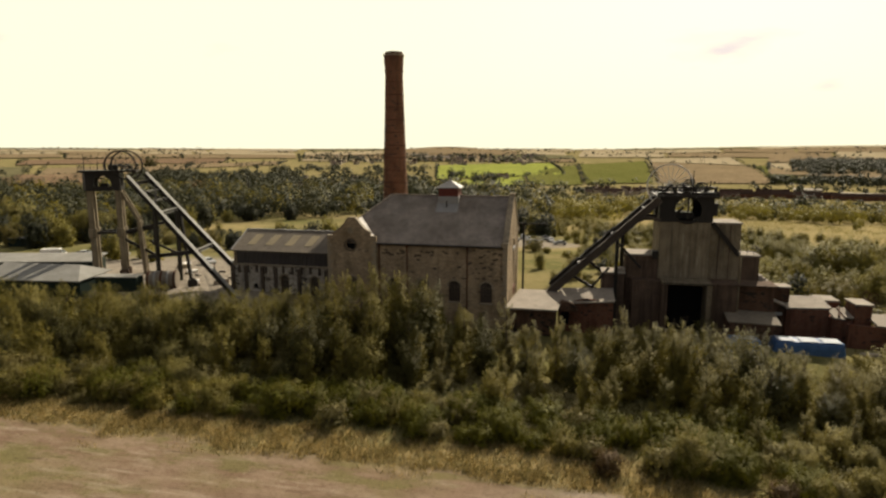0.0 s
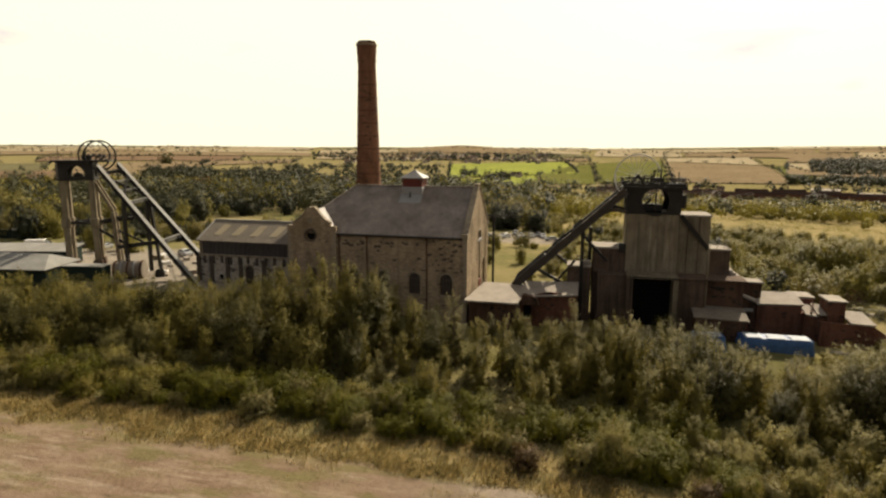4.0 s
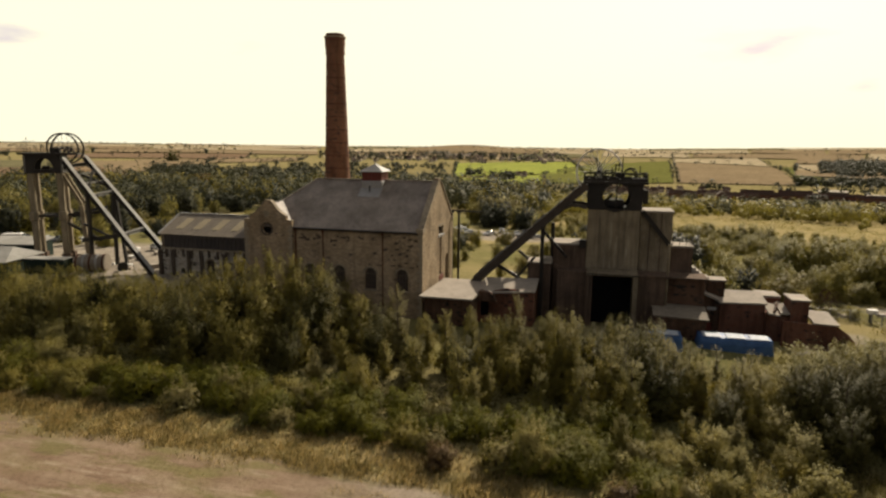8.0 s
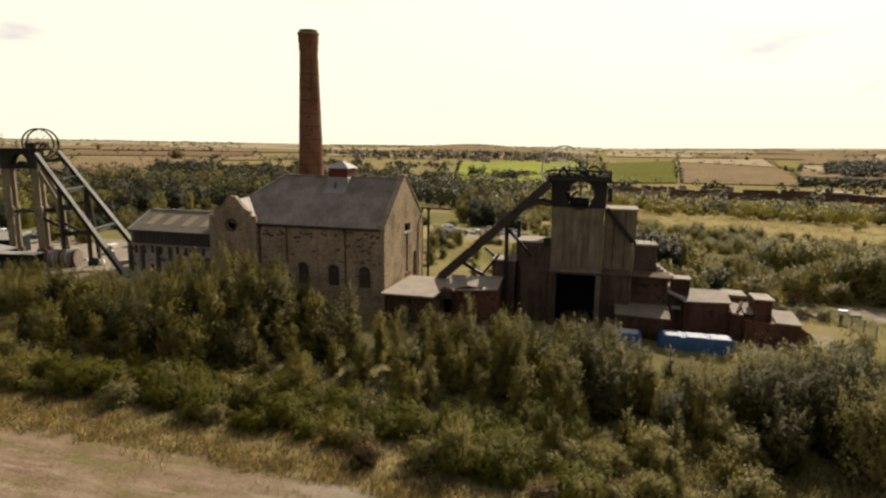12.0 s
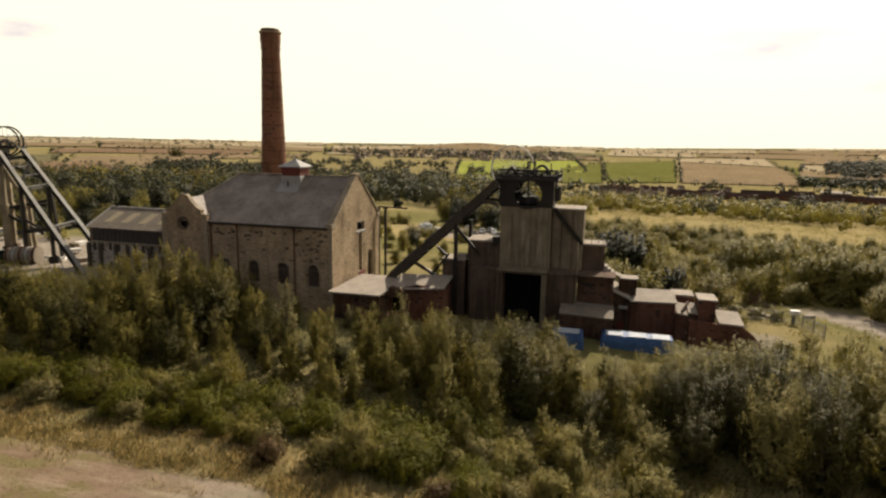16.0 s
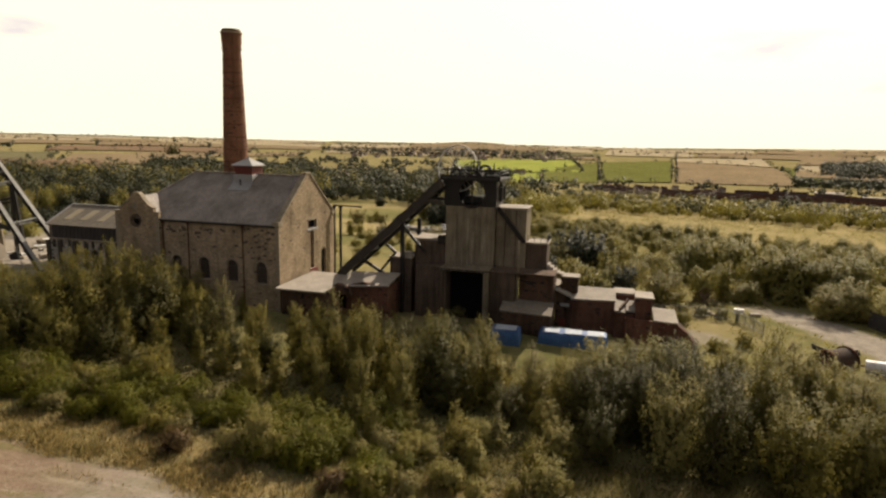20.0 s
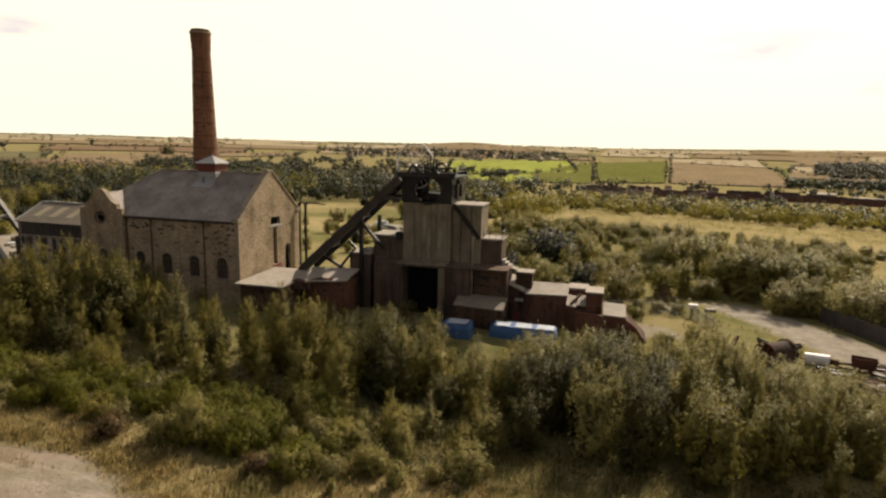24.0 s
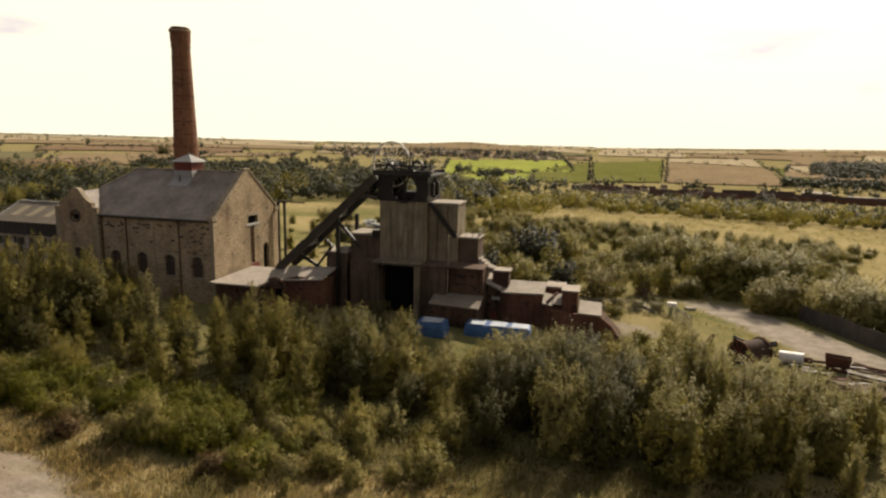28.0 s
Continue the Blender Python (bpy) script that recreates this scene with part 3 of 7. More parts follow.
beam(trim, Vector(hip) + Vector((0, 0, 0.05)), Vector(top) + Vector((0, 0, 0.05)), 0.34, 0.16)
part("ridge_tiles", trim, SLATE, house)
valley = bmesh.new()
beam(valley, (-28.4, bay_y + 1.2, 10.8), (-31.7, 88.3, 13.6), 0.2, 0.05)
part("valley_flashing", valley, LEAD, house, "pale lead valley")
part("gutter", tube(bmesh.new(), (-28.0, HY0 - 0.42, EAVE - 0.08), (HX1 - 0.7, HY0 - 0.42, EAVE - 0.08), 0.12, n=8), STEEL, house)
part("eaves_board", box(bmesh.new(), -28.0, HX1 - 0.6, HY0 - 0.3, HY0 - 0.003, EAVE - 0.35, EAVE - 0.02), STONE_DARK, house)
for x in (-23.45, -14.45, -27.75):
    pipe = bmesh.new()
    tube(pipe, (x, HY0 - 0.14, -3.8), (x, HY0 - 0.14, EAVE - 0.5), 0.085, n=8)
    for z in (-1, 1.5, 4, 6.5, 9):
        tube(pipe, (x, HY0 - 0.14, z), (x, HY0 - 0.14, z + 0.16), 0.12, n=8)
    box(pipe, x - 0.16, x + 0.16, HY0 - 0.34, HY0 - 0.01, EAVE - 0.6, EAVE - 0.2, 0.03)
    part("drainpipe", pipe, RUST, house)
# dark blocks on the wall face, most of them just below the eaves
rng = random.Random(4)
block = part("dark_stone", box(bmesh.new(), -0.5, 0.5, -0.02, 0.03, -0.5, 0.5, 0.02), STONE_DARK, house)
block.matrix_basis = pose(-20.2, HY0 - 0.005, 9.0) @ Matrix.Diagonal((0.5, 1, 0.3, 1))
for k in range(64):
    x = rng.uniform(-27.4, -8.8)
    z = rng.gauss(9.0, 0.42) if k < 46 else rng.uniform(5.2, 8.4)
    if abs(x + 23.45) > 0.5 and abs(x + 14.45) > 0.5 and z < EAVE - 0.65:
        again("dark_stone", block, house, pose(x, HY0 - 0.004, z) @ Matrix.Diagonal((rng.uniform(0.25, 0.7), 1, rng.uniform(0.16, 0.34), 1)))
quoin = part("quoin", box(bmesh.new(), 0, 1, -0.035, 0, 0, 0.56), DRESSED, house)
quoin.matrix_basis = pose(HX1 - 0.5, HY0 - 0.253, -3.6) @ Matrix.Diagonal((0.5, 1, 1, 1))
for k in range(23):
    s = 0.75 if k % 2 else 0.45
    z = -3.6 + k * 0.62
    if z < 10.2:
        for x, y in ((-28.08 - s, bay_y - 0.003), (-35.82, bay_y - 0.003), (HX1 + 0.05 - s, HY0 - 0.253)):
            again("quoin", quoin, house, pose(x, y, z) @ Matrix.Diagonal((s, 1, 1, 1)))
# lantern on the ridge
lx, ly = -18.7, mid_y
lantern = part("lantern", box(bmesh.new(), lx - 1.5, lx + 1.5, ly - 1.5, ly + 1.5, 15.4, 18.1, 0.04), PAINT_RED, house, "dull red boarded roof lantern")
skirt = box(bmesh.new(), lx - 1.62, lx + 1.62, ly - 1.62, ly + 1.62, 15.3, 16.72, 0.05)
part("lead_skirt", skirt, LEAD, lantern, "pale lead skirt round the foot")
slats = bmesh.new()
for k in range(5):
    z = 16.8 + k * 0.24
    box(slats, lx - 1.54, lx + 1.54, ly - 1.56, ly - 1.5, z, z + 0.07)
    box(slats, lx + 1.5, lx + 1.56, ly - 1.54, ly + 1.54, z, z + 0.07)
part("louvre_slats", slats, PAINT_RED, lantern)
cap = bmesh.new()
base = [cap.verts.new((lx + sx * 1.85, ly + sy * 1.85, 18.1)) for sx, sy in ((-1, -1), (1, -1), (1, 1), (-1, 1))]
low = [cap.verts.new((lx + sx * 1.85, ly + sy * 1.85, 18.0)) for sx, sy in ((-1, -1), (1, -1), (1, 1), (-1, 1))]
peak = [cap.verts.new((lx + sx * 0.18, ly + sy * 0.18, 19.15)) for sx, sy in ((-1, -1), (1, -1), (1, 1), (-1, 1))]
for k in range(4):
    j = (k + 1) % 4
    cap.faces.new((base[k], base[j], peak[j], peak[k])), cap.faces.new((low[k], low[j], base[j], base[k]))
cap.faces.new(peak), cap.faces.new(low)
part("lantern_roof", cap, LEAD, lantern, "pale sheet-metal cap")
part("finial", tube(bmesh.new(), (lx, ly, 19.1), (lx, ly, 19.6), 0.14, 0.03), LEAD, lantern)
apron = bmesh.new()
slope = (RIDGE - EAVE) / (mid_y - HY0 + 0.35)
slab(apron, [(lx - 1.7, ly - 3.2, RIDGE - 3.2 * slope + 0.05), (lx + 1.7, ly - 3.2, RIDGE - 3.2 * slope + 0.05), (lx + 1.7, ly - 1.4, RIDGE - 1.4 * slope + 0.05), (lx - 1.7, ly - 1.4, RIDGE - 1.4 * slope + 0.05)], 0.03)
part("lantern_apron", apron, LEAD, lantern)
part("apron_vent", tube(bmesh.new(), (lx - 0.1, ly - 2.2, RIDGE - 2.2 * slope), (lx - 0.1, ly - 2.2, RIDGE - 2.2 * slope + 0.9), 0.1), STEEL, lantern)

# ---- the long winding annex ----
annex = thing("winding_annex", "low whitewashed annex with dark clerestory and rooflights", "building")
AX0, AX1, AY0, AY1 = -55.2, -36.0, 89.4, 100.2
awins = [(-46.1, -0.4, 3.4, 1.5), (-40.8, -0.4, 3.3, 1.5), (-51.4, 0.3, 1.9, 0.9)]
part("front_wall", prism(bmesh.new(), [(AX0, -4), (AX1, -4), (AX1, 5.1), (AX0, 5.1)], [arch(*w) for w in awins[:2]] + [disc(-51.4, 1.3, 0.45)], (0, AY0, 0), X, Z, 0.5), WHITEWASH, annex)
for w in awins[:2]:
    arched_window(annex, w[0], AY0, w[1], w[2], w[3])
part("round_opening", prism(bmesh.new(), disc(-51.4, 1.3, 0.5), [], (0, AY0 + 0.3, 0), X, Z, 0.05), BLACK, annex)
pier = part("buttress", box(bmesh.new(), -0.35, 0.35, -0.35, -0.003, -4, 4.7, 0.04), STONE_DARK, annex)
pier.matrix_basis = pose(-55.4, AY0, 0)
for x in (-53.0, -50.0, -47.6, -43.4, -38.6):
    again("buttress", pier, annex, pose(x, AY0, 0) @ Matrix.Diagonal((0.8, 1, 1 if x < -49 else 0.96, 1)))
corbel = part("corbel", box(bmesh.new(), -0.2, 0.2, -0.3, -0.004, 3.5, 4.75, 0.05), STONE_DARK, annex)
corbel.matrix_basis = pose(-54.2, AY0, 0)
for k in range(1, 12):
    again("corbel", corbel, annex, pose(-54.2 + k * 1.6, AY0, 0.1 * (k % 3)) @ Matrix.Diagonal((0.9, 1, 1, 1)))
part("string_course", box(bmesh.new(), AX0 - 0.05, AX1, AY0 - 0.18, AY0 - 0.003, 4.75, 5.1, 0.03), DRESSED, annex)
part("left_gable", prism(bmesh.new(), [(AY0 + 0.01, -4), (AY1, -4), (AY1, 7.2), (94.8, 10.0), (AY0 + 0.01, 7.2)], [], (AX0 + 0.5, 0, 0), (0, 1, 0), Z, 0.5), STONE, annex)
part("rear_wall", box(bmesh.new(), AX0 + 0.5, AX1, AY1 - 0.5, AY1, -4, 7.2), STONE, annex)
clere = box(bmesh.new(), AX0 + 0.06, AX1, AY0 + 0.05, AY0 + 0.3, 5.1, 7.15)
rib = part("clerestory", clere, DARK_SHEET, annex, "dark corrugated clerestory")
post_me = part("mullion", box(bmesh.new(), -0.05, 0.05, -0.08, 0.045, 5.1, 7.1), DARK_SHEET, rib)
post_me.matrix_basis = pose(AX0 + 0.3, AY0, 0)
for k in range(1, 25):
    again("mullion", post_me, rib, pose(AX0 + 0.3 + k * 0.8, AY0, 0))
eave_a, ridge_a = (AY0 - 0.35, 7.35), (94.8, 10.15)
part("front_slope", slab(bmesh.new(), [(AX0 - 0.2, *eave_a), (AX1, *eave_a), (AX1, *ridge_a), (AX0 - 0.2, *ridge_a)], 0.16), SHEETING, annex)
part("rear_slope", slab(bmesh.new(), [(AX0 - 0.2, AY1 + 0.3, 7.15), (AX1, AY1 + 0.3, 7.15), (AX1, *ridge_a), (AX0 - 0.2, *ridge_a)], 0.16), SHEETING, annex)
part("ridge", beam(bmesh.new(), (AX0 - 0.25, 94.8, 10.2), (AX1, 94.8, 10.2), 0.4, 0.12), LEAD, annex)
part("verge", beam(bmesh.new(), (AX0 - 0.22, eave_a[0], eave_a[1] + 0.02), (AX0 - 0.22, ridge_a[0], ridge_a[1] + 0.02), 0.2, 0.26), LEAD, annex, "pale verge board")
for x in (-52.4, -49.1, -45.6, -42.1):
    s = (ridge_a[1] - eave_a[1]) / (ridge_a[0] - eave_a[0])
    q = [(x + dx, y, eave_a[1] + (y - eave_a[0]) * s + 0.05) for dx, y in ((-0.9, 90.6), (0.5, 90.6), (0.9, 93.4), (-0.5, 93.4))]
    part("rooflight", slab(bmesh.new(), q, 0.06), SKYLIGHT, annex)
sheet = part("roof_lap", beam(bmesh.new(), (0, eave_a[0], eave_a[1] + 0.02), (0, ridge_a[0], ridge_a[1] + 0.02), 0.05, 0.05), SHEETING, annex)
sheet.matrix_basis = pose(AX0 + 0.9, 0, 0)
for k in range(1, 18):
    again("roof_lap", sheet, annex, pose(AX0 + 0.9 + k * 1.08, 0, 0))

# ---- the chimney ----
stack = thing("chimney_stack", "tall tapering red-brick chimney with iron bands", "chimney", (-33.0, 110.4, -1.5))
rows = [(0, 2.85), (17.5, 2.28), (39.6, 1.62), (39.7, 1.68), (40.3, 1.70), (40.9, 1.76), (41.0, 1.80), (42.4, 1.80), (42.5, 1.70), (43.0, 1.66), (43.05, 1.45)]
shaft = bmesh.new()
loops = [[shaft.verts.new((r * math.cos(i * math.tau / 40), r * math.sin(i * math.tau / 40), z)) for i in range(40)] for z, r in rows]
for p, q in zip(loops, loops[1:]):
    for i in range(40):
        shaft.faces.new((p[i], p[(i + 1) % 40], q[(i + 1) % 40], q[i]))
shaft.faces.new(loops[-1])
part("shaft", shaft, CHIMNEY_BRICK, stack, smooth=False)
for k in range(15):
    z = 5.5 + k * 2.3
    r = float(np.interp(z, [0, 17.5, 39.6], [2.85, 2.28, 1.62]))
    part("iron_band", ring(bmesh.new(), (0, 0, z), (0, 0, 1), r + 0.05, 0.09, 0.16, 40), RUST, stack)
part("cap_ring", ring(bmesh.new(), (0, 0, 42.5), (0, 0, 1), 1.95, 0.3, 0.28, 40), DRESSED, stack)
part("neck_ring", ring(bmesh.new(), (0, 0, 39.7), (0, 0, 1), 1.78, 0.3, 0.22, 40), CHIMNEY_BRICK, stack)
part("flue", ring(bmesh.new(), (0, 0, 43.0), (0, 0, 1), 1.6, 0.4, 0.2, 40), BLACK, stack)


# ---- winding wheel, used on both headframes ----
def winding_wheel(parent, centre, axis, r, metal, spokes=14, rim_w=0.16):
    """A spoked sheave with its grooved rim and hub; the parts lie under the headframe."""
    c, ax = Vector(centre), Vector(axis).normalized()
    rim = bmesh.new()
    ring(rim, c - ax * 0.07, ax, r, rim_w, 0.06, 48), ring(rim, c + ax * 0.07, ax, r, rim_w, 0.06, 48), ring(rim, c, ax, r - 0.1, 0.08, 0.1, 48)
    wheel = part("winding_wheel", rim, metal, parent)
    q = ax.to_track_quat("Z", "Y").to_matrix()
    part("hub", tube(bmesh.new(), c - ax * 0.3, c + ax * 0.3, 0.28, n=14), metal, wheel)
    for k in range(spokes):
        a = k * math.tau / spokes
        d = q @ Vector((math.cos(a), math.sin(a), 0))
        side = ax * (0.1 if k % 2 else -0.1)
        part("spoke", tube(bmesh.new(), c + side + d * 0.2, c + d * (r - 0.15), 0.035, n=6), metal, wheel)
    part("axle", tube(bmesh.new(), c - ax * 0.9, c + ax * 0.9, 0.1, n=10), STEEL, wheel)
    return wheel


def railing(parent, pts, high=1.1, gap=1.1, metal=None):
    """Posts and two rails along a run of corners."""
    bm = bmesh.new()
    for a, b in zip(pts, pts[1:]):
        a, b = Vector(a), Vector(b)
        k = max(1, round((b - a).length / gap))
        for i in range(k + 1):
            p = a.lerp(b, i / k)
            tube(bm, p, p + Vector((0, 0, high)), 0.035, n=5)
        for z in (high, high * 0.55):
            tube(bm, a + Vector((0, 0, z)), b + Vector((0, 0, z)), 0.03, n=5)
    return part("railing", bm, metal or STEEL, parent)


def girder(parent, a, b, w, h, name="girder", metal=None, label=""):
    """An I-section member: web and two flanges."""
    bm = bmesh.new()
    a, b = Vector(a), Vector(b)
    d = b - a
    q = d.to_track_quat("Z", "Y").to_matrix()
    up = q @ Vector((0, 1, 0))
    beam(bm, a, b, w * 0.3, h)
    beam(bm, a + up * (h / 2), b + up * (h / 2), w, 0.09)
    beam(bm, a - up * (h / 2), b - up * (h / 2), w, 0.09)
    return part(name, bm, metal or STEEL, parent, label)


# ---- the far headframe, of concrete legs and steel rakers ----
HL = thing("headframe", "dark headframe on concrete legs with twin wheels and sloping backstay", "headframe", (-88.3, 96.4, 0.4), -16.5)
TOWER = HL.matrix_basis.inverted() @ pose(-88.7, 96.2, 0.4, 0, 0, 32)
tower_parts = []
for x, y in ((0, 0), (4.8, 0), (0, 2.9), (4.8, 2.9)):
    leg = bmesh.new()
    box(leg, x - 0.5, x + 0.5, y - 0.5, y + 0.5, -2, 15.9, 0.08)
    box(leg, x - 0.72, x + 0.72, y - 0.72, y + 0.72, 6.9, 8.7, 0.18)
    tower_parts.append(part("leg", leg, CONCRETE, HL, "stained concrete leg"))
    foot = box(bmesh.new(), x - 0.8, x + 0.8, y - 0.8, y + 0.8, -2, 0.5, 0.1)
    tower_parts.append(part("foot", foot, CONCRETE_DARK, HL))
for a, b in (((0.5, 0, 7.8), (4.3, 0, 7.8)), ((0.5, 2.9, 7.8), (4.3, 2.9, 7.8)), ((0, 0.5, 7.8), (0, 2.4, 7.8)), ((4.8, 0.5, 7.8), (4.8, 2.4, 7.8))):
    tower_parts.append(part("cross_beam", beam(bmesh.new(), a, b, 0.4, 0.5), STEEL, HL))
for a, b in (((5.3, 0.1, 7.8), (12.2, 1.4, 9.2)), ((5.3, 0.1, 6.4), (10.8, 0.6, 2.6)), ((5.3, 2.8, 7.4), (11.2, 2.4, 8.2))):
    tower_parts.append(girder(HL, a, b, 0.4, 0.45, "brace"))
for y in (0.2, 2.7):
    tower_parts.append(part("raking_leg", beam(bmesh.new(), (5.2, y, 15.6), (8.0, y, 9.8), 0.55, 0.55), CONCRETE, HL, "stained concrete raking strut"))
    tower_parts.append(part("raking_leg", beam(bmesh.new(), (7.9, y, 9.6), (8.5, y, -1.5), 0.75, 0.7), CONCRETE, HL, "stained concrete raking strut"))
for y in (-0.6, 3.1):
    hole = [(0.75, 16.4), (4.05, 16.4)] + [(2.4 + 1.65 * math.cos(a), 17.0 + 1.8 * math.sin(a)) for a in (math.pi * i / 14 for i in range(15))]
    tower_parts.append(part("arched_panel", prism(bmesh.new(), [(-0.6, 15.9), (5.4, 15.9), (5.4, 19.3), (-0.6, 19.3)], [hole], (0, y, 0), X, Z, 0.3), STEEL, HL))
    inner = [(0.92, 16.55), (3.88, 16.55)] + [(2.4 + 1.48 * math.cos(a), 17.0 + 1.63 * math.sin(a)) for a in (math.pi * i / 14 for i in range(15))]
    tower_parts.append(part("arch_rim", prism(bmesh.new(), hole, [inner], (0, y - 0.08, 0), X, Z, 0.46), STEEL, HL))
for x in (-0.6, 5.4):
    tower_parts.append(part("side_panel", prism(bmesh.new(), [(-0.29, 15.9), (3.09, 15.9), (3.09, 19.3), (-0.29, 19.3)], [disc(1.4, 17.5, 1.1)], (x, 0, 0), (0, 1, 0), Z, 0.3), STEEL, HL))
# light along the tower's edges, put on as grey strips
for x, y in ((-0.7, -0.7), (5.3, -0.7), (5.3, 3.2)):
    tower_parts.append(part("corner_post", box(bmesh.new(), x, x + 0.25, y, y + 0.2, 15.9, 19.3), STEEL_SKYLIT, HL, "edge coloured grey for the light on it"))
for z in (15.85, 19.2):
    tower_parts.append(part("edge_angle", box(bmesh.new(), -0.75, 5.55, -0.76, -0.605, z, z + 0.2), STEEL, HL))
tower_parts.append(part("shaft_gear", box(bmesh.new(), 1.6, 3.2, 0.9, 2.1, 15.9, 17.2, 0.3), STEEL, HL))
tower_parts.append(part("platform", box(bmesh.new(), -1.4, 8.4, -1.5, 4.0, 19.3, 19.65, 0.03), STEEL, HL))
tower_parts.append(railing(HL, [(-1.3, 3.9, 19.65), (-1.3, -1.4, 19.65), (8.3, -1.4, 19.65), (8.3, 3.9, 19.65)], 1.2))
for x, z in ((-1.1, 22.6), (1.2, 21.4), (2.3, 21.2)):
    tower_parts.append(part("mast", tube(bmesh.new(), (x, 3.2, 19.6), (x, 3.2, z), 0.06, n=6), STEEL, HL))
tower_parts.append(part("winch_housing", box(bmesh.new(), 3.4, 5.0, 0.2, 1.8, 19.65, 20.7, 0.15), STEEL, HL))
for o in tower_parts:
    o.matrix_basis = TOWER
into = HL.matrix_basis.inverted()
for wx, wy in ((-84.6, 99.9), (-82.3, 98.9)):
    c = into @ Vector((wx, wy, 20.95))
    winding_wheel(HL, c, into.to_3x3() @ Vector((0.42, -0.91, 0)), 2.85, STEEL, 8, 0.26)
    for dx in (-0.9, 0.9):
        girder(HL, (c.x + dx, c.y + 0.7, 19.65), (c.x, c.y + 0.7, c.z), 0.2, 0.2, "bearing_leg")
rails = [((10.6, 0.2, 18.6), (38.0, -0.9, -0.2)), ((10.2, 4.2, 19.0), (36.4, 4.4, 0.4))]
for a, b in rails:
    bar = girder(HL, a, b, 0.75, 0.7, "backstay")
    q = (Vector(b) - Vector(a)).to_track_quat("Z", "Y").to_matrix() @ Vector((0, 1, 0))
    q = q if q.z > 0 else -q
    # sky light on the upper flange, laid on as a paler strip
    part("top_plate", beam(bmesh.new(), Vector(a) + q * 0.43, Vector(b) + q * 0.43, 0.62, 0.05), PALE_STEEL, bar, "top strip coloured grey for the sky light on it")


def on(rail, s):
    return Vector(rails[rail][0]).lerp(Vector(rails[rail][1]), s)


# pale steel in place of the sky's light on the ties
for s in (0.14, 0.22):
    girder(HL, on(0, s), on(1, s), 0.25, 0.25, "cross_tie", PALE_STEEL, "thin grey cross tie")
for s in (0.06, 0.32, 0.64):
    girder(HL, on(0, s), on(1, s), 0.55, 0.5, "cross_tie", PALE_STEEL if s > 0.1 else STEEL, "cross tie coloured grey for the sky light on it" if s > 0.1 else "")
    for a, b in ((0, 1), (1, 0)):
        part("knee_plate", beam(bmesh.new(), on(a, s + 0.07), on(a, s).lerp(on(b, s), 0.25), 0.14, 0.24), STEEL, HL)
girder(HL, on(0, 0.10), on(1, 0.28), 0.3, 0.3, "diagonal_tie")
girder(HL, on(1, 0.10), on(0, 0.28), 0.3, 0.3, "diagonal_tie")
for s, r in ((0.27, 0), (0.30, 1)):
    p = on(r, s)
    part("trestle_leg", beam(bmesh.new(), p, (p.x - 0.2, p.y, -1.5), 0.55, 0.5), STEEL, HL)
p = on(1, 0.33)
part("trestle_leg", beam(bmesh.new(), p, (p.x + 1.4, p.y + 0.5, -1.5), 0.45, 0.45), STEEL, HL)
girder(HL, (15.5, -0.3, 4.6), (25, 1.5, 6.0), 0.4, 0.6, "cross_beam")
girder(HL, (15.8, 0, 7.5), (22.5, 1.5, 5.2), 0.25, 0.25, "brace")
ladder = bmesh.new()
for side in (-0.25, 0.25):
    tube(ladder, (33.8 + side, -1.6, -1), (31.6 + side, -1.6, 3.4), 0.04, n=5)
part("ladder", ladder, PALE_STEEL, HL)

# ---- the near headframe and its cased shaft building ----
HR = thing("shaft_tower", "black steel headframe over a streaked concrete shaft casing", "headframe")
TX0, TX1, TY = 13.0, 19.95, 92.4
panel_edges = [13.0, 14.15, 15.3, 16.5, 17.7, 18.85, 19.95]
part("casing_core", box(bmesh.new(), TX0 + 0.1, TX1 - 0.1, TY + 0.1, TY + 7.4, 4.0, 13.3), CONCRETE_DARK, HR)
for a, b in zip(panel_edges, panel_edges[1:]):
    part("casing_panel", box(bmesh.new(), a + 0.006, b - 0.006, TY - 0.06, TY + 0.1, 4.95, 13.4, 0.008), CONCRETE, HR)
for k in range(6):
    y0 = TY + 0.1 + k * 1.22
    part("casing_panel", box(bmesh.new(), TX1 - 0.1, TX1 + 0.05, y0 + 0.02, y0 + 1.2, 4.95, 13.4, 0.02), CONCRETE, HR)
    part("casing_panel", box(bmesh.new(), TX0 - 0.05, TX0 + 0.1, y0 + 0.02, y0 + 1.2, 4.95, 13.4, 0.02), CONCRETE, HR)
part("casing_top", box(bmesh.new(), TX0 - 0.1, TX1 + 0.1, TY - 0.1, TY + 7.5, 13.4, 13.62, 0.03), STEEL, HR)
# steel top: plates with round openings, columns and platform
for y in (TY - 0.15, TY + 6.6):
    hole = disc(16.7, 15.2, 1.9, 28)
    part("arched_panel", prism(bmesh.new(), [(TX0 - 0.25, 13.62), (TX1 + 0.2, 13.62), (TX1 + 0.2, 17.0), (TX0 - 0.25, 17.0)], [hole], (0, y, 0), X, Z, 0.35), STEEL, HR)
    part("window_rim", ring(bmesh.new(), (16.7, y - 0.03, 15.2), (0, 1, 0), 2.05, 0.2, 0.12, 28), STEEL, HR)
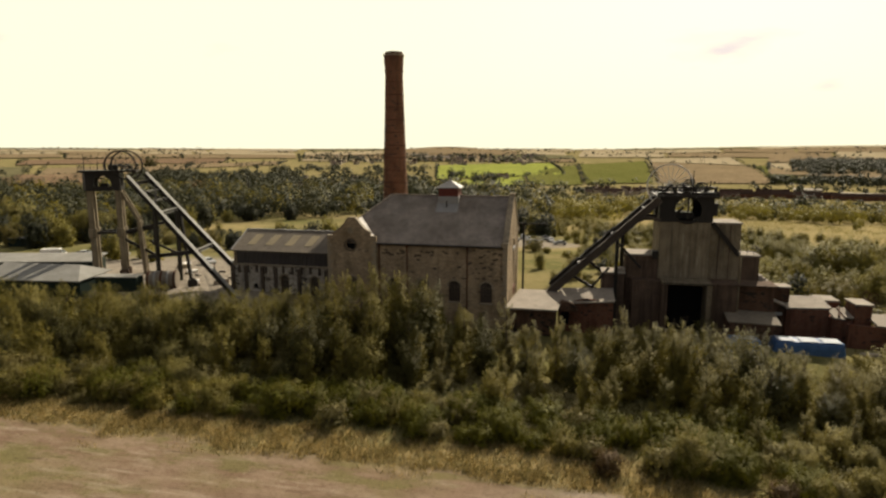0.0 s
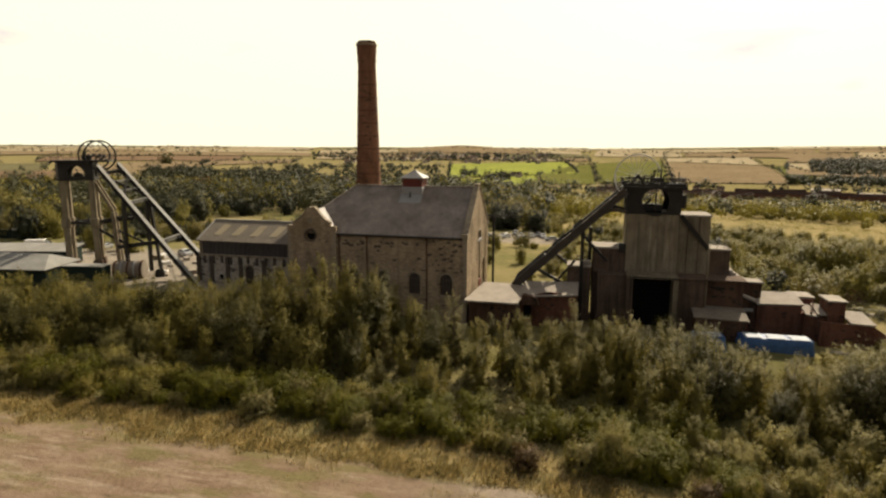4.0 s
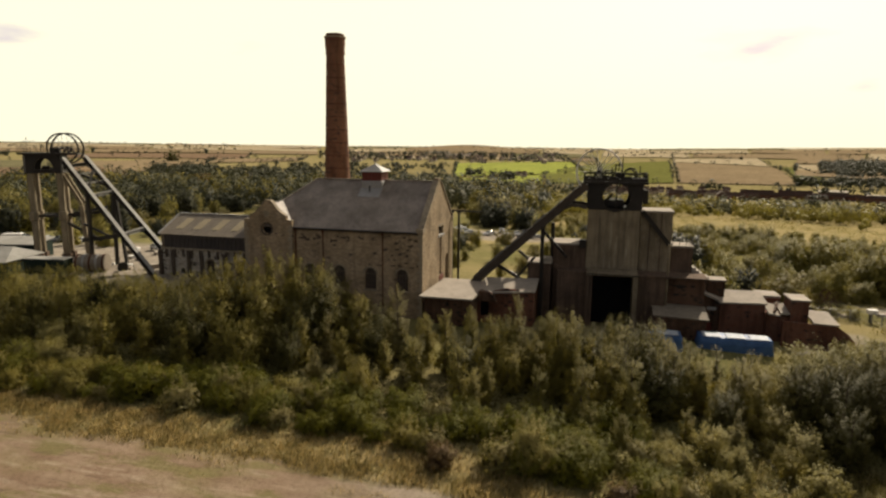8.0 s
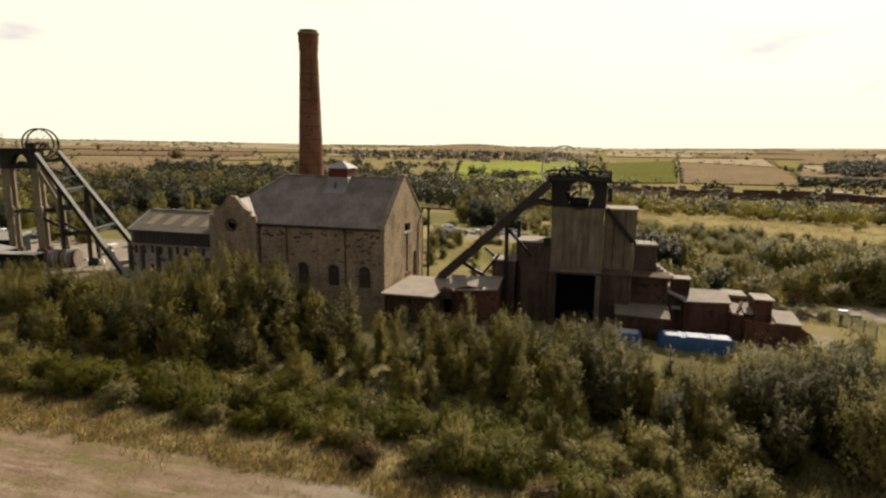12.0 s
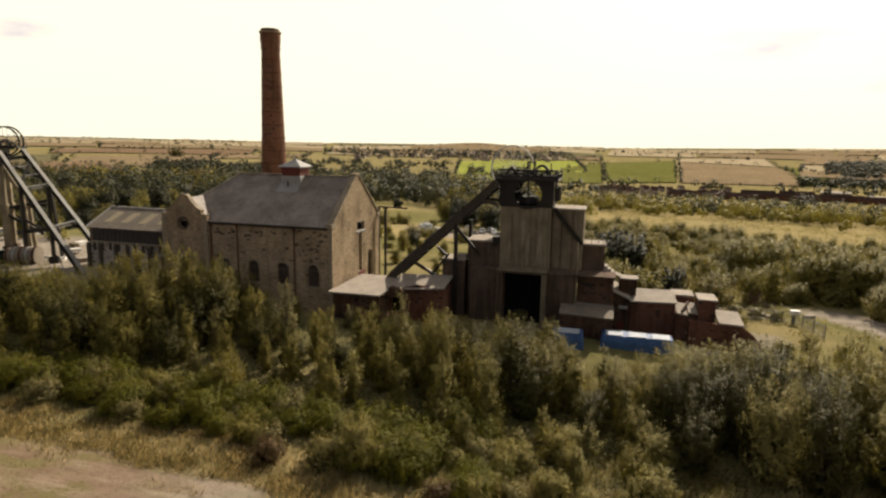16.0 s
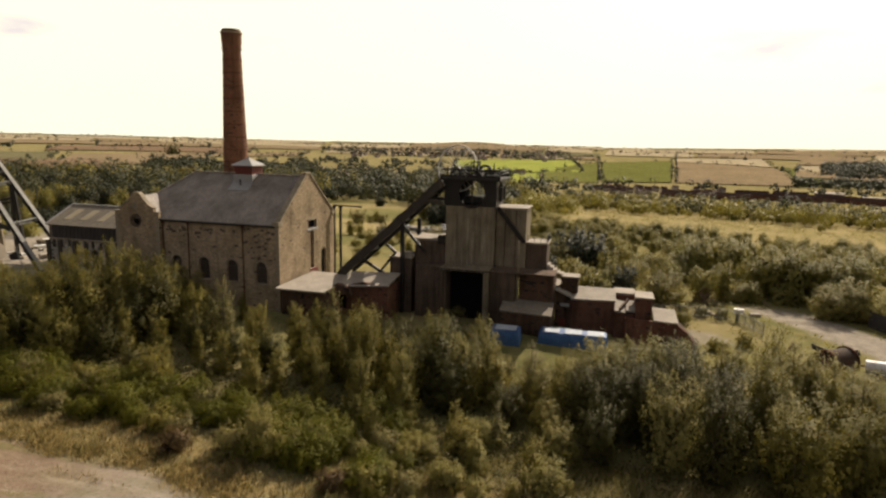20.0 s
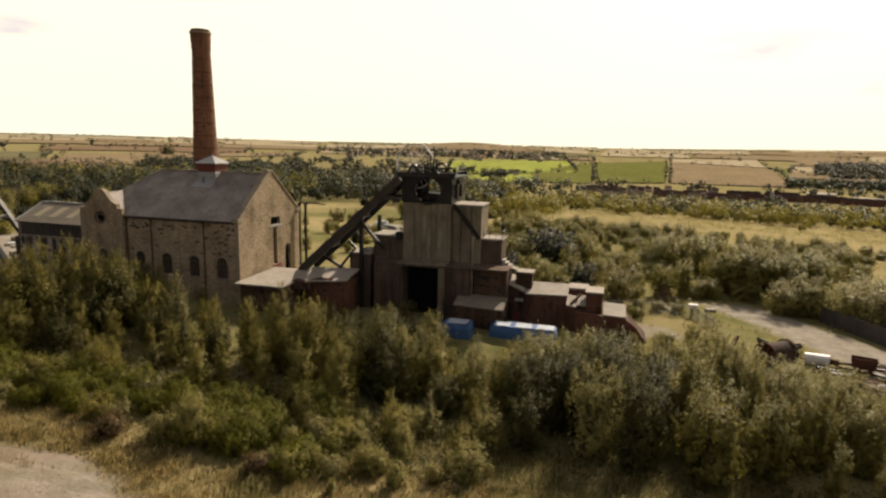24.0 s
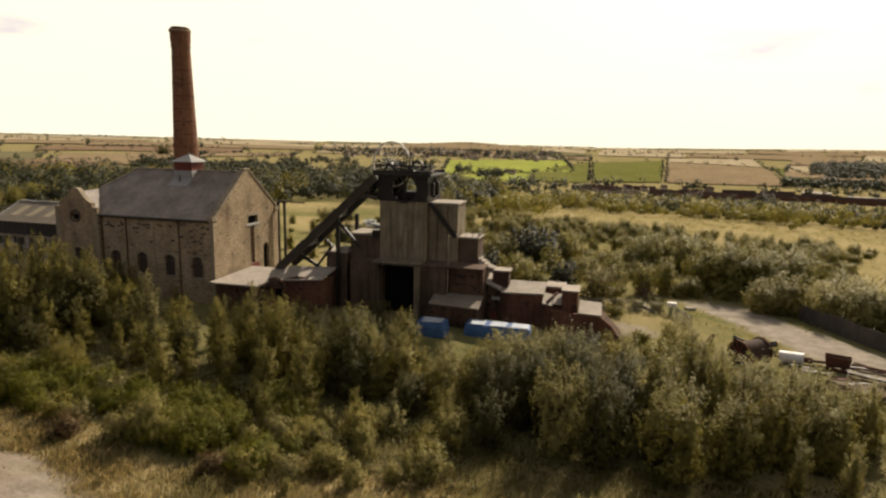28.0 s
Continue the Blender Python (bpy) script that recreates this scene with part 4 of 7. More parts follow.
for x in (TX0 - 0.25, TX1 - 0.2):
    hole = disc(TY + 3.4, 15.25, 1.6, 24)
    part("side_panel", prism(bmesh.new(), [(TY + 0.203, 13.62), (TY + 6.597, 13.62), (TY + 6.597, 17.0), (TY + 0.203, 17.0)], [hole], (x + 0.4, 0, 0), (0, 1, 0), Z, 0.4), STEEL, HR)
part("mullion", box(bmesh.new(), 16.6, 16.8, TY + 0.0, TY + 0.12, 13.7, 17.0), STEEL, HR)
part("shaft_gear", box(bmesh.new(), 15.2, 17.8, TY + 1.4, TY + 4.6, 13.62, 14.7, 0.15), STEEL, HR)
girder(HR, (14.6, TY + 1, 13.8), (16.2, TY + 1, 15.6), 0.25, 0.25, "brace")
part("platform", box(bmesh.new(), TX0 - 0.9, TX1 + 0.8, TY - 0.8, TY + 7.4, 17.0, 17.35, 0.03), STEEL, HR)
railing(HR, [(TX0 - 0.8, TY + 7.3, 17.35), (TX0 - 0.8, TY - 0.7, 17.35), (TX1 + 0.7, TY - 0.7, 17.35), (TX1 + 0.7, TY + 7.3, 17.35)])
# white in place of the bright light that falls on this wheel
winding_wheel(HR, (14.2, TY + 1.6, 18.55), (0.25, 1, 0), 3.3, WHITE, 22)
for y in (0.6, 2.6):
    for x in (13.2, 15.2):
        girder(HR, (x, TY + y, 17.35), (14.2, TY + y, 18.9), 0.22, 0.22, "bearing_leg")
wheel2 = part("guide_sheave", ring(bmesh.new(), (18.3, TY + 1.2, 18.2), (0.1, 1, 0), 0.85, 0.16, 0.18, 28), STEEL, HR)
for k in range(6):
    a = k * math.tau / 6
    part("spoke", tube(bmesh.new(), (18.3, TY + 1.2, 18.2), (18.3 + 0.75 * math.cos(a), TY + 1.2, 18.2 + 0.75 * math.sin(a)), 0.04, n=5), STEEL, wheel2)
for x, h in ((13.0, 1.6), (15.9, 1.9), (16.8, 2.6), (17.2, 1.5), (19.6, 2.1), (20.5, 1.3)):
    part("mast", box(bmesh.new(), x - 0.06, x + 0.06, TY + 0.4, TY + 0.55, 17.35, 17.35 + h), STEEL, HR)
part("winch_housing", box(bmesh.new(), 16.4, 17.6, TY + 2.2, TY + 4.0, 17.35, 18.5, 0.1), STEEL, HR)
part("winch_housing", box(bmesh.new(), 18.6, 20.4, TY + 0.3, TY + 2.0, 17.36, 17.9, 0.06), PALE_STEEL, HR)
girder(HR, (12.4, TY, 18.5), (20.5, TY, 18.4), 0.15, 0.15, "hoist_rail")
for x, w, h in ((15.0, 1.1, 1.5), (16.4, 0.9, 2.3), (19.0, 1.2, 1.2)):
    cage = bmesh.new()
    for dx in (0, w):
        for dy in (0.5, 1.9):
            box(cage, x + dx - 0.08, x + dx + 0.08, TY + dy - 0.08, TY + dy + 0.08, 17.35, 17.35 + h)
    for z in (h * 0.5, h):
        for dy in (0.5, 1.9):
            box(cage, x, x + w, TY + dy - 0.06, TY + dy + 0.06, 17.3 + z - 0.1, 17.3 + z)
    part("bearing_frame", cage, STEEL, HR)
for x, z, r in ((18.4, 18.3, 0.95), (19.8, 18.0, 0.6)):
    part("sheave_guard", ring(bmesh.new(), (x, TY + 0.6, z), (0.15, 1, 0), r, 0.18, 0.3, 26), STEEL, HR)
part("mast", tube(bmesh.new(), (17.3, TY + 0.8, 17.35), (17.3, TY + 0.8, 20.9), 0.09, 0.06, 6), STEEL, HR)
for y in (TY - 0.7, TY + 7.3):
    part("kerb_plate", box(bmesh.new(), TX0 - 0.8, TX1 + 0.7, y - 0.05, y + 0.05, 17.36, 17.75), STEEL, HR)
for k, (x, y) in enumerate(((20.3, TY + 0.6), (20.3, TY + 3))):
    part("wall_bracket", box(bmesh.new(), x, x + 0.6, y, y + 0.5, 14.3, 16.2, 0.05), STEEL, HR)
# backstay down to the left
for y in (TY - 1.0, TY + 3.6):
    bar = girder(HR, (12.6, y, 16.8), (-2.8, y - 0.6, 2.3), 0.75, 1.0, "backstay", BROWN_STEEL if y < TY else STEEL)
    # lit stretches of the upper flange, laid on as grey strips
    for s0, s1 in ((0.36, 0.44), (0.52, 0.64), (0.7, 0.98)):
        a, b = Vector((12.6, y, 16.8)), Vector((-2.8, y - 0.6, 2.3))
        q = Vector((-14.5, 0, 15.4)).normalized() * 0.48
        part("top_plate", beam(bmesh.new(), a.lerp(b, s0) + q, a.lerp(b, s1) + q, 0.05, 0.5), STEEL_SKYLIT, bar, "top strip coloured grey for the sky light on it")
    curve = bmesh.new()
    pts = [Vector((12.8, y, 13.7)).lerp(Vector((8.2, y - 0.1, 12.4)), t) + Vector((0, 0, 0.9 * math.sin(math.pi * t))) for t in (0, 0.25, 0.5, 0.75, 1)]
    for a, b in zip(pts, pts[1:]):
        beam(curve, a, b, 0.3, 0.5)
    part("curved_knee", curve, BROWN_STEEL if y < TY else STEEL, HR)


def stay(s, rear):
    y = TY + 3.6 if rear else TY - 1.0
    return Vector((12.6, y, 16.8)).lerp(Vector((-2.8, y - 0.6, 2.3)), s)


# the lower ties are pale for the light on their tops
for s in (0.12, 0.40, 0.72):
    girder(HR, stay(s, 0), stay(s, 1), 0.5, 0.55, "cross_tie", PALE_STEEL if s > 0.2 else STEEL)
    for a, b in ((0, 1), (1, 0)):
        part("knee_plate", beam(bmesh.new(), stay(s + 0.07, a), stay(s, a).lerp(stay(s, b), 0.3), 0.14, 0.3), STEEL, HR)
for x, y in ((6.9, TY - 1.1), (8.0, TY + 3.4)):
    part("trestle_leg", box(bmesh.new(), x - 0.25, x + 0.25, y - 0.25, y + 0.25, -3.6, 10.9), STEEL, HR)
girder(HR, (6.9, TY - 1.2, 10.3), (10.4, TY - 1.2, 6.6), 0.3, 0.3, "brace")
girder(HR, (0.6, TY - 1.0, 4.9), (5.6, TY - 1.0, 2.2), 0.3, 0.35, "brace")
girder(HR, (3.0, TY + 3.0, 6.6), (6.8, TY + 3.0, 3.6), 0.25, 0.3, "brace")
girder(HR, (3.2, TY - 0.9, 3.0), (5.9, TY - 0.9, 6.4), 0.22, 0.25, "brace")
# block beside the casing, stepped down to the right
part("upper_block", box(bmesh.new(), 20.1, 24.35, 93.4, 98.4, 4.0, 13.15, 0.04), CONCRETE, HR)
for x in (21.4, 22.9):
    part("block_rib", box(bmesh.new(), x - 0.06, x + 0.06, 93.33, 93.397, 4.9, 13.1), CONCRETE_DARK, HR)
part("upper_roof", box(bmesh.new(), 20.0, 24.5, 93.25, 98.5, 13.15, 13.4, 0.03), FLATROOF, HR)
girder(HR, (20.3, 93.1, 13.3), (24.2, 93.1, 8.6), 0.25, 0.5, "chute", STEEL)
part("middle_block", box(bmesh.new(), 24.37, 27.3, 94.0, 98.0, 4.0, 8.35, 0.04), CONCRETE_DARK, HR)
part("middle_roof", box(bmesh.new(), 24.37, 27.45, 93.85, 98.1, 8.35, 8.6, 0.03), FLATROOF, HR)
railing(HR, [(24.6, 94.0, 8.6), (27.3, 94.0, 8.6), (27.3, 98.0, 8.6)], 1.0, 0.8)
part("lower_left_wall", box(bmesh.new(), 9.2, 13.9, 90.4, 92.3, -4, 4.9, 0.04), CONCRETE_DARK, HR)
part("door_lintel", box(bmesh.new(), 13.2, 20.0, 88.9, 92.3, 4.75, 5.15, 0.03), CONCRETE, HR, "pale concrete ledge over the doorway")
part("door_jamb", box(bmesh.new(), 13.2, 14.05, 89.0, 92.2, -4, 4.75), CONCRETE_DARK, HR)
part("door_jamb", box(bmesh.new(), 19.35, 20.0, 88.9, 92.2, -4, 4.75), CONCRETE, HR)
# black sheet standing in for the shade inside the doorway
part("door_leaf", box(bmesh.new(), 14.0, 19.4, 91.9, 92.05, -4, 4.75), BLACK, HR, "black sheet for the shade inside the open doorway")
part("door_rail", tube(bmesh.new(), (13.3, 88.8, 4.95), (20.2, 88.8, 4.95), 0.07, n=6), STEEL, HR)
part("bay_wall", box(bmesh.new(), 20.02, 23.6, 90.0, 93.3, -4, 4.7, 0.04), CONCRETE_DARK, HR)
part("downpipe", tube(bmesh.new(), (23.8, 90.4, -4), (23.8, 90.4, 9.2), 0.16, n=8), CONCRETE, HR)
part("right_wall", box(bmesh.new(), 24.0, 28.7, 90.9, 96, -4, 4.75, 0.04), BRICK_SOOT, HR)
part("ledge", box(bmesh.new(), 20.0, 28.9, 89.8, 93.8, 4.7, 4.92, 0.03), CONCRETE_DARK, HR)
steps = bmesh.new()
for k in range(5):
    box(steps, 27.4 + k * 0.45, 27.85 + k * 0.45, 93.9, 95.9, 4.4, 5.6 - k * 0.35)
part("stair", steps, FLATROOF, HR, "pale concrete stair")
# blocks to the left of the casing
part("left_block", box(bmesh.new(), 8.4, 12.95, 92.5, 97, -3.8, 8.25, 0.04), CONCRETE_DARK, HR)
part("left_roof", box(bmesh.new(), 8.2, 12.9, 92.3, 97.2, 8.25, 8.5, 0.03), FLATROOF, HR)
girder(HR, (8.6, 92.2, 5.2), (12.9, 92.2, 3.2), 0.3, 0.45, "conveyor_beam", CONCRETE_DARK)
part("fan_box", box(bmesh.new(), 12.0, 12.9, 91.8, 92.8, 7.9, 9.1, 0.1), STEEL, HR)
part("low_block", box(bmesh.new(), 4.9, 8.2, 91.6, 95, -3.8, 5.5, 0.04), CONCRETE_DARK, HR)
part("low_roof", box(bmesh.new(), 4.8, 8.3, 91.4, 95.2, 5.5, 5.72, 0.03), FLATROOF, HR)
part("low_box", box(bmesh.new(), 6.9, 8.2, 91.9, 93.4, 5.72, 6.3, 0.03), FLATROOF, HR)

# ---- low sheds at the foot of the backstay ----
flat = thing("flat_roofed_shed", "low shed with a wide pale felt roof", "shed")
part("wall", box(bmesh.new(), -8.2, -1.6, 83.4, 90.5, -4, 1.5), BRICK_SOOT, flat)
part("roof", slab(bmesh.new(), [(-8.8, 82.6, 1.75), (-1.4, 82.6, 1.75), (-0.2, 91.2, 2.55), (-7.4, 91.2, 2.55)], 0.22), FLATROOF, flat)
lean = thing("brick_lean_to", "red-brick lean-to with a pale pitched roof under the backstay", "shed")
part("wall", prism(bmesh.new(), [(-1.4, -4), (6.4, -4), (6.4, 2.3), (2.6, 2.6), (-1.4, 1.6)], [[(-1.0, -1.5), (0.2, -1.5), (0.2, 0.9), (-1.0, 0.9)]], (0, 86.6, 0), X, Z, 0.4), BRICK, lean)
part("side_wall", box(bmesh.new(), 6.0, 6.4, 87.0, 91, -4, 2.2), BRICK, lean)
part("roof", slab(bmesh.new(), [(-1.7, 86.2, 1.85), (6.6, 86.2, 2.55), (6.6, 91.4, 3.3), (-1.2, 91.4, 3.0)], 0.18), FLATROOF, lean)
part("opening", box(bmesh.new(), -1.1, 0.3, 87.0, 87.06, -1.6, 1.0), BLACK, lean)
part("dark_gable", prism(bmesh.new(), [(-2.4, 0.9), (1.4, 0.9), (0.9, 2.0), (-0.9, 2.35)], [], (0, 85.4, 0), X, Z, 1.0), BRICK_SOOT, lean)

# ---- brick buildings stepping down to the right ----
front = thing("brick_outbuilding", "long low brick outbuilding with a flat felt roof", "building")
part("front_wall", prism(bmesh.new(), [(31.2, -4.4), (36.8, -4.4), (36.8, 1.25), (31.2, 1.05)], [], (0, 93.1, 0), X, Z, 0.35), BRICK, front)
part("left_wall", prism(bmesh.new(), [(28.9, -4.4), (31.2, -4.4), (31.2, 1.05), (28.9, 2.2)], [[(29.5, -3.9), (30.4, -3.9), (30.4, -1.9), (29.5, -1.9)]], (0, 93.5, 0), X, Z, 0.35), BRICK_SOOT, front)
part("door", box(bmesh.new(), 29.45, 30.45, 93.7, 93.8, -4.2, -1.85), PAINT_RED, front)
part("sign_plate", box(bmesh.new(), 29.6, 30.8, 93.43, 93.497, -0.1, 0.35), PALE_STEEL, front)
part("end_wall", box(bmesh.new(), 36.45, 36.8, 93.45, 97.2, -4.4, 1.2), BRICK, front)
part("rear_wall", box(bmesh.new(), 28.9, 36.45, 96.85, 97.2, -4.4, 1.9), BRICK, front)
part("roof", slab(bmesh.new(), [(31.0, 92.75, 1.30), (37.0, 92.75, 1.50), (37.0, 97.4, 2.15), (31.0, 97.4, 2.10)], 0.2), FLATROOF, front)
part("side_roof", slab(bmesh.new(), [(28.6, 93.2, 2.45), (30.98, 92.9, 1.55), (30.98, 97.4, 2.25), (28.6, 97.4, 3.0)], 0.2), FLATROOF, front)
part("roof_box", box(bmesh.new(), 29.5, 31.8, 94.2, 96.4, 1.7, 3.9, 0.03), BRICK_SOOT, front, "small sooty brick stair head")
part("roof_box_top", box(bmesh.new(), 29.3, 32.0, 94.0, 96.6, 3.9, 4.08, 0.02), FLATROOF, front)
lean2 = thing("brick_lean_to", "low dark lean-to with a sloping sheeted roof", "shed")
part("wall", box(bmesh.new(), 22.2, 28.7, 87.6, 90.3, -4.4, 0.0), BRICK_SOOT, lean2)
part("roof", slab(bmesh.new(), [(22.0, 87.3, 0.25), (28.9, 87.3, 0.05), (28.9, 90.85, 0.95), (22.0, 90.85, 1.1)], 0.18), SHEETING, lean2)
yardb = thing("brick_store", "stepped brick store with pale flat roofs", "building", (-0.6, 0, 0.25))
part("link_wall", box(bmesh.new(), 37.42, 40.1, 92.0, 97, -4.8, -0.2), BRICK, yardb)
part("link_roof", slab(bmesh.new(), [(37.5, 91.5, 0.25), (38.9, 91.5, 0.05), (38.9, 94.9, 0.75), (37.5, 94.9, 0.95)], 0.2), FLATROOF, yardb)
part("link_roof", slab(bmesh.new(), [(38.95, 91.7, 0.35), (40.08, 91.7, 0.30), (40.08, 94.9, 0.95), (38.95, 94.9, 1.0)], 0.2), FLATROOF, yardb)
part("link_ridge", beam(bmesh.new(), (38.1, 91.6, 0.42), (39.3, 94.8, 1.1), 0.25, 0.25), BRICK_SOOT, yardb)
part("rear_shelf", box(bmesh.new(), 37.45, 40.3, 97.05, 100.5, 1.1, 1.4, 0.02), FLATROOF, yardb)
part("rear_shelf_wall", box(bmesh.new(), 37.5, 40.2, 97.1, 100.4, -4.8, 1.1), BRICK, yardb)
part("tower_box", box(bmesh.new(), 40.12, 42.2, 91.6, 95.0, -4.8, 2.1, 0.03), BRICK, yardb)
part("tower_roof", box(bmesh.new(), 39.98, 42.4, 91.4, 95.2, 2.1, 2.3, 0.02), FLATROOF, yardb)
part("front_wall", prism(bmesh.new(), [(38.9, -4.8), (47.4, -4.8), (47.4, -2.6), (46.6, -1.6), (45.2, -0.6), (38.9, -0.35)], [], (0, 90.2, 0), X, Z, 0.4), BRICK, yardb)
part("side_wall", prism(bmesh.new(), [(90.6, -4.8), (95.5, -4.8), (95.5, -0.5), (90.6, -0.5)], [], (45.2, 0, 0), (0, 1, 0), Z, 0.4), BRICK, yardb)
part("store_roof", slab(bmesh.new(), [(42.42, 90.0, -0.25), (45.4, 90.0, -0.35), (45.4, 94.6, 0.25), (42.42, 94.6, 0.35)], 0.2), FLATROOF, yardb)
part("earth_bank", slab(bmesh.new(), [(45.2, 90.6, -0.7), (48.2, 90.4, -3.6), (48.2, 95.0, -3.6), (45.2, 95.4, -0.7)], 0.6), BRICK_SOOT, yardb)

# ---- steel posts beside the gable ----
for x, y in ((-7.75, 102.0), (-8.95, 102.1)):
    mast = thing("steel_post", "tall black steel post by the gable wall", "post", (x, y, 0), group="posts by the gable")
    part("shaft", box(bmesh.new(), -0.17, 0.17, -0.17, 0.17, -3.5, 11.15), STEEL, mast)
    part("head", box(bmesh.new(), -0.3, 0.3, -0.25, 0.25, 11.15, 11.4), STEEL, mast)
pipe = thing("overhead_pipe", "black pipe carried on the steel posts", "pipe")
part("run", tube(bmesh.new(), (-9.0, 102.05, 11.52), (-3.8, 101.6, 11.45), 0.12, n=8), STEEL, pipe)

# ---- planting ----
LEAF_BIRCH = leafy("birch_leaves", (0.112, 0.108, 0.034), (0.235, 0.218, 0.074))
LEAF_SALLOW = leafy("sallow_leaves", (0.115, 0.112, 0.052), (0.24, 0.225, 0.125))
LEAF_GORSE = leafy("gorse_green", (0.068, 0.078, 0.013), (0.150, 0.155, 0.026))
LEAF_DARK = leafy("dark_leaves", (0.046, 0.048, 0.018), (0.105, 0.103, 0.040), None, 0.0, (1.3, 1.25, 0.8), 0.2)
LEAF_BROWN = leafy("dry_twigs", (0.085, 0.058, 0.036), (0.14, 0.10, 0.055))
LEAF_FAR = leafy("wood_leaves", (0.030, 0.037, 0.031), (0.068, 0.076, 0.060), None, 0.0, (1.2, 1.2, 0.9), 0.15)
LEAF_OLIVE = leafy("olive_wood_leaves", (0.052, 0.060, 0.043), (0.108, 0.114, 0.080), None, 0.0, (1.2, 1.2, 0.9), 0.18)
# brighter, yellower leaves: sun on the right-hand scrub is put into the colour
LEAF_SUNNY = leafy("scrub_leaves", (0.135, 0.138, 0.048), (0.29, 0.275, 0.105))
LEAF_LIGHT = leafy("light_leaves", (0.15, 0.148, 0.056), (0.31, 0.29, 0.125))
LEAF_SILVER = leafy("silver_leaves", (0.145, 0.142, 0.066), (0.35, 0.33, 0.155), None, 0.0, (1.3, 1.25, 0.8), 0.22)
PALE_BLADES = leafy("pale_blades", (0.17, 0.165, 0.07), (0.33, 0.30, 0.15), None, 0.0, (1.2, 1.15, 0.9), 0.3)
STRAW = leafy("straw_blades", (0.34, 0.265, 0.125), (0.54, 0.435, 0.225), (0.13, 0.125, 0.05), 0.18, (1.1, 1.06, 0.95), 0.28)
BLADES = leafy("green_blades", (0.062, 0.070, 0.024), (0.125, 0.125, 0.05), (0.23, 0.18, 0.09), 0.3, (1.15, 1.12, 0.9), 0.28)


def sprays(rng, centres, sizes, count, leaf, slim=0.5, droop=0.0, face=0.8):
    """Leaf sprays, each a small three-cornered blade, thrown round clump centres. Returns vertices and faces."""
    k = rng.integers(0, len(centres), count)
    p = centres[k] + rng.normal(0, 1, (count, 3)) * sizes[k]
    # leaves face out of their clump and of the crown, and upwards
    out = (p - centres[k]) / (sizes[k] + 0.05) * 0.40
    mid = p - p.mean(0) * (1, 1, 0.8)
    out += face * mid / (np.linalg.norm(mid, axis=1, keepdims=True) + 0.1)
    out[:, 2] += 0.40
    soft = out + rng.normal(0, 0.10, (count, 3))
    out = out + rng.normal(0, 0.4, (count, 3))
    out /= np.linalg.norm(out, axis=1, keepdims=True) + 1e-6
    d = rng.normal(0, 1, (count, 3))
    d[:, 2] += 1.5 - droop
    d -= out * (d * out).sum(1, keepdims=True)
    d /= np.linalg.norm(d, axis=1, keepdims=True) + 1e-6
    s = np.cross(d, out)
    s /= np.linalg.norm(s, axis=1, keepdims=True) + 1e-6
    size = leaf * rng.uniform(0.6, 1.4, (count, 1))
    v = np.stack([p - d * size * 0.4 - s * size * slim / 2, p - d * size * 0.4 + s * size * slim / 2, p + d * size * 0.6], 1).reshape(-1, 3)
    soft /= np.linalg.norm(soft, axis=1, keepdims=True) + 1e-6
    return v, np.arange(count * 3).reshape(-1, 3), np.repeat(soft, 3, 0)


def quick(name, v, f, material, parent=None, normals=None):
    """A mesh of loose blades; normals: how each is shaded, by the lie of its spray."""
    me = bpy.data.meshes.new(name)
    me.from_pydata(v.tolist(), [], f.tolist())
    me.materials.append(material)
    if normals is not None:
        me.shade_smooth()
        me.normals_split_custom_set_from_vertices(normals.tolist())
    ob = new(name, me)
    ob.parent = parent
    return ob


def girth(form, u):
    """Half the crown's width at a share of its height, as a share of its widest."""
    if form == "spire":
        return (1.0 - u) ** 0.75 * min(1.0, 0.5 + 3.0 * u)
    if form == "round":
        return math.sqrt(max(0.0, 1 - ((u - 0.52) / 0.5) ** 2))
    if form == "multi":
        return math.sqrt(max(0.0, 1 - u ** 2.2)) * min(1.0, 0.6 + 2.0 * u)
    return math.sqrt(max(0.0, 1 - u * u))


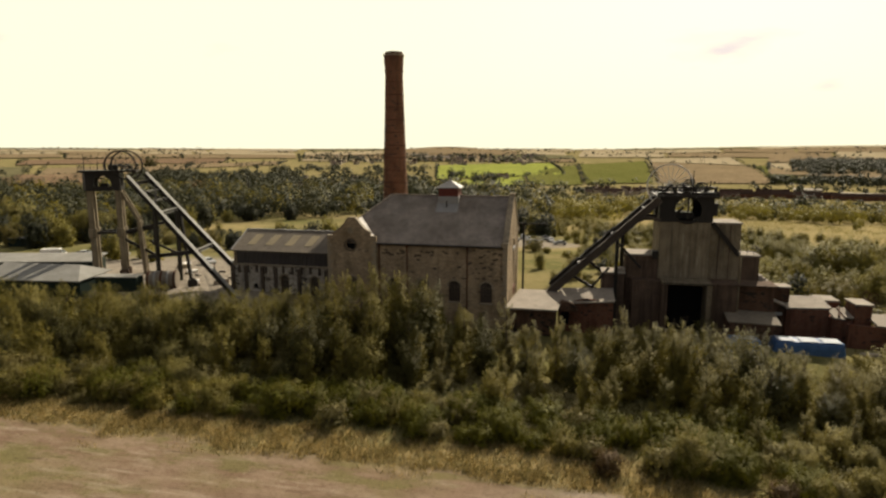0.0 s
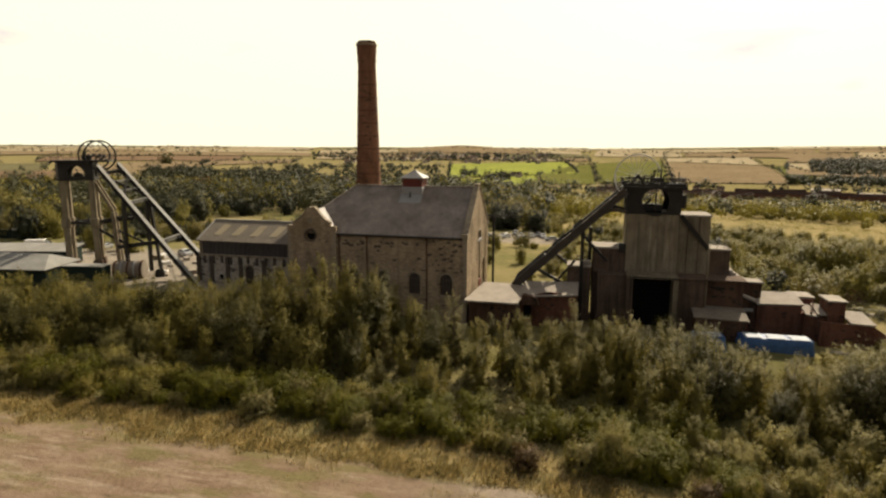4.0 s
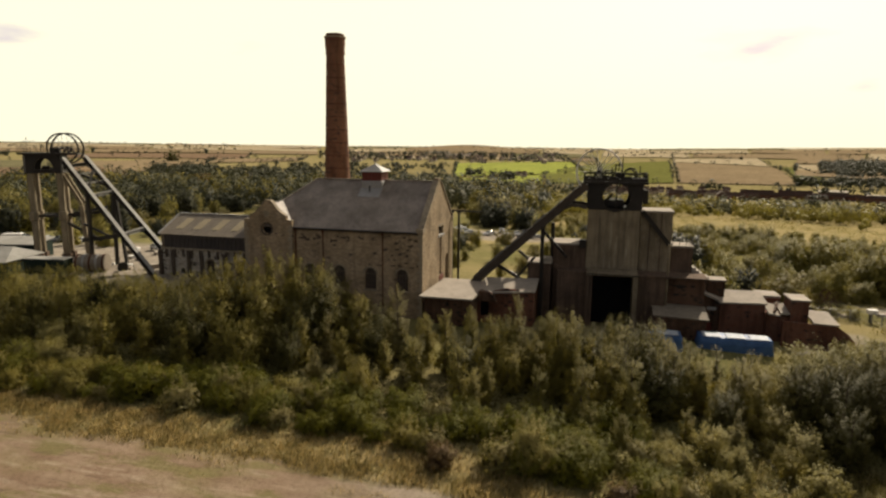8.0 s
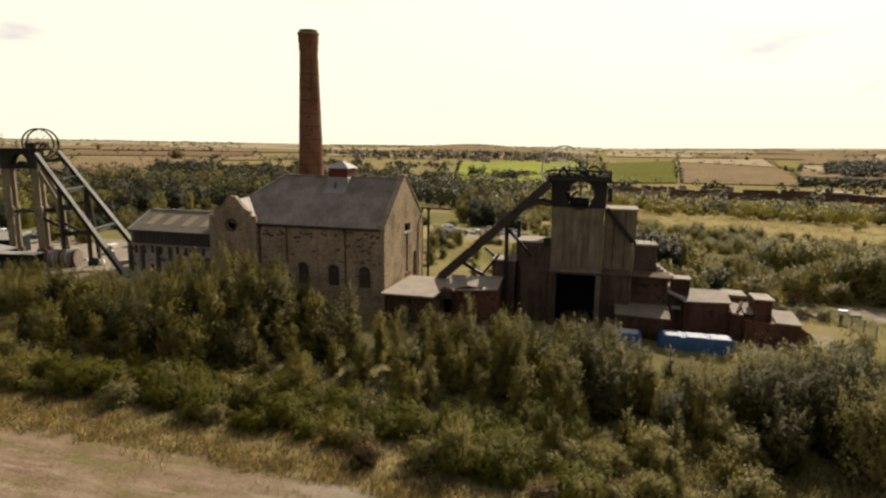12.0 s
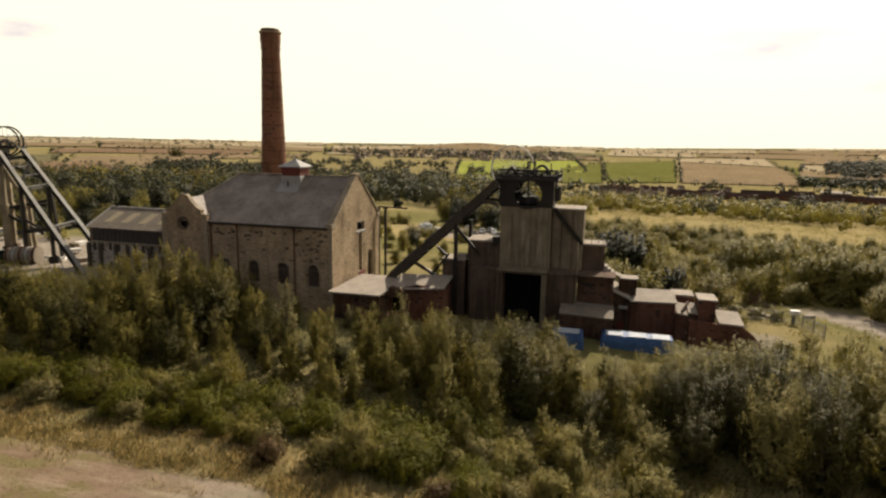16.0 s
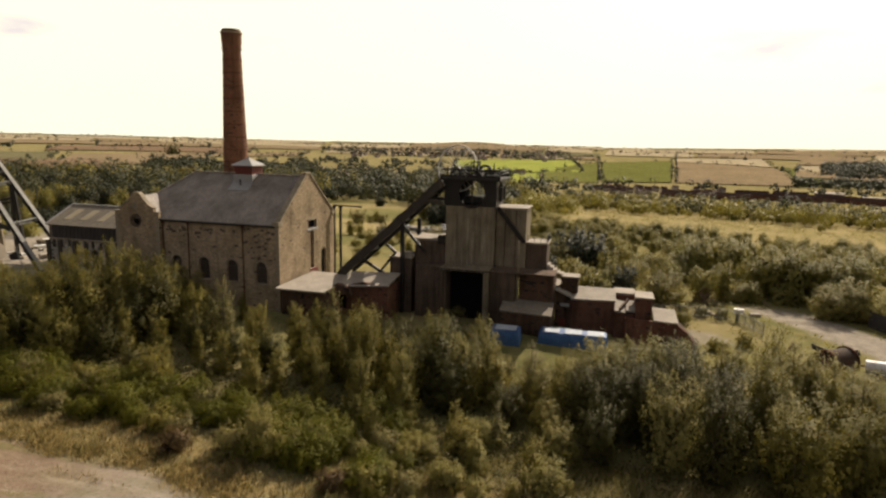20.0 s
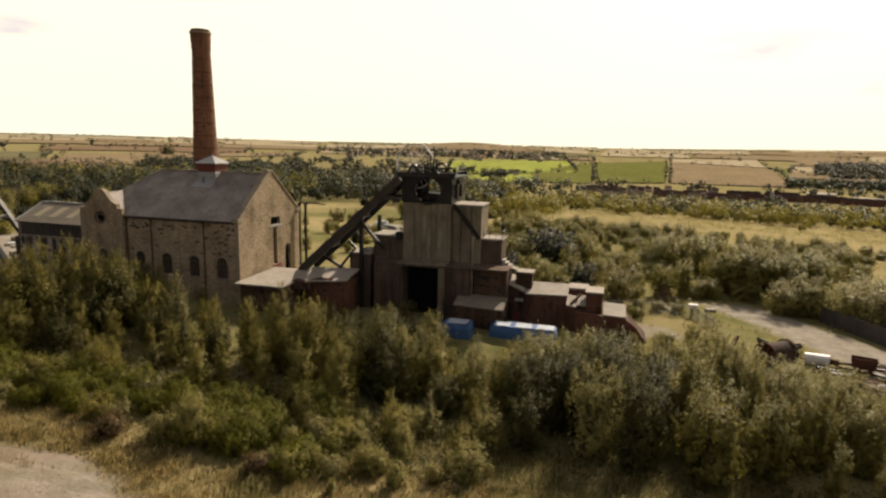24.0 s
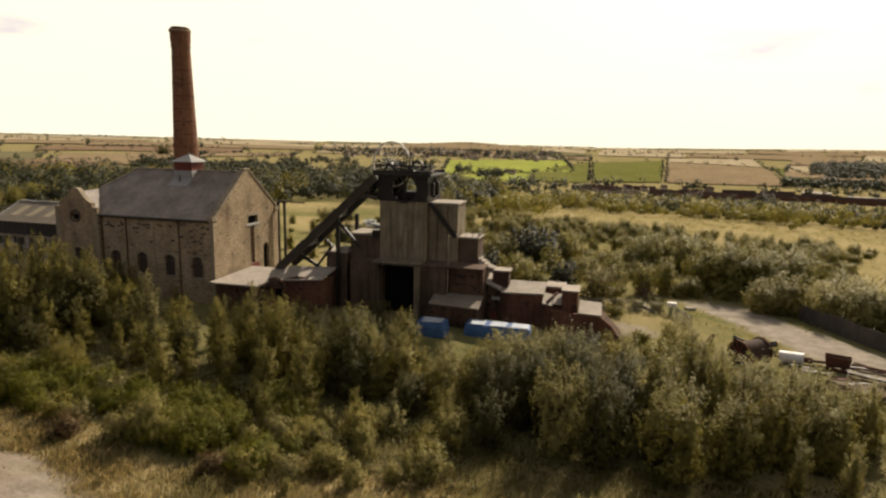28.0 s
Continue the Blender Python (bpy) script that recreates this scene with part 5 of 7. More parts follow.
def tree(name, label, category, seed, high, wide, form, leaves, count, leaf, slim=0.5, puff=0.055, group=""):
    """A tree or shrub at the world's origin: tapered stems with limbs, and a crown of leaf sprays in clumps with upright shoots."""
    rng = np.random.default_rng(seed)
    t = thing(name, label, category, (0, 0, 0), group=group)
    wood = bmesh.new()
    centres, sizes = [], []
    stems = {"spire": 1, "round": 1, "multi": 5, "bush": 6}[form]
    tips = []
    for s in range(stems):
        a = s * math.tau / stems + rng.uniform(0, 1)
        lean = {"spire": 0.02, "round": 0.04, "multi": 0.22, "bush": 0.3}[form]
        tip = Vector((math.cos(a) * lean * wide, math.sin(a) * lean * wide, high * (0.95 if s == 0 else rng.uniform(0.6, 0.9))))
        r0 = 0.016 * high / math.sqrt(stems) + 0.02
        mid = tip * 0.5 + Vector((rng.normal(0, 0.02), rng.normal(0, 0.02), 0)) * high
        tube(wood, (0, 0, -0.5), mid, r0, r0 * 0.6, 6, False), tube(wood, mid, tip, r0 * 0.6, r0 * 0.12, 5, False)
        tips.append((mid, tip, r0))
    clumps = {"spire": 44, "round": 60, "multi": 64, "bush": 34}[form]
    lumps = rng.normal(0, 0.2, 7)
    while len(centres) < clumps:
        u = rng.uniform(0.04, 0.97)
        g = girth(form, u)
        if rng.random() > g * 0.9 + 0.12:
            continue
        b = rng.uniform(0, math.tau)
        uneven = 1 + lumps[int(b / math.tau * 7) % 7] + rng.normal(0, 0.12)
        rad = wide / 2 * g * uneven * math.sqrt(rng.uniform(0.16, 1.0))
        c = Vector((math.cos(b) * rad, math.sin(b) * rad, high * u))
        w = puff * wide + 0.05
        centres.append(c)
        sizes.append((w * 0.85, w * 0.85, w * 2.1) if form in ("spire", "multi") else (w, w, w * 0.95))
        if len(centres) % 6 == 0:
            mid, tip, r0 = tips[int(rng.integers(0, stems))]
            foot = mid.lerp(tip, min(0.95, max(0.0, u * 1.2 - 0.4))) if u > 0.4 else mid * (0.3 + u)
            tube(wood, foot, c, r0 * 0.3 * (1.1 - u) + 0.006, 0.005, 3, False)
    # feathery shoots, wider at the foot and thin at the tip, that break the outline
    for k in range({"spire": 34, "round": 22, "multi": 54, "bush": 22}[form]):
        u = rng.uniform(0.2, 0.94)
        b = rng.uniform(0, math.tau)
        rad = wide / 2 * girth(form, u) * rng.uniform(0.6, 1.05)
        foot = Vector((math.cos(b) * rad, math.sin(b) * rad, high * u))
        way = Vector((math.cos(b) * 0.45, math.sin(b) * 0.45, 1)) * high * rng.uniform(0.07, 0.16)
        for i in range(4):
            w = (0.030 * wide + 0.02) * (1.3 - i * 0.34)
            centres.append(foot + way * (i / 3)), sizes.append((w, w, w * 1.8))
    for mid, tip, r0 in tips:
        for i in range(5):
            centres.append(tip + Vector((0, 0, high * (0.06 - i * 0.04)))), sizes.append((0.03 + 0.014 * wide * i, 0.03 + 0.014 * wide * i, 0.14))
    stem = part("stem" if form in ("multi", "bush") else "trunk", wood, BARK, t)
    if form in ("multi", "bush"):
        tagged(stem, kind="stuff")
    v, f, nv = sprays(rng, np.array([tuple(c) for c in centres]), np.array(sizes), int(count * 1.15), leaf * 0.95, slim * 0.82)
    # large leaves added inside the crown block the sun and darken its gaps
    inner = np.array([tuple(c) for c in centres[:clumps]])
    inner = inner * (0.56, 0.56, 0.76)
    v2, f2, n2 = sprays(rng, inner, np.tile((puff * wide + 0.05,) * 3, (clumps, 1)), count // 3, leaf * 1.8, 0.9, face=0.5)
    v, f, nv = np.concatenate([v, v2]), np.concatenate([f, f2 + len(v)]), np.concatenate([nv, n2])
    v[:, 2] = np.maximum(v[:, 2], -0.2)
    quick("crown", v, f, leaves, t, nv)
    return t


def set_at(ob, x, y, high, turn, sink=0.1, fat=1.0):
    """Puts a copy of a tree on the ground at its height."""
    s = high / ob["metres"]
    return copy_thing(ob, pose(x, y, land(x, y) - sink, 0, 0, turn) @ Matrix.Diagonal((s * fat, s * fat, s, 1)))


kinds_of = {}
for key, args in {
    "birch_a": ("birch_tree", "slender young birch with dull green leaves in the tree belt", "tree", 1, 8.0, 3.4, "spire", LEAF_BIRCH, 3700, 0.17),
    "birch_b": ("birch_tree", "slender young birch with dull green leaves in the tree belt", "tree", 2, 8.0, 3.9, "spire", LEAF_BIRCH, 3900, 0.17),
    "birch_c": ("birch_tree", "narrow birch with thin pale crown in the tree belt", "tree", 3, 8.0, 3.0, "spire", LEAF_SALLOW, 3400, 0.16),
    "sallow_a": ("sallow_tree", "many-stemmed grey-green sallow with silvery leaves", "tree", 4, 7.0, 5.6, "multi", LEAF_SILVER, 5600, 0.17),
    "sallow_b": ("sallow_tree", "many-stemmed dull green sallow in the tree belt", "tree", 5, 7.0, 5.2, "multi", LEAF_BIRCH, 5000, 0.175),
    "dark_a": ("alder_tree", "dark bushy alder in the tree belt", "tree", 6, 8.0, 5.4, "multi", LEAF_DARK, 5200, 0.18),
    "dark_b": ("alder_tree", "dark rounded alder in the tree belt", "tree", 7, 8.0, 5.0, "round", LEAF_DARK, 5000, 0.18),
    "light_a": ("birch_tree", "feathery young birch with light yellow-green leaves", "tree", 12, 6.0, 2.8, "spire", LEAF_LIGHT, 3300, 0.145),
    "light_b": ("birch_tree", "bushy young birch with light yellow-green leaves", "tree", 13, 5.0, 3.6, "multi", LEAF_LIGHT, 3600, 0.15),
    "gorse": ("gorse_bush", "bright green bushy gorse at the foot of the trees", "bush", 8, 2.4, 3.4, "bush", LEAF_GORSE, 1900, 0.14),
    "scrub": ("sallow_bush", "low grey-green sallow bush in rough grass", "bush", 9, 2.4, 3.2, "bush", LEAF_SALLOW, 1600, 0.145),
    "scrub_b": ("birch_sapling", "dull green bushy birch saplings in rough grass", "bush", 10, 2.6, 2.8, "multi", LEAF_BIRCH, 1500, 0.145),
    "scrub_c": ("birch_sapling", "light yellow-green birch saplings in rough grass", "bush", 14, 2.6, 2.6, "multi", LEAF_LIGHT, 1500, 0.14),
    "dry": ("bramble_bush", "brown half-dry bramble in straw grass", "bush", 11, 1.6, 2.6, "bush", LEAF_BROWN, 1300, 0.13),
}.items():
    kinds_of[key] = tree(*args)
    kinds_of[key]["metres"] = float(args[4])

TOP_X = (-110, -75, -50, -36, -25, -18, -13.5, -10, 3, 9, 19, 23, 27, 32, 36, 42, 47, 53, 57, 63, 75, 95)
TOP_Z = (4.6, 5.0, 5.4, 6.2, 8.4, 7.6, 5.4, 5.3, 5.0, 5.6, 5.0, 2.8, 1.9, 2.2, 4.0, 4.6, 4.0, 3.6, 3.2, 2.4, 1.6, 1.4)
pick = random.Random(21)
for row, y0 in enumerate((54.5, 57.5, 60.5, 63.5, 66.5, 69.5, 72.5, 75.5, 79.0)):
    x = -104.0 + 1.3 * (row % 2)
    while x < 92:
        step = pick.uniform(3.6, 5.2) + (0.6 if row < 2 else 0)
        px, py = x + pick.uniform(-0.9, 0.9), y0 + pick.uniform(-1.2, 1.2)
        x += step
        # the view of the covered stacks and the yard is kept open
        if py > 78.5 and px > 20 or py > 74 and 36 < px < 50 or py > 73 and px > 57:
            continue
        if py < 58.5 and pick.random() < (0.72 if px < 30 else 0.95):
            continue
        if py > 73.5 and px < 18 and pick.random() < 0.55:
            continue
        crest = float(np.interp(px, TOP_X, TOP_Z)) - ((0.27 - 0.15 * smooth01(31, 36, px)) * (68 - py) if py < 68 else 0.27 * (py - 70))
        high = crest - land(px, py) + pick.uniform(-2.6, 0.7)
        if high < 0.9:
            continue
        near_right = px > 12
        if high < 2.6:
            key = pick.choice(("scrub", "scrub_b", "scrub_c" if px > 8 else "scrub_b", "gorse" if px < 22 else "scrub_c"))
        elif 14 < px < 21 and py > 60:
            key = pick.choice(("dark_a", "dark_b", "sallow_b"))
        elif 33 < px < 47 and py > 57:
            key = pick.choice(("sallow_a", "dark_a", "dark_b", "dark_a", "birch_a", "light_a"))
        elif px > 47:
            key = pick.choice(("light_a", "sallow_b", "light_b", "birch_b"))
        elif px < -40:
            key = pick.choice(("sallow_b", "birch_b", "dark_a", "sallow_a", "sallow_b"))
        elif px > 20:
            key = pick.choice(("birch_a", "birch_b", "sallow_b", "birch_c", "sallow_b", "dark_a")) if py > 60 else pick.choice(("light_a", "light_b", "birch_a"))
        else:
            key = pick.choice(("birch_a", "birch_b", "birch_a", "birch_c", "sallow_b", "dark_b", "birch_b"))
        set_at(kinds_of[key], px, py, high, pick.uniform(0, 360), fat=pick.uniform(1.0, 1.4) * (1.0 if high > 4 else 1.2) * (0.84 if px > 32 else 1.0))
# gorse and bramble along the belt's foot
for k in range(230):
    px = pick.uniform(-75, 22)
    py = 51.6 + pick.uniform(-2.2, 5.2) - 1.2 * smooth01(-10, 10, px)
    key = pick.choice(("gorse", "gorse", "gorse", "gorse", "scrub_b", "gorse", "scrub")) if px > -32 else pick.choice(("scrub", "scrub_b", "gorse", "scrub_b"))
    set_at(kinds_of[key], px, py, pick.uniform(1.2, 2.8), pick.uniform(0, 360), fat=pick.uniform(1.0, 1.5))
for k in range(170):
    px, py = pick.uniform(12, 82), pick.uniform(43, 61)
    if px < 19 and py < 47.6 or px > 32 and py > 51.5:
        continue
    if py < 58 - 0.1 * px or pick.random() < 0.5:
        set_at(kinds_of[pick.choice(("scrub_c", "scrub_c", "scrub_c", "scrub_c", "light_b", "gorse" if px < 20 else "light_a"))], px, py, pick.uniform(0.7, 2.4) + (0.9 if py > 52 else 0), pick.uniform(0, 360), fat=pick.uniform(0.9, 1.35))
# single plants that stand out
for key, px, py, high, fat in (
    ("sallow_a", 10.2, 48.6, 4.3, 0.95), ("scrub", 7.8, 48.0, 2.6, 1.1), ("gorse", 12.6, 48.8, 2.4, 1.2), ("dark_a", 19.4, 66.6, 8.9, 0.85), ("sallow_b", 11.8, 65.6, 8.6, 0.9),
    ("birch_c", 26.8, 59.4, 4.6, 0.9), ("birch_a", 22.9, 66.2, 5.8, 0.85), ("birch_c", 6.4, 69.7, 8.8, 1.0), ("sallow_a", 35.6, 69.0, 8.0, 1.0), ("sallow_a", 41.6, 70.6, 8.4, 1.05), ("dark_a", 37.5, 66.0, 7.0, 1.1), ("dark_a", 42.0, 67.0, 7.0, 1.1),
    ("sallow_a", 38.8, 70.5, 8.2, 1.0), ("light_a", 53.5, 74.0, 8.6, 1.0), ("sallow_b", 52.4, 76.5, 9.0, 0.7), ("light_b", 51.4, 73.0, 8.0, 0.7), ("sallow_a", 60.2, 70.4, 5.6, 1.1), ("birch_a", -20.5, 70.0, 11.0, 1.0),
    ("birch_b", -24.0, 70.5, 11.4, 1.05), ("dark_b", -17.4, 69.0, 10.2, 0.95), ("birch_b", -27.6, 69.0, 10.6, 1.0), ("dry", 3.6, 46.9, 1.8, 1.2), ("scrub", 21.6, 54.6, 1.9, 1.2), ("scrub_b", 30.5, 57.0, 2.6, 1.1), ("dry", 16.8, 47.0, 1.5, 1.3), ("sallow_a", 58.5, 71.0, 7.4, 1.1), ("light_b", 55.6, 72.5, 8.2, 0.8), ("sallow_a", 64.0, 72.0, 6.6, 1.2), ("sallow_b", 69.0, 73.0, 6.0, 1.2), ("sallow_b", 74.0, 74.0, 5.6, 1.2),
    ("sallow_a", 33.5, 68.0, 6.4, 1.1), ("light_b", 29.0, 70.0, 5.4, 1.0), ("light_a", 25.2, 68.0, 6.4, 1.2), ("light_b", 46.5, 70.5, 6.4, 1.1), ("light_b", 31.8, 72.5, 4.8, 1.1),
):
    set_at(kinds_of[key], px, py, high, pick.uniform(0, 360), fat=fat)

# ---- trees round the yard and beyond ----
mid_of = {}
for key, args in {
    "round": ("broadleaf_tree", "rounded dark green tree beyond the yard", "tree", 31, 8.0, 7.0, "round", LEAF_FAR, 1600, 0.50, 0.6, 0.075),
    "round_b": ("broadleaf_tree", "full green tree beyond the yard", "tree", 32, 8.0, 6.2, "multi", LEAF_SUNNY, 1650, 0.42, 0.6, 0.08),
    "pale": ("willow_tree", "pale grey-green willow beyond the yard", "tree", 33, 8.0, 7.4, "multi", LEAF_SILVER, 3000, 0.31, 0.6, 0.07),
    "thin": ("meadow_birch", "upright green birch in the rough meadow", "tree", 34, 8.0, 4.6, "multi", LEAF_SUNNY, 1200, 0.40, 0.55, 0.09),
    "grey": ("sallow_tree", "round grey-green sallow behind the brick buildings", "tree", 37, 8.0, 8.6, "round", LEAF_SALLOW, 3200, 0.31, 0.6, 0.06),
    "low": ("meadow_bush", "rounded green bush in the rough meadow", "bush", 35, 3.0, 4.2, "bush", LEAF_SUNNY, 850, 0.31, 0.6, 0.10),
    "bushy": ("sallow_bush", "rounded light green sallow in the rough meadow", "bush", 36, 4.0, 5.0, "bush", LEAF_LIGHT, 1050, 0.33, 0.6, 0.10),
}.items():
    mid_of[key] = tree(*args)
    mid_of[key]["metres"] = float(args[4])


def place_mid(key, px, py, high, fat=1.0):
    set_at(mid_of[key], px, py, high, pick.uniform(0, 360), 0.2, fat)


for key, px, py, high, fat in (
    ("grey", 44.0, 110.5, 6.6, 1.25), ("low", 47.5, 110.0, 1.8, 1.2), ("low", 50.5, 109.8, 1.8, 1.2), ("low", 53.5, 109.6, 1.6, 1.2), ("round_b", 34.0, 108.0, 6.4, 1.2), ("round_b", 29.5, 110.0, 6.8, 1.1), ("round", 38.5, 113.0, 6.0, 1.0), ("low", 31.5, 103.5, 2.8, 1.2),
    ("round", 25.5, 112.0, 6.5, 1.0), ("thin", 36.0, 117.0, 8.0, 1.0), ("pale", 82.5, 108.0, 6.8, 1.3), ("pale", 87.0, 104.0, 7.0, 1.3), ("pale", 78.8, 112.5, 6.6, 1.3), ("pale", 84.0, 112.0, 7.4, 1.4), ("pale", 70.5, 116.0, 5.6, 1.4), ("pale", 74.5, 117.5, 6.6, 1.4), ("round_b", 84.0, 108.0, 7.2, 1.3), ("pale", 83.0, 119.0, 7.0, 1.3), ("round", 90.0, 112.0, 7.4, 1.1),
    ("pale", 90.0, 103.5, 5.8, 1.1), ("round_b", 95.0, 119.0, 7.6, 1.2), ("low", 73.0, 117.5, 2.4, 1.3), ("thin", 68.0, 127.0, 9.0, 1.2), ("round_b", 71.5, 128.0, 8.4, 1.1), ("thin", 74.5, 126.0, 9.2, 1.3), ("thin", 66.0, 129.5, 9.4, 1.3), ("thin", 70.0, 130.5, 9.6, 1.3), ("thin", 77.5, 127.5, 9.0, 1.3), ("round_b", 63.0, 133.0, 7.6, 1.2), ("thin", 80.0, 131.0, 9.0, 1.3),
    ("round_b", 53.0, 147.0, 8.2, 1.2), ("round_b", 58.0, 150.0, 8.6, 1.2), ("thin", 63.0, 152.0, 8.6, 1.4), ("round_b", 68.0, 155.0, 8.0, 1.2), ("round", 28.0, 137.0, 8.6, 1.2), ("round", 33.0, 140.0, 8.2, 1.2), ("round_b", 37.5, 143.0, 8.0, 1.2), ("grey", 24.0, 133.0, 7.6, 1.1),
    ("round_b", 78.0, 129.0, 7.2, 1.1), ("thin", 64.5, 131.0, 7.4, 1.1), ("thin", 56.0, 124.0, 7.0, 1.0), ("round_b", 52.0, 121.0, 6.0, 1.0), ("thin", 47.0, 123.0, 6.4, 1.1), ("pale", -184.0, 167.0, 13.0, 1.15), ("round_b", -147.0, 146.0, 9.0, 1.1), ("thin", -141.0, 143.0, 7.0, 1.3),
    ("round_b", -104.0, 118.0, 6.4, 1.1), ("thin", -98.0, 121.0, 6.6, 1.2), ("low", -92.0, 116.0, 3.0, 1.2), ("round", -113.0, 126.0, 7.0, 1.1), ("thin", -63.0, 148.0, 8.0, 1.0), ("round_b", 9.0, 118.0, 6.6, 1.0),
):
    place_mid(key, px, py, high, fat)
# bushes and birches between the brick buildings and the gravel road
for key, px, py, high, fat in (("low", 42.5, 91.5, 1.6, 1.0), ("bushy", 45.5, 89.0, 2.2, 1.0), ("low", 50.0, 92.0, 1.8, 1.2), ("bushy", 54.0, 95.5, 2.2, 1.0), ("low", 47.0, 104.0, 1.8, 1.2), ("bushy", 42.0, 101.5, 2.4, 1.1), ("low", 57.5, 91.0, 1.6, 1.1),
                              ("thin", 55.5, 88.0, 4.2, 1.0), ("low", 51.0, 86.0, 2.0, 1.2), ("bushy", 46.0, 84.5, 2.4, 1.2), ("low", 41.0, 84.0, 1.6, 1.2), ("bushy", 37.0, 82.5, 2.0, 1.2), ("bushy", 58.0, 84.0, 2.6, 1.2), ("low", 63.0, 84.0, 2.0, 1.3)):
    place_mid(key, px, py, high, fat)
# bushes in the rough grass behind the engine house
for k in range(80):
    px, py = pick.uniform(-44, 14), pick.uniform(114, 206)
    if math.hypot((px + 15) / 18, (py - 186) / 14) > 1 and math.hypot(px + 33, py - 110) > 6 and noise.noise((px * 0.04, py * 0.04, 18)) > -0.25:
        key = pick.choice(("low", "low", "round", "grey", "thin"))
        place_mid(key, px, py, pick.uniform(1.2, 2.4) if key == "low" else pick.uniform(2.2, 5.0), pick.uniform(1.0, 1.4))
# rough scrub behind the brick buildings
for k in range(520):
    az, far = radians(pick.uniform(-3, 28)), math.sqrt(pick.uniform(112 ** 2, 238 ** 2))
    px, py = 15 + far * math.sin(az), 8 + far * math.cos(az)
    if 45 < px < 74 and py < 121 or py < 112 or px < 8 or 36 < px < 60 and py < 118:
        continue
    if noise.noise((px * 0.03, py * 0.03, 14)) < -0.16 or math.dist((px, py), (43.6, 110.5)) < 9:
        continue
    key = pick.choice(("low", "bushy", "bushy", "thin", "thin", "round_b"))
    place_mid(key, px, py, {"low": pick.uniform(1.4, 3.0), "bushy": pick.uniform(1.6, 3.6)}.get(key, pick.uniform(2.4, 5.8)), pick.uniform(1.0, 1.5))
keep = random.Random(5)
thick_spots = []
for k in range(2600):
    az, r = radians(keep.uniform(-54, 27)), math.sqrt(keep.uniform(108 ** 2, 370 ** 2))
    px, py = 15 + r * math.sin(az), 8 + r * math.cos(az)
    deg = math.degrees(az)
    lump = noise.noise((px * 0.02, py * 0.02, 9)) + 0.4 * noise.noise((px * 0.06, py * 0.06, 2))
    # open strips: grass behind the engine house, the car park, the straw meadow to the right
    if -46 < px < 10 and py < 205 and not (py > 120 and lump > 0.3) or py < 112:
        continue
    if deg > 1 and 236 < r < 335 and lump < 0.42 or -37 < deg < -12 and 178 < r < 256:
        continue
    if 50 < px < 72 and py < 121 or (px < -46 and py < 136) or math.hypot((px + 15) / 19, (py - 186) / 15) < 1:
        continue
    if lump + keep.uniform(-0.25, 0.25) < (-0.3 if r > 250 or deg < -12 else -0.18):
        continue
    if r > 262:
        thick_spots.append((px, py))
    elif deg > -6:
        key, high = keep.choice(("thin", "round_b", "bushy", "low", "thin")), keep.uniform(2.0, 4.4)
        place_mid(key, px, py, min(high, 3.0) if key == "low" else high, keep.uniform(0.9, 1.3))
    elif keep.random() < 0.72:
        key, high = keep.choice(("round", "round", "grey", "round_b", "round", "thin")), keep.uniform(2.6, 6.0) if r < 190 else keep.uniform(4.0, 10.0)
        place_mid(key, px, py, high, keep.uniform(0.9, 1.3))
for ob in (*kinds_of.values(), *mid_of.values()):
    for o in (ob, *ob.children_recursive):
        bpy.data.objects.remove(o)


# ---- grass, undergrowth and distant woods ----
def blades(name, label, seed, spots, high, material):
    """Grass: single bent blades at many spots."""
    rng = np.random.default_rng(seed)
    n = len(spots)
    h = high * rng.uniform(0.5, 1.3, n)
    a = rng.uniform(0, math.tau, n)
    lean = (rng.normal(0, 0.30, (n, 2)) + (0.16, -0.05)) * h[:, None]
    w = 0.016 + 0.022 * rng.random(n)
    z = np.array([land(x, y) for x, y in spots])
    side = np.stack([np.cos(a), np.sin(a)], 1) * w[:, None]
    lo = np.concatenate([spots - side, (z - 0.03)[:, None]], 1)
    hi = np.concatenate([spots + side, (z - 0.03)[:, None]], 1)
    tip = np.concatenate([spots + lean, (z + h)[:, None]], 1)
    v = np.stack([lo, hi, tip], 1).reshape(-1, 3)
    up = np.concatenate([lean * 0.9 + rng.normal(0, 0.18, (n, 2)), np.full((n, 1), 0.8)], 1)
    up = np.repeat(up / np.linalg.norm(up, axis=1, keepdims=True), 3, 0)
    return tagged(quick(name, v, np.arange(3 * n).reshape(-1, 3), material, None, up), label, "grass", kind="stuff")


def scatter(seed, count, x0, x1, y0, y1, wanted):
    rng = np.random.default_rng(seed)
    pts = np.stack([rng.uniform(x0, x1, count), rng.uniform(y0, y1, count)], 1)
    return np.array([p for p in pts if rng.random() < wanted(*p)])


def straw_here(x, y):
    e, s, r = cover(x, y)
    return s * (1 - e) * (0.35 + 0.65 * smooth01(-0.2, 0.3, noise.noise((x * 0.35, y * 0.35, 1))))


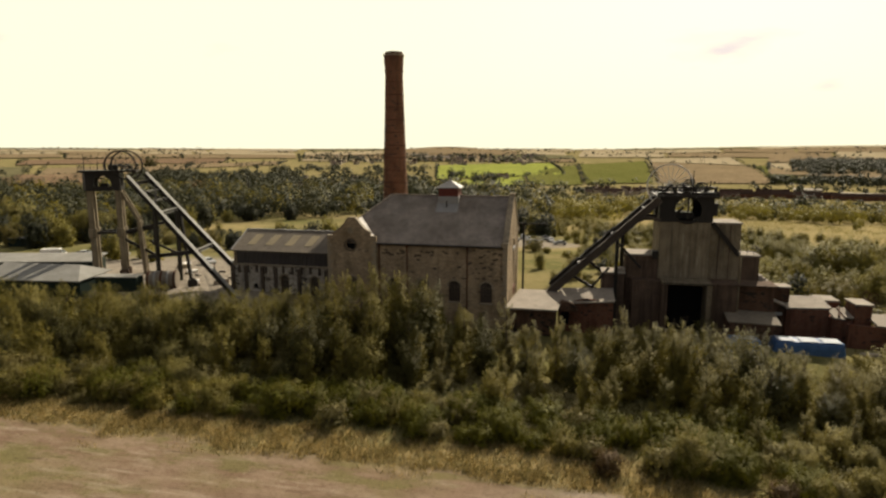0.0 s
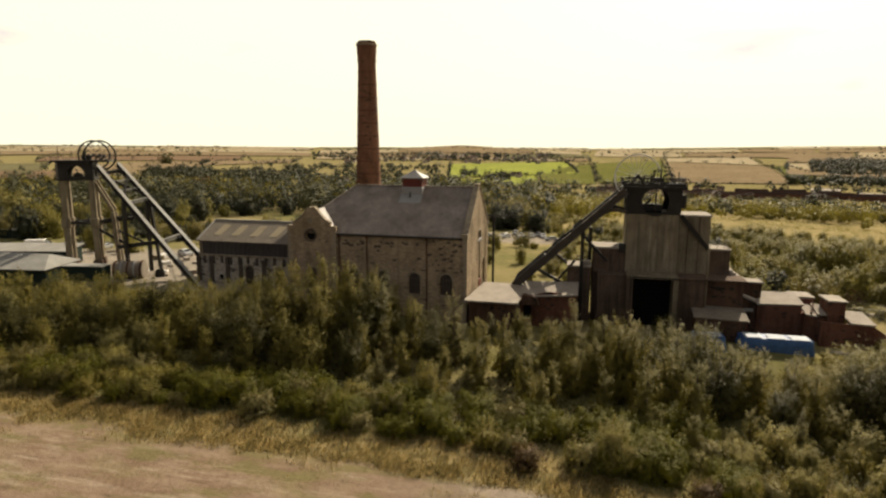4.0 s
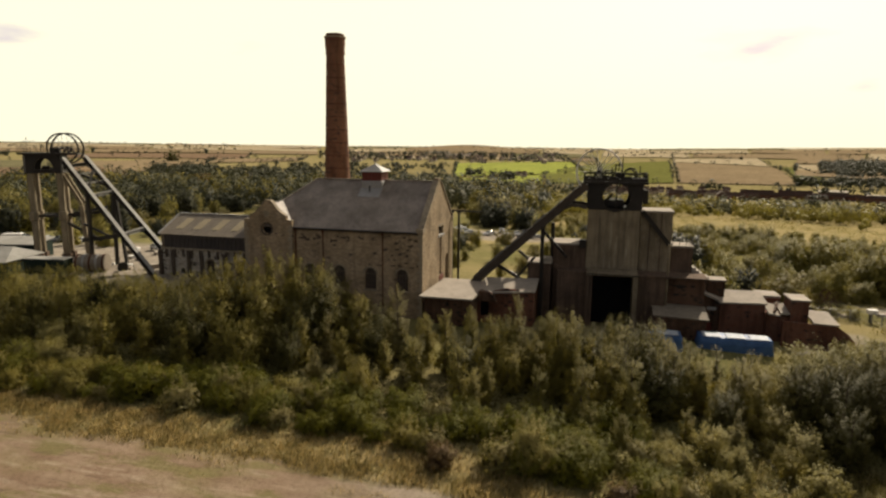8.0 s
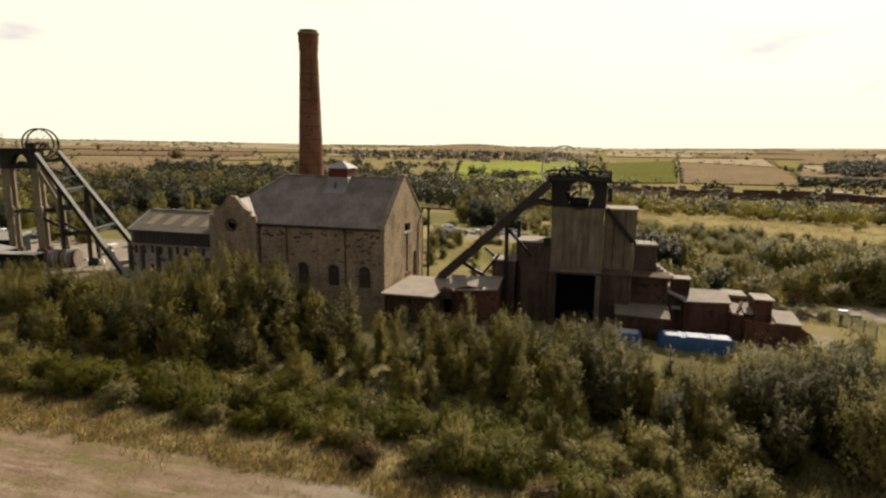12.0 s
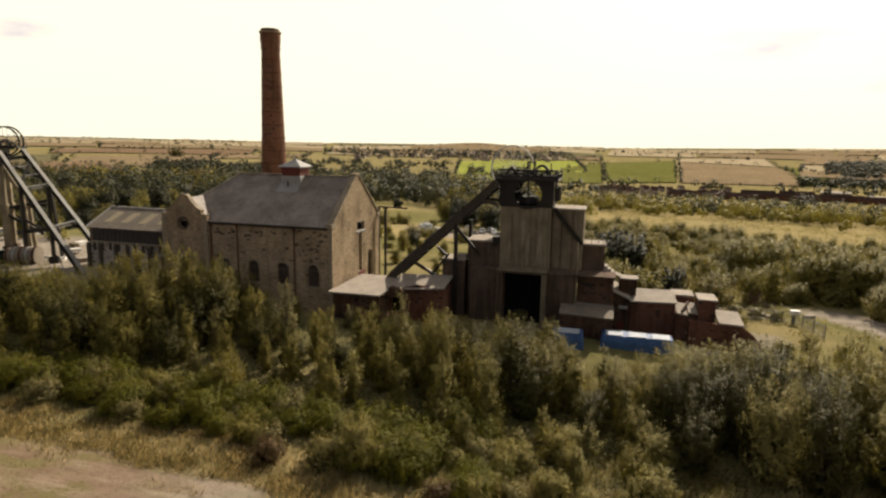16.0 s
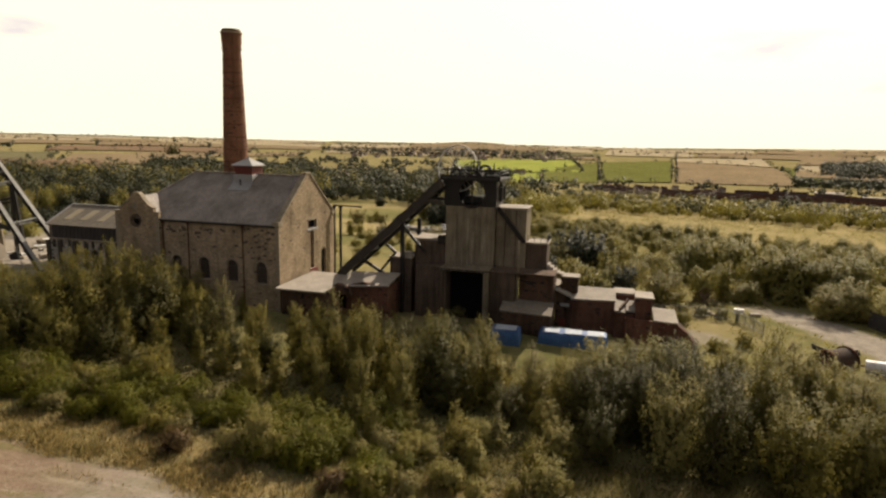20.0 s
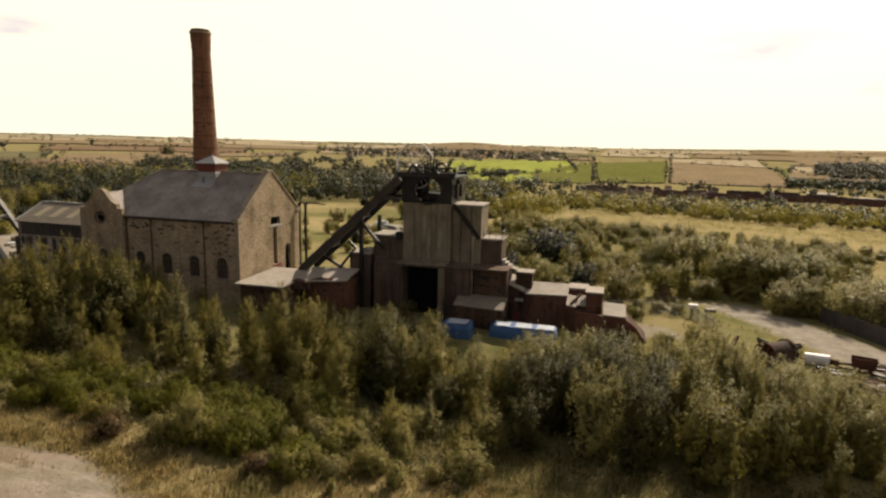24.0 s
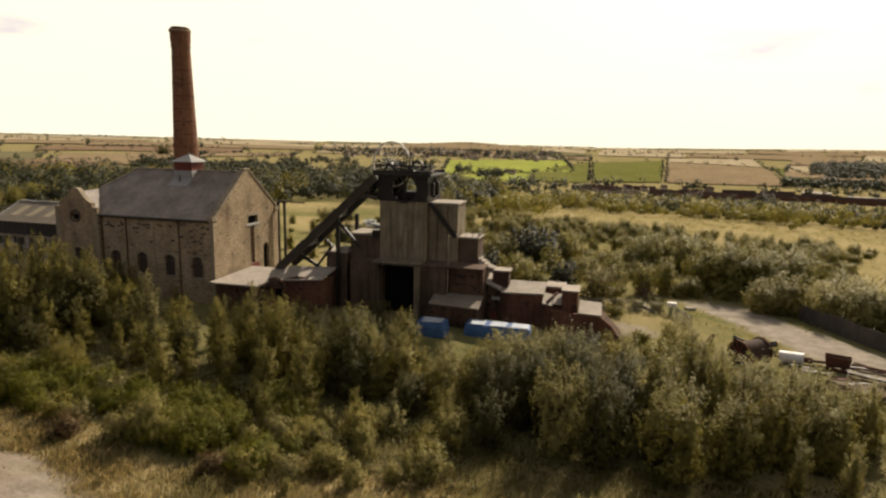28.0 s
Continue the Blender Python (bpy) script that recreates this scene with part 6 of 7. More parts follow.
blades("straw_grass", "tall straw-coloured grass beside the earth track", 51, scatter(61, 330000, -62, 40, 36, 53, straw_here), 0.36, STRAW)
blades("green_grass", "green grass and weeds under the trees", 52, scatter(62, 50000, -60, 80, 42, 60, lambda x, y: (1 - cover(x, y)[0]) * 0.8), 0.45, BLADES)
blades("rank_grass", "pale rank grass among the saplings", 54, scatter(64, 70000, 16, 84, 40, 60, lambda x, y: (1 - cover(x, y)[0]) * smooth01(-0.3, 0.2, noise.noise((x * 0.15, y * 0.15, 31)))), 0.7, PALE_BLADES)
blades("track_grass", "short tufts of grass on the earth track", 53, scatter(63, 14000, -62, 12, 30, 46, lambda x, y: 0.9 * smooth01(0.8, 0.5, cover(x, y)[0])), 0.14, BLADES)
rng = np.random.default_rng(70)
low_c = np.array([(x, y, land(x, y) + 0.25) for x, y in zip(rng.uniform(-105, 90, 2600), rng.uniform(51.5, 82, 2600)) if not (y > 79 and x > -58)])
v, f, nv = sprays(rng, low_c, np.tile((0.8, 0.8, 0.28), (len(low_c), 1)), 42000, 0.26, face=0.0)
# denser dark leaves in the gaps stand in for shade between the trees
shade_c = np.array([(x, y, land(x, y) + 0.3) for x, y in zip(rng.uniform(-75, 34, 2000), rng.uniform(51.0, 62, 2000))])
v3, f3, n3 = sprays(rng, shade_c, np.tile((0.7, 0.7, 0.34), (len(shade_c), 1)), 40000, 0.24, face=0.0)
v, f, nv = np.concatenate([v, v3]), np.concatenate([f, f3 + len(v)]), np.concatenate([nv, n3])
tagged(quick("undergrowth", v, f, LEAF_DARK, None, nv), "brambles and nettles coloured dark for the shade under the trees", "undergrowth", kind="stuff")


def woods(name, label, seed, spots, high, leaf, each, material=None):
    """Far trees: an uneven dome of leaf sprays for each, full to the ground."""
    rng = np.random.default_rng(seed)
    vs, ns = [], []
    for x, y in spots:
        h = high * rng.choice((0.5, 0.75, 1.0, 1.0, 1.3, 1.65)) * rng.uniform(0.85, 1.15)
        w = h * rng.uniform(0.36, 0.58)
        d = rng.normal(0, 1, (each, 3))
        d[:, 2] = np.abs(d[:, 2]) - 0.25
        d /= np.linalg.norm(d, axis=1, keepdims=True)
        bumps = rng.normal(0, 1, (5, 3))
        swell = 0.80 + 0.10 * np.cos(d @ bumps.T * 2.6).sum(1, keepdims=True) * rng.uniform(0.5, 1.1)
        p = d * swell * rng.uniform(0.82, 1.04, (each, 1)) * (w, w, h * 0.62) + (x, y, land(x, y) + h * 0.36)
        face = d + rng.normal(0, 0.45, (each, 3))
        t = np.cross(face, rng.normal(0, 1, (each, 3)))
        t /= np.linalg.norm(t, axis=1, keepdims=True) + 1e-6
        s = np.cross(face, t)
        s /= np.linalg.norm(s, axis=1, keepdims=True) + 1e-6
        size = leaf * rng.uniform(0.6, 1.4, (each, 1))
        vs.append(np.stack([p + t * size * 0.6, p - t * size * 0.35 + s * size * 0.5, p - t * size * 0.35 - s * size * 0.5], 1).reshape(-1, 3))
        soft = d + (0, 0, 0.3) + rng.normal(0, 0.18, (each, 3))
        ns.append(np.repeat(soft / np.linalg.norm(soft, axis=1, keepdims=True), 3, 0))
    v = np.concatenate(vs)
    return tagged(quick(name, v, np.arange(len(v)).reshape(-1, 3), material or LEAF_FAR, None, np.concatenate(ns)), label, "woodland", kind="stuff")


def polar(az, r):
    a = radians(az)
    return 15 + r * math.sin(a), 8 + r * math.cos(a)


wrng = random.Random(8)
woods("treeline_tree", "large dark round tree in the line beyond the meadow", 78, [polar(17.7, 402), polar(18.3, 406), polar(17.2, 408)], 11.0, 0.8, 420)
woods("copper_tree", "dark purple-brown round tree in the valley", 76, [polar(-36.6, 560), polar(-36.0, 565)], 15.0, 0.9, 380, LEAF_BROWN)
mrng = np.random.default_rng(77)
tuft_c, tuft_s = [], []
while len(tuft_c) < 6400:
    x, y = polar(mrng.uniform(-4, 32), math.sqrt(mrng.uniform(80 ** 2, 350 ** 2)))
    if cover(x, y)[2] < 0.2 and noise.noise((x * 0.05, y * 0.05, 21)) > -0.25 and (y > 99 or x > 38.5) and math.hypot(x - 47, y - 97) > 4:
        w = 0.5 + 0.7 * mrng.random()
        tuft_c.append((x, y, land(x, y) + 0.3 * w)), tuft_s.append((w, w, 0.3 * w))
v, f, nv = sprays(mrng, np.array(tuft_c), np.array(tuft_s), 74000, 0.36, face=0.0)
tagged(quick("meadow_scrub", v, f, LEAF_LIGHT, None, nv), "low yellow-green scrub and rank grass in the meadow", "undergrowth", kind="stuff")
woods("meadow_woods", "green trees and scrub beyond the rough meadow", 80, [p for p in thick_spots if p[0] > -10], 6.0, 0.8, 130, LEAF_SUNNY)
for seed, share, leaves, label in ((79, 0, None, "dark broadleaf trees beyond the yard"), (86, 1, LEAF_OLIVE, "olive broadleaf trees beyond the yard"), (87, 2, LEAF_BIRCH, "light green trees beyond the yard")):
    woods("valley_woods", label, seed, [p for k, p in enumerate(thick_spots) if p[0] <= -10 and (0, 1, 0, 1, 0, 2, 1, 0)[k % 8] == share], 9.0, 0.85, 170, leaves)
spots, low_spots = [], []
for k in range(5200):
    az, r = wrng.uniform(-56, 29), 360 * math.exp(wrng.uniform(0, 1.05))
    x, y = polar(az, r)
    lump = noise.noise((x * 0.006, y * 0.006, 3)) + 0.5 * noise.noise((x * 0.02, y * 0.02, 6))
    edge = 0.02
    if az < -9:
        edge = -0.28 if r < 620 else 0.25
    elif az > -3:
        edge = 0.12 if r < 430 else 0.38
    elif r > 560:
        edge = 0.22
    if az > -2 and r > 300:
        if lump > -0.08 and r < 840:
            low_spots.append((x, y))
    elif lump > edge:
        spots.append((x, y))
for seed, share, leaves, label in ((81, 0, None, "dark broadleaf woods and hedgerow trees in the valley"), (88, 1, LEAF_OLIVE, "olive woods in the valley"), (89, 2, LEAF_BIRCH, "light green trees in the valley woods")):
    woods("middle_woods", label, seed, [p for k, p in enumerate(spots) if (0, 1, 0, 1, 0, 2, 1, 0)[k % 8] == share], 11.0, 1.4, 80, leaves)

woods("valley_scrub", "light green scrub trees beyond the straw meadow", 90, low_spots[::2], 5.4, 1.0, 80, LEAF_BIRCH)
woods("valley_scrub", "dull olive scrub trees beyond the straw meadow", 91, low_spots[1::2], 6.2, 1.0, 80, LEAF_OLIVE)

# ---- fields, hedges and houses in the distance ----
def field_mat(name, base, second, rows=0.0):
    m, n, l, b = nodes_of(name, 0.95)
    co = n.new("ShaderNodeTexCoord").outputs["Object"]
    col = mixed(n, l, "MIX", base, second, stepped(n, l, noise_of(n, l, co, 0.012, 5), 0.35, 0.65))
    line = noise_of(n, l, stretched(n, l, co, (0.25, 0.02, 1)), 1.0, 3)
    col = mixed(n, l, "MULTIPLY", col, (0.8, 0.8, 0.76), stepped(n, l, line, 0.45, 0.6))
    l.new(col, b.inputs["Base Color"])
    b.inputs["Specular IOR Level"].default_value = 0.0
    return m


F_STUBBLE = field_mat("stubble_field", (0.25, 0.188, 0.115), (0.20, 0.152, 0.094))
# straw paled and greyed: the haze of distance is put into its colour
F_HAZED_STRAW = field_mat("pale_straw_field", (0.38, 0.315, 0.21), (0.31, 0.255, 0.165))
F_GREEN = field_mat("green_pasture", (0.118, 0.122, 0.036), (0.145, 0.142, 0.046))
# grass brightened: a patch of sun through cloud is put into its colour
F_SUNLIT = field_mat("bright_mown_grass", (0.29, 0.31, 0.075), (0.22, 0.245, 0.06))
F_BROWN = field_mat("brown_ploughed_field", (0.205, 0.14, 0.09), (0.165, 0.115, 0.075))
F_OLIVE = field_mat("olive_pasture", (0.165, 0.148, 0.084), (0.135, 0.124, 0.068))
hedge_spots = []


def field(label, corners, material, lift=1.2, hedge=True, trees=0.25):
    """A field over four corners given by bearing and distance, laid over the land, with hedge trees round it."""
    me = bpy.data.meshes.new("field")
    n = 12
    vs = []
    for j in range(n + 1):
        for i in range(n + 1):
            u, w = i / n, j / n
            az = (corners[0][0] * (1 - u) + corners[1][0] * u) * (1 - w) + (corners[3][0] * (1 - u) + corners[2][0] * u) * w
            r = (corners[0][1] * (1 - u) + corners[1][1] * u) * (1 - w) + (corners[3][1] * (1 - u) + corners[2][1] * u) * w
            x, y = polar(az, r)
            vs.append((x, y, land(x, y) + lift + r * 0.0006))
    me.from_pydata(vs, [], [(j * (n + 1) + i, j * (n + 1) + i + 1, (j + 1) * (n + 1) + i + 1, (j + 1) * (n + 1) + i) for j in range(n) for i in range(n)])
    me.materials.append(material)
    tagged(new("field", me), label, "field", kind="structure")
    if hedge:
        ring_pts = corners + [corners[0]]
        for (a0, r0), (a1, r1) in zip(ring_pts, ring_pts[1:]):
            span = math.dist(polar(a0, r0), polar(a1, r1))
            for k in range(int(span / 7)):
                u = (k + wrng.random()) / (span / 7)
                hedge_spots.append((*polar(a0 + (a1 - a0) * u, r0 + (r1 - r0) * u), 2.2 if wrng.random() > trees * 0.4 else 8))


field("dull green pasture on the far slope", [(0.6, 1210), (6.5, 1260), (6.0, 2160), (0.0, 1850)], F_GREEN)
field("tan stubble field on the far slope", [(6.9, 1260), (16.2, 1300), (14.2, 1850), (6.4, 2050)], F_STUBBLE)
field("pale stubble strip above the slope", [(6.5, 2080), (14.0, 1900), (13.0, 2500), (6.2, 2350)], F_HAZED_STRAW)
field("green strip beside the stubble", [(16.5, 1310), (18.5, 1330), (15.8, 1880), (14.6, 1850)], F_GREEN, trees=0.6)
field("playing field coloured bright for a patch of sun", [(-14.8, 930), (-4.9, 1040), (-5.2, 1330), (-14.9, 1190)], F_SUNLIT)
field("field between trees coloured bright for a patch of sun", [(-13.5, 1260), (-1.2, 1400), (-2.6, 1850), (-13.2, 1700)], F_SUNLIT, trees=0.9)
field("green pasture below the slope", [(-4.6, 1060), (0.3, 1190), (-0.2, 1800), (-4.9, 1350)], F_GREEN)
field("brown ploughed field", [(-57, 860), (-41.5, 930), (-43.5, 1270), (-58, 1270)], F_BROWN)
field("tan stubble field below a clump of trees", [(-41.3, 1310), (-36.0, 1400), (-35.5, 1640), (-41.5, 1560)], F_STUBBLE)
field("tan stubble field", [(-47, 1200), (-39.5, 1130), (-36.5, 1560), (-46, 1450)], F_STUBBLE)
field("olive pasture", [(-57, 1180), (-48, 1210), (-47, 1500), (-57, 1500)], F_OLIVE)
field("broad brown stubble field", [(-48, 1600), (-33, 1700), (-32, 2200), (-47, 2100)], F_BROWN)
field("pale stubble field", [(-36, 1480), (-28, 1700), (-27, 2050), (-35, 1660)], F_STUBBLE, trees=0.7)
mats = (F_STUBBLE, F_OLIVE, F_STUBBLE, F_OLIVE, F_HAZED_STRAW, F_BROWN, F_STUBBLE)
frng = random.Random(17)
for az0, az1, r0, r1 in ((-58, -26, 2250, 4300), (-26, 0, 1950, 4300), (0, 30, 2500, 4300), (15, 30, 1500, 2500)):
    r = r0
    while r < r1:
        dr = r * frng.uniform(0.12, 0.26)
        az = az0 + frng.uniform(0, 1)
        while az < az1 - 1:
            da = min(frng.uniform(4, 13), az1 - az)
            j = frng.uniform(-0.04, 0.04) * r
            # beyond 2400 m mostly the hazed straw, so the plain pales with distance
            material = frng.choice(mats if r < 2400 else (F_HAZED_STRAW, F_STUBBLE, F_HAZED_STRAW, F_OLIVE, F_HAZED_STRAW))
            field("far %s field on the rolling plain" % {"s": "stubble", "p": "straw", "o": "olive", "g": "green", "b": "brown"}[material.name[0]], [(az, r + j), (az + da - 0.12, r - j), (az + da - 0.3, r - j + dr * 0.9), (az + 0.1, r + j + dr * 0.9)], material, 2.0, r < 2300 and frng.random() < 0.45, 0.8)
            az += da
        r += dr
hs = [(x, y) for x, y, h in hedge_spots if h < 5]
ht = [(x, y) for x, y, h in hedge_spots if h >= 5]
woods("hedges", "dark hedgerows round the distant fields", 82, hs, 2.6, 1.5, 9, LEAF_OLIVE)
woods("hedge_trees", "single dark trees in the distant hedgerows", 83, ht, 10.0, 2.2, 30)
far_spots = []
for az0, az1, r0, r1, k in ((-41, -24, 780, 1350, 1000), (-30, -14, 900, 1600, 600), (17.5, 27, 1750, 2150, 620), (16, 26, 1290, 1420, 260), (17.6, 19.5, 1560, 2150, 150), (18.8, 26, 1540, 2330, 650), (-15, 1, 880, 960, 110), (0, 24, 1100, 1180, 90), (6, 12, 2350, 2450, 90), (-26, -3, 1900, 2600, 800),
                            (-58, -50, 1750, 2300, 200), (-56, 28, 2600, 4300, 1600), (-10, -6.5, 1190, 1260, 60), (-12.5, -9, 1290, 1380, 60), (-24, -15, 760, 900, 130)):
    for i in range(k):
        a, r = wrng.uniform(az0, az1), wrng.uniform(r0, r1)
        if a > 17 or noise.noise((a * 0.5, r * 0.004, 2)) > -0.15 if r < 2600 else noise.noise((a * 0.12, r * 0.006, 5)) > 0.12:
            far_spots.append(polar(a, r))
woods("far_woods", "dark woods on the distant slopes", 84, far_spots, 12, 2.5, 46)
woods("field_tree", "single dark clump of trees on a tan field", 85, [polar(-38.9 + 0.12 * k, 1500 + 8 * (k % 3)) for k in range(6)], 26, 2.8, 110, LEAF_DARK)


def house_kind(long, deep, wall_h, roof_h):
    """A gabled house at the origin: four walls in one shell, pitched roof, chimney, windows."""
    t = thing("house", "small gabled house with a dark tiled roof", "house", group="houses of the village")
    bm = box(bmesh.new(), -long / 2, long / 2, -deep / 2, deep / 2, -2, wall_h)
    part("wall", bm, RENDERED, t)
    roof = bmesh.new()
    for s in (-1, 1):
        slab(roof, [(-long / 2 - 0.3, s * (deep / 2 + 0.4), wall_h - 0.1), (long / 2 + 0.3, s * (deep / 2 + 0.4), wall_h - 0.1), (long / 2 + 0.3, 0, wall_h + roof_h), (-long / 2 - 0.3, 0, wall_h + roof_h)], 0.25)
    roof_ob = part("roof", roof, ROOFTILE, t)
    for s in (-1, 1):
        gab = bmesh.new()
        vs = [gab.verts.new((s * long / 2, y, z)) for y, z in ((-deep / 2, wall_h), (deep / 2, wall_h), (0, wall_h + roof_h - 0.2))]
        gab.faces.new(vs)
        part("gable", gab, RENDERED, t)
    for x in ([-long / 2 + 0.6] if long < 20 else [(-0.5 + (k + 0.5) / 4) * long for k in range(4)]):
        part("chimney", box(bmesh.new(), x - 0.4, x + 0.4, -0.4, 0.4, wall_h + roof_h - 0.8, wall_h + roof_h + 1.0), BRICK, roof_ob)
    for k in range(max(2, round(long / 4))):
        x = -long / 2 + (k + 0.5) * long / max(2, round(long / 4))
        part("window", box(bmesh.new(), x - 0.6, x + 0.6, -deep / 2 - 0.05, -deep / 2 + 0.05, 1.0, 2.2), GLASS, t)
    return t


cottage, terrace = house_kind(9, 8, 5.2, 3.4), house_kind(44, 9, 5.4, 4.0)
for o in terrace.children:
    if o.name.startswith(("wall", "gable")):
        o.data.materials[0] = BRICK
terrace["label"] = "long brick terrace under a dark tiled roof"
hrng = random.Random(12)


def put_house(ob, az, r, turn, scale=1.0):
    x, y = polar(az, r)
    copy_thing(ob, pose(x, y, land(x, y) + 0.4, 0, 0, turn) @ Matrix.Diagonal((scale, scale, scale, 1)))


for az, r, turn in ((7.6, 890, -8), (10.4, 905, 80), (11.9, 880, -6), (14.6, 930, -10), (17.0, 950, -8), (19.2, 970, -14), (21.5, 960, -8), (24, 980, -6), (13.2, 985, -4), (16.0, 1010, -8)):
    put_house(terrace, az, r, turn)
for k in range(46):
    put_house(cottage, hrng.uniform(0.5, 11), hrng.uniform(860, 1060), hrng.choice((0, 90, 20, -30)) + hrng.uniform(-8, 8))
for k in range(40):
    put_house(cottage, hrng.uniform(-30, -17), hrng.uniform(700, 1300), hrng.uniform(0, 180))
for k in range(80):
    put_house(cottage, hrng.uniform(-24, -4), hrng.uniform(1700, 2500), hrng.uniform(0, 180), 1.3)
for k in range(8):
    put_house(cottage, hrng.uniform(-8.5, -6), hrng.uniform(1230, 1330), hrng.uniform(0, 180), 1.1)
for ob in (cottage, terrace):
    for o in (ob, *ob.children_recursive):
        bpy.data.objects.remove(o)
for az, r, long, deep in ((-13.2, 2350, 120, 40), (22.5, 1030, 60, 22), (-14.8, 2600, 90, 40), (18.6, 1120, 40, 18), (-28.0, 3500, 260, 60), (-45, 3600, 320, 70)):
    x, y = polar(az, r)
    w = thing("warehouse", "pale low warehouse in the valley", "warehouse", (x, y, land(x, y)), -az)
    part("wall", box(bmesh.new(), -long / 2, long / 2, -deep / 2, deep / 2, -3, 5), SHEETING, w)
    part("roof", slab(bmesh.new(), [(-long / 2, -deep / 2, 5), (long / 2, -deep / 2, 5), (long / 2, deep / 2, 7), (-long / 2, deep / 2, 7)], 0.4), FLATROOF, w)
mast = thing("lighting_mast", "slim pale lighting mast among far trees", "mast", (*polar(-32.5, 420), land(*polar(-32.5, 420))))
part("pole", tube(bmesh.new(), (0, 0, -1), (0, 0, 17), 0.3, 0.15, 8), PALE_STEEL, mast)
part("pole", tube(bmesh.new(), (1.6, 0, -1), (1.6, 0, 16), 0.3, 0.15, 8), PALE_STEEL, mast)


# ---- cars ----
def car_kind():
    t = thing("car", "parked car in dull paint on gravel", "car", group="parked cars")
    prof = [(-2.1, 0.35), (-2.15, 0.75), (-1.95, 0.95), (-1.2, 1.0), (-0.5, 1.42), (0.9, 1.45), (1.6, 1.02), (2.1, 0.92), (2.15, 0.4)]
    bm = bmesh.new()
    sides = [[bm.verts.new((x, s * (0.84 if z < 1.1 else 0.66), z)) for x, z in prof] for s in (-1, 1)]
    for k in range(len(prof)):
        j = (k + 1) % len(prof)
        bm.faces.new((sides[0][k], sides[0][j], sides[1][j], sides[1][k]))
    bm.faces.new(sides[0]), bm.faces.new(sides[1])
    bmesh.ops.bevel(bm, geom=list(bm.edges), offset=0.06, segments=1, affect="EDGES")
    body = part("body", bm, CARBODY, t)
    part("windscreen", slab(bmesh.new(), [(-1.12, -0.6, 1.08), (-1.12, 0.6, 1.08), (-0.58, 0.55, 1.42), (-0.58, -0.55, 1.42)], 0.03), GLASS, body)
    part("rear_window", slab(bmesh.new(), [(1.52, -0.6, 1.1), (1.52, 0.6, 1.1), (0.98, 0.55, 1.44), (0.98, -0.55, 1.44)], 0.03), GLASS, body)
    for s in (-1, 1):
        part("side_window", prism(bmesh.new(), [(-0.95, 1.05), (1.35, 1.05), (0.85, 1.37), (-0.45, 1.37)], [], (0, s * 0.80, 0), X, Z, 0.03), GLASS, body)
        for x in (-1.35, 1.35):
            wheel = part("wheel", tube(bmesh.new(), (x, s * 0.68, 0.32), (x, s * 0.87, 0.32), 0.32, n=14), TYRE, t)
            part("rim", tube(bmesh.new(), (x, s * 0.86, 0.32), (x, s * 0.885, 0.32), 0.19, n=10), PALE_STEEL, wheel)
    return t


car = car_kind()
for x, y, turn in ((-129, 127, 60), (-118, 124, 15), (-113, 123.5, 95), (-136, 119, 10), (-141, 121, 5), (-104.5, 121.5, 100), (-146, 118, 8), (-133, 113, 80), (-28, 192, 20), (-26.5, 188, 25), (-22.4, 180.6, 22), (-13, 190, 110), (-9.5, 191.5, 105), (-6, 193, 100), (-17, 184.5, 60), (-3, 186, 15), (-11, 182, 12), (-26, 187, 25), (-24, 183, 20), (-15, 196, 100), (-8, 197, 95), (-20, 178, 15), (-76, 113, 150)):
    copy_thing(car, pose(x, y, land(x, y) + 0.02, 0, 0, turn))
for o in (car, *car.children_recursive):
    bpy.data.objects.remove(o)
van = thing("white_van", "white panel van parked on gravel", "van", (-122, 119.5, land(-122, 119.5)), 30)
part("body", box(bmesh.new(), -2.6, 1.6, -1.0, 1.0, 0.4, 2.5, 0.12), WHITE, van)
part("cab", box(bmesh.new(), 1.62, 2.7, -0.95, 0.95, 0.4, 1.5, 0.15), WHITE, van)
part("windscreen", slab(bmesh.new(), [(2.4, -0.85, 1.5), (2.4, 0.85, 1.5), (1.65, 0.85, 2.3), (1.65, -0.85, 2.3)], 0.04), GLASS, van)
for x in (-1.7, 1.8):
    for s in (-1, 1):
        part("wheel", tube(bmesh.new(), (x, s * 0.8, 0.36), (x, s * 1.02, 0.36), 0.36, n=14), TYRE, van)

# ---- the yard round the far headframe ----
shed = thing("wide_shed", "wide low shed with a grey-green sheeted roof", "shed", (0, 0, 0))
part("wall", box(bmesh.new(), -99, -79.2, 82.0, 88.6, -2, 2.1), GREEN_PAINT, shed)
part("front_slope", slab(bmesh.new(), [(-99.5, 81.5, 1.9), (-78.9, 81.5, 2.5), (-83.5, 87.0, 4.1), (-99.5, 87.0, 3.9)], 0.15), GREY_GREEN, shed)
part("end_slope", slab(bmesh.new(), [(-78.9, 81.5, 2.5), (-78.9, 89.0, 3.0), (-83.5, 87.0, 4.1)], 0.15), GREY_GREEN, shed)
part("rear_slope", slab(bmesh.new(), [(-99.5, 90.5, 2.6), (-78.9, 89.0, 3.0), (-83.5, 87.0, 4.1), (-99.5, 87.0, 3.9)], 0.15), GREY_GREEN, shed)
low = thing("long_shed", "long grey flat shed behind the wide shed", "shed", (-104, 98, 0.4), 14)
part("wall", box(bmesh.new(), -14, 12, -2.5, 2.5, -1, 1.9), GREEN_PAINT, low)
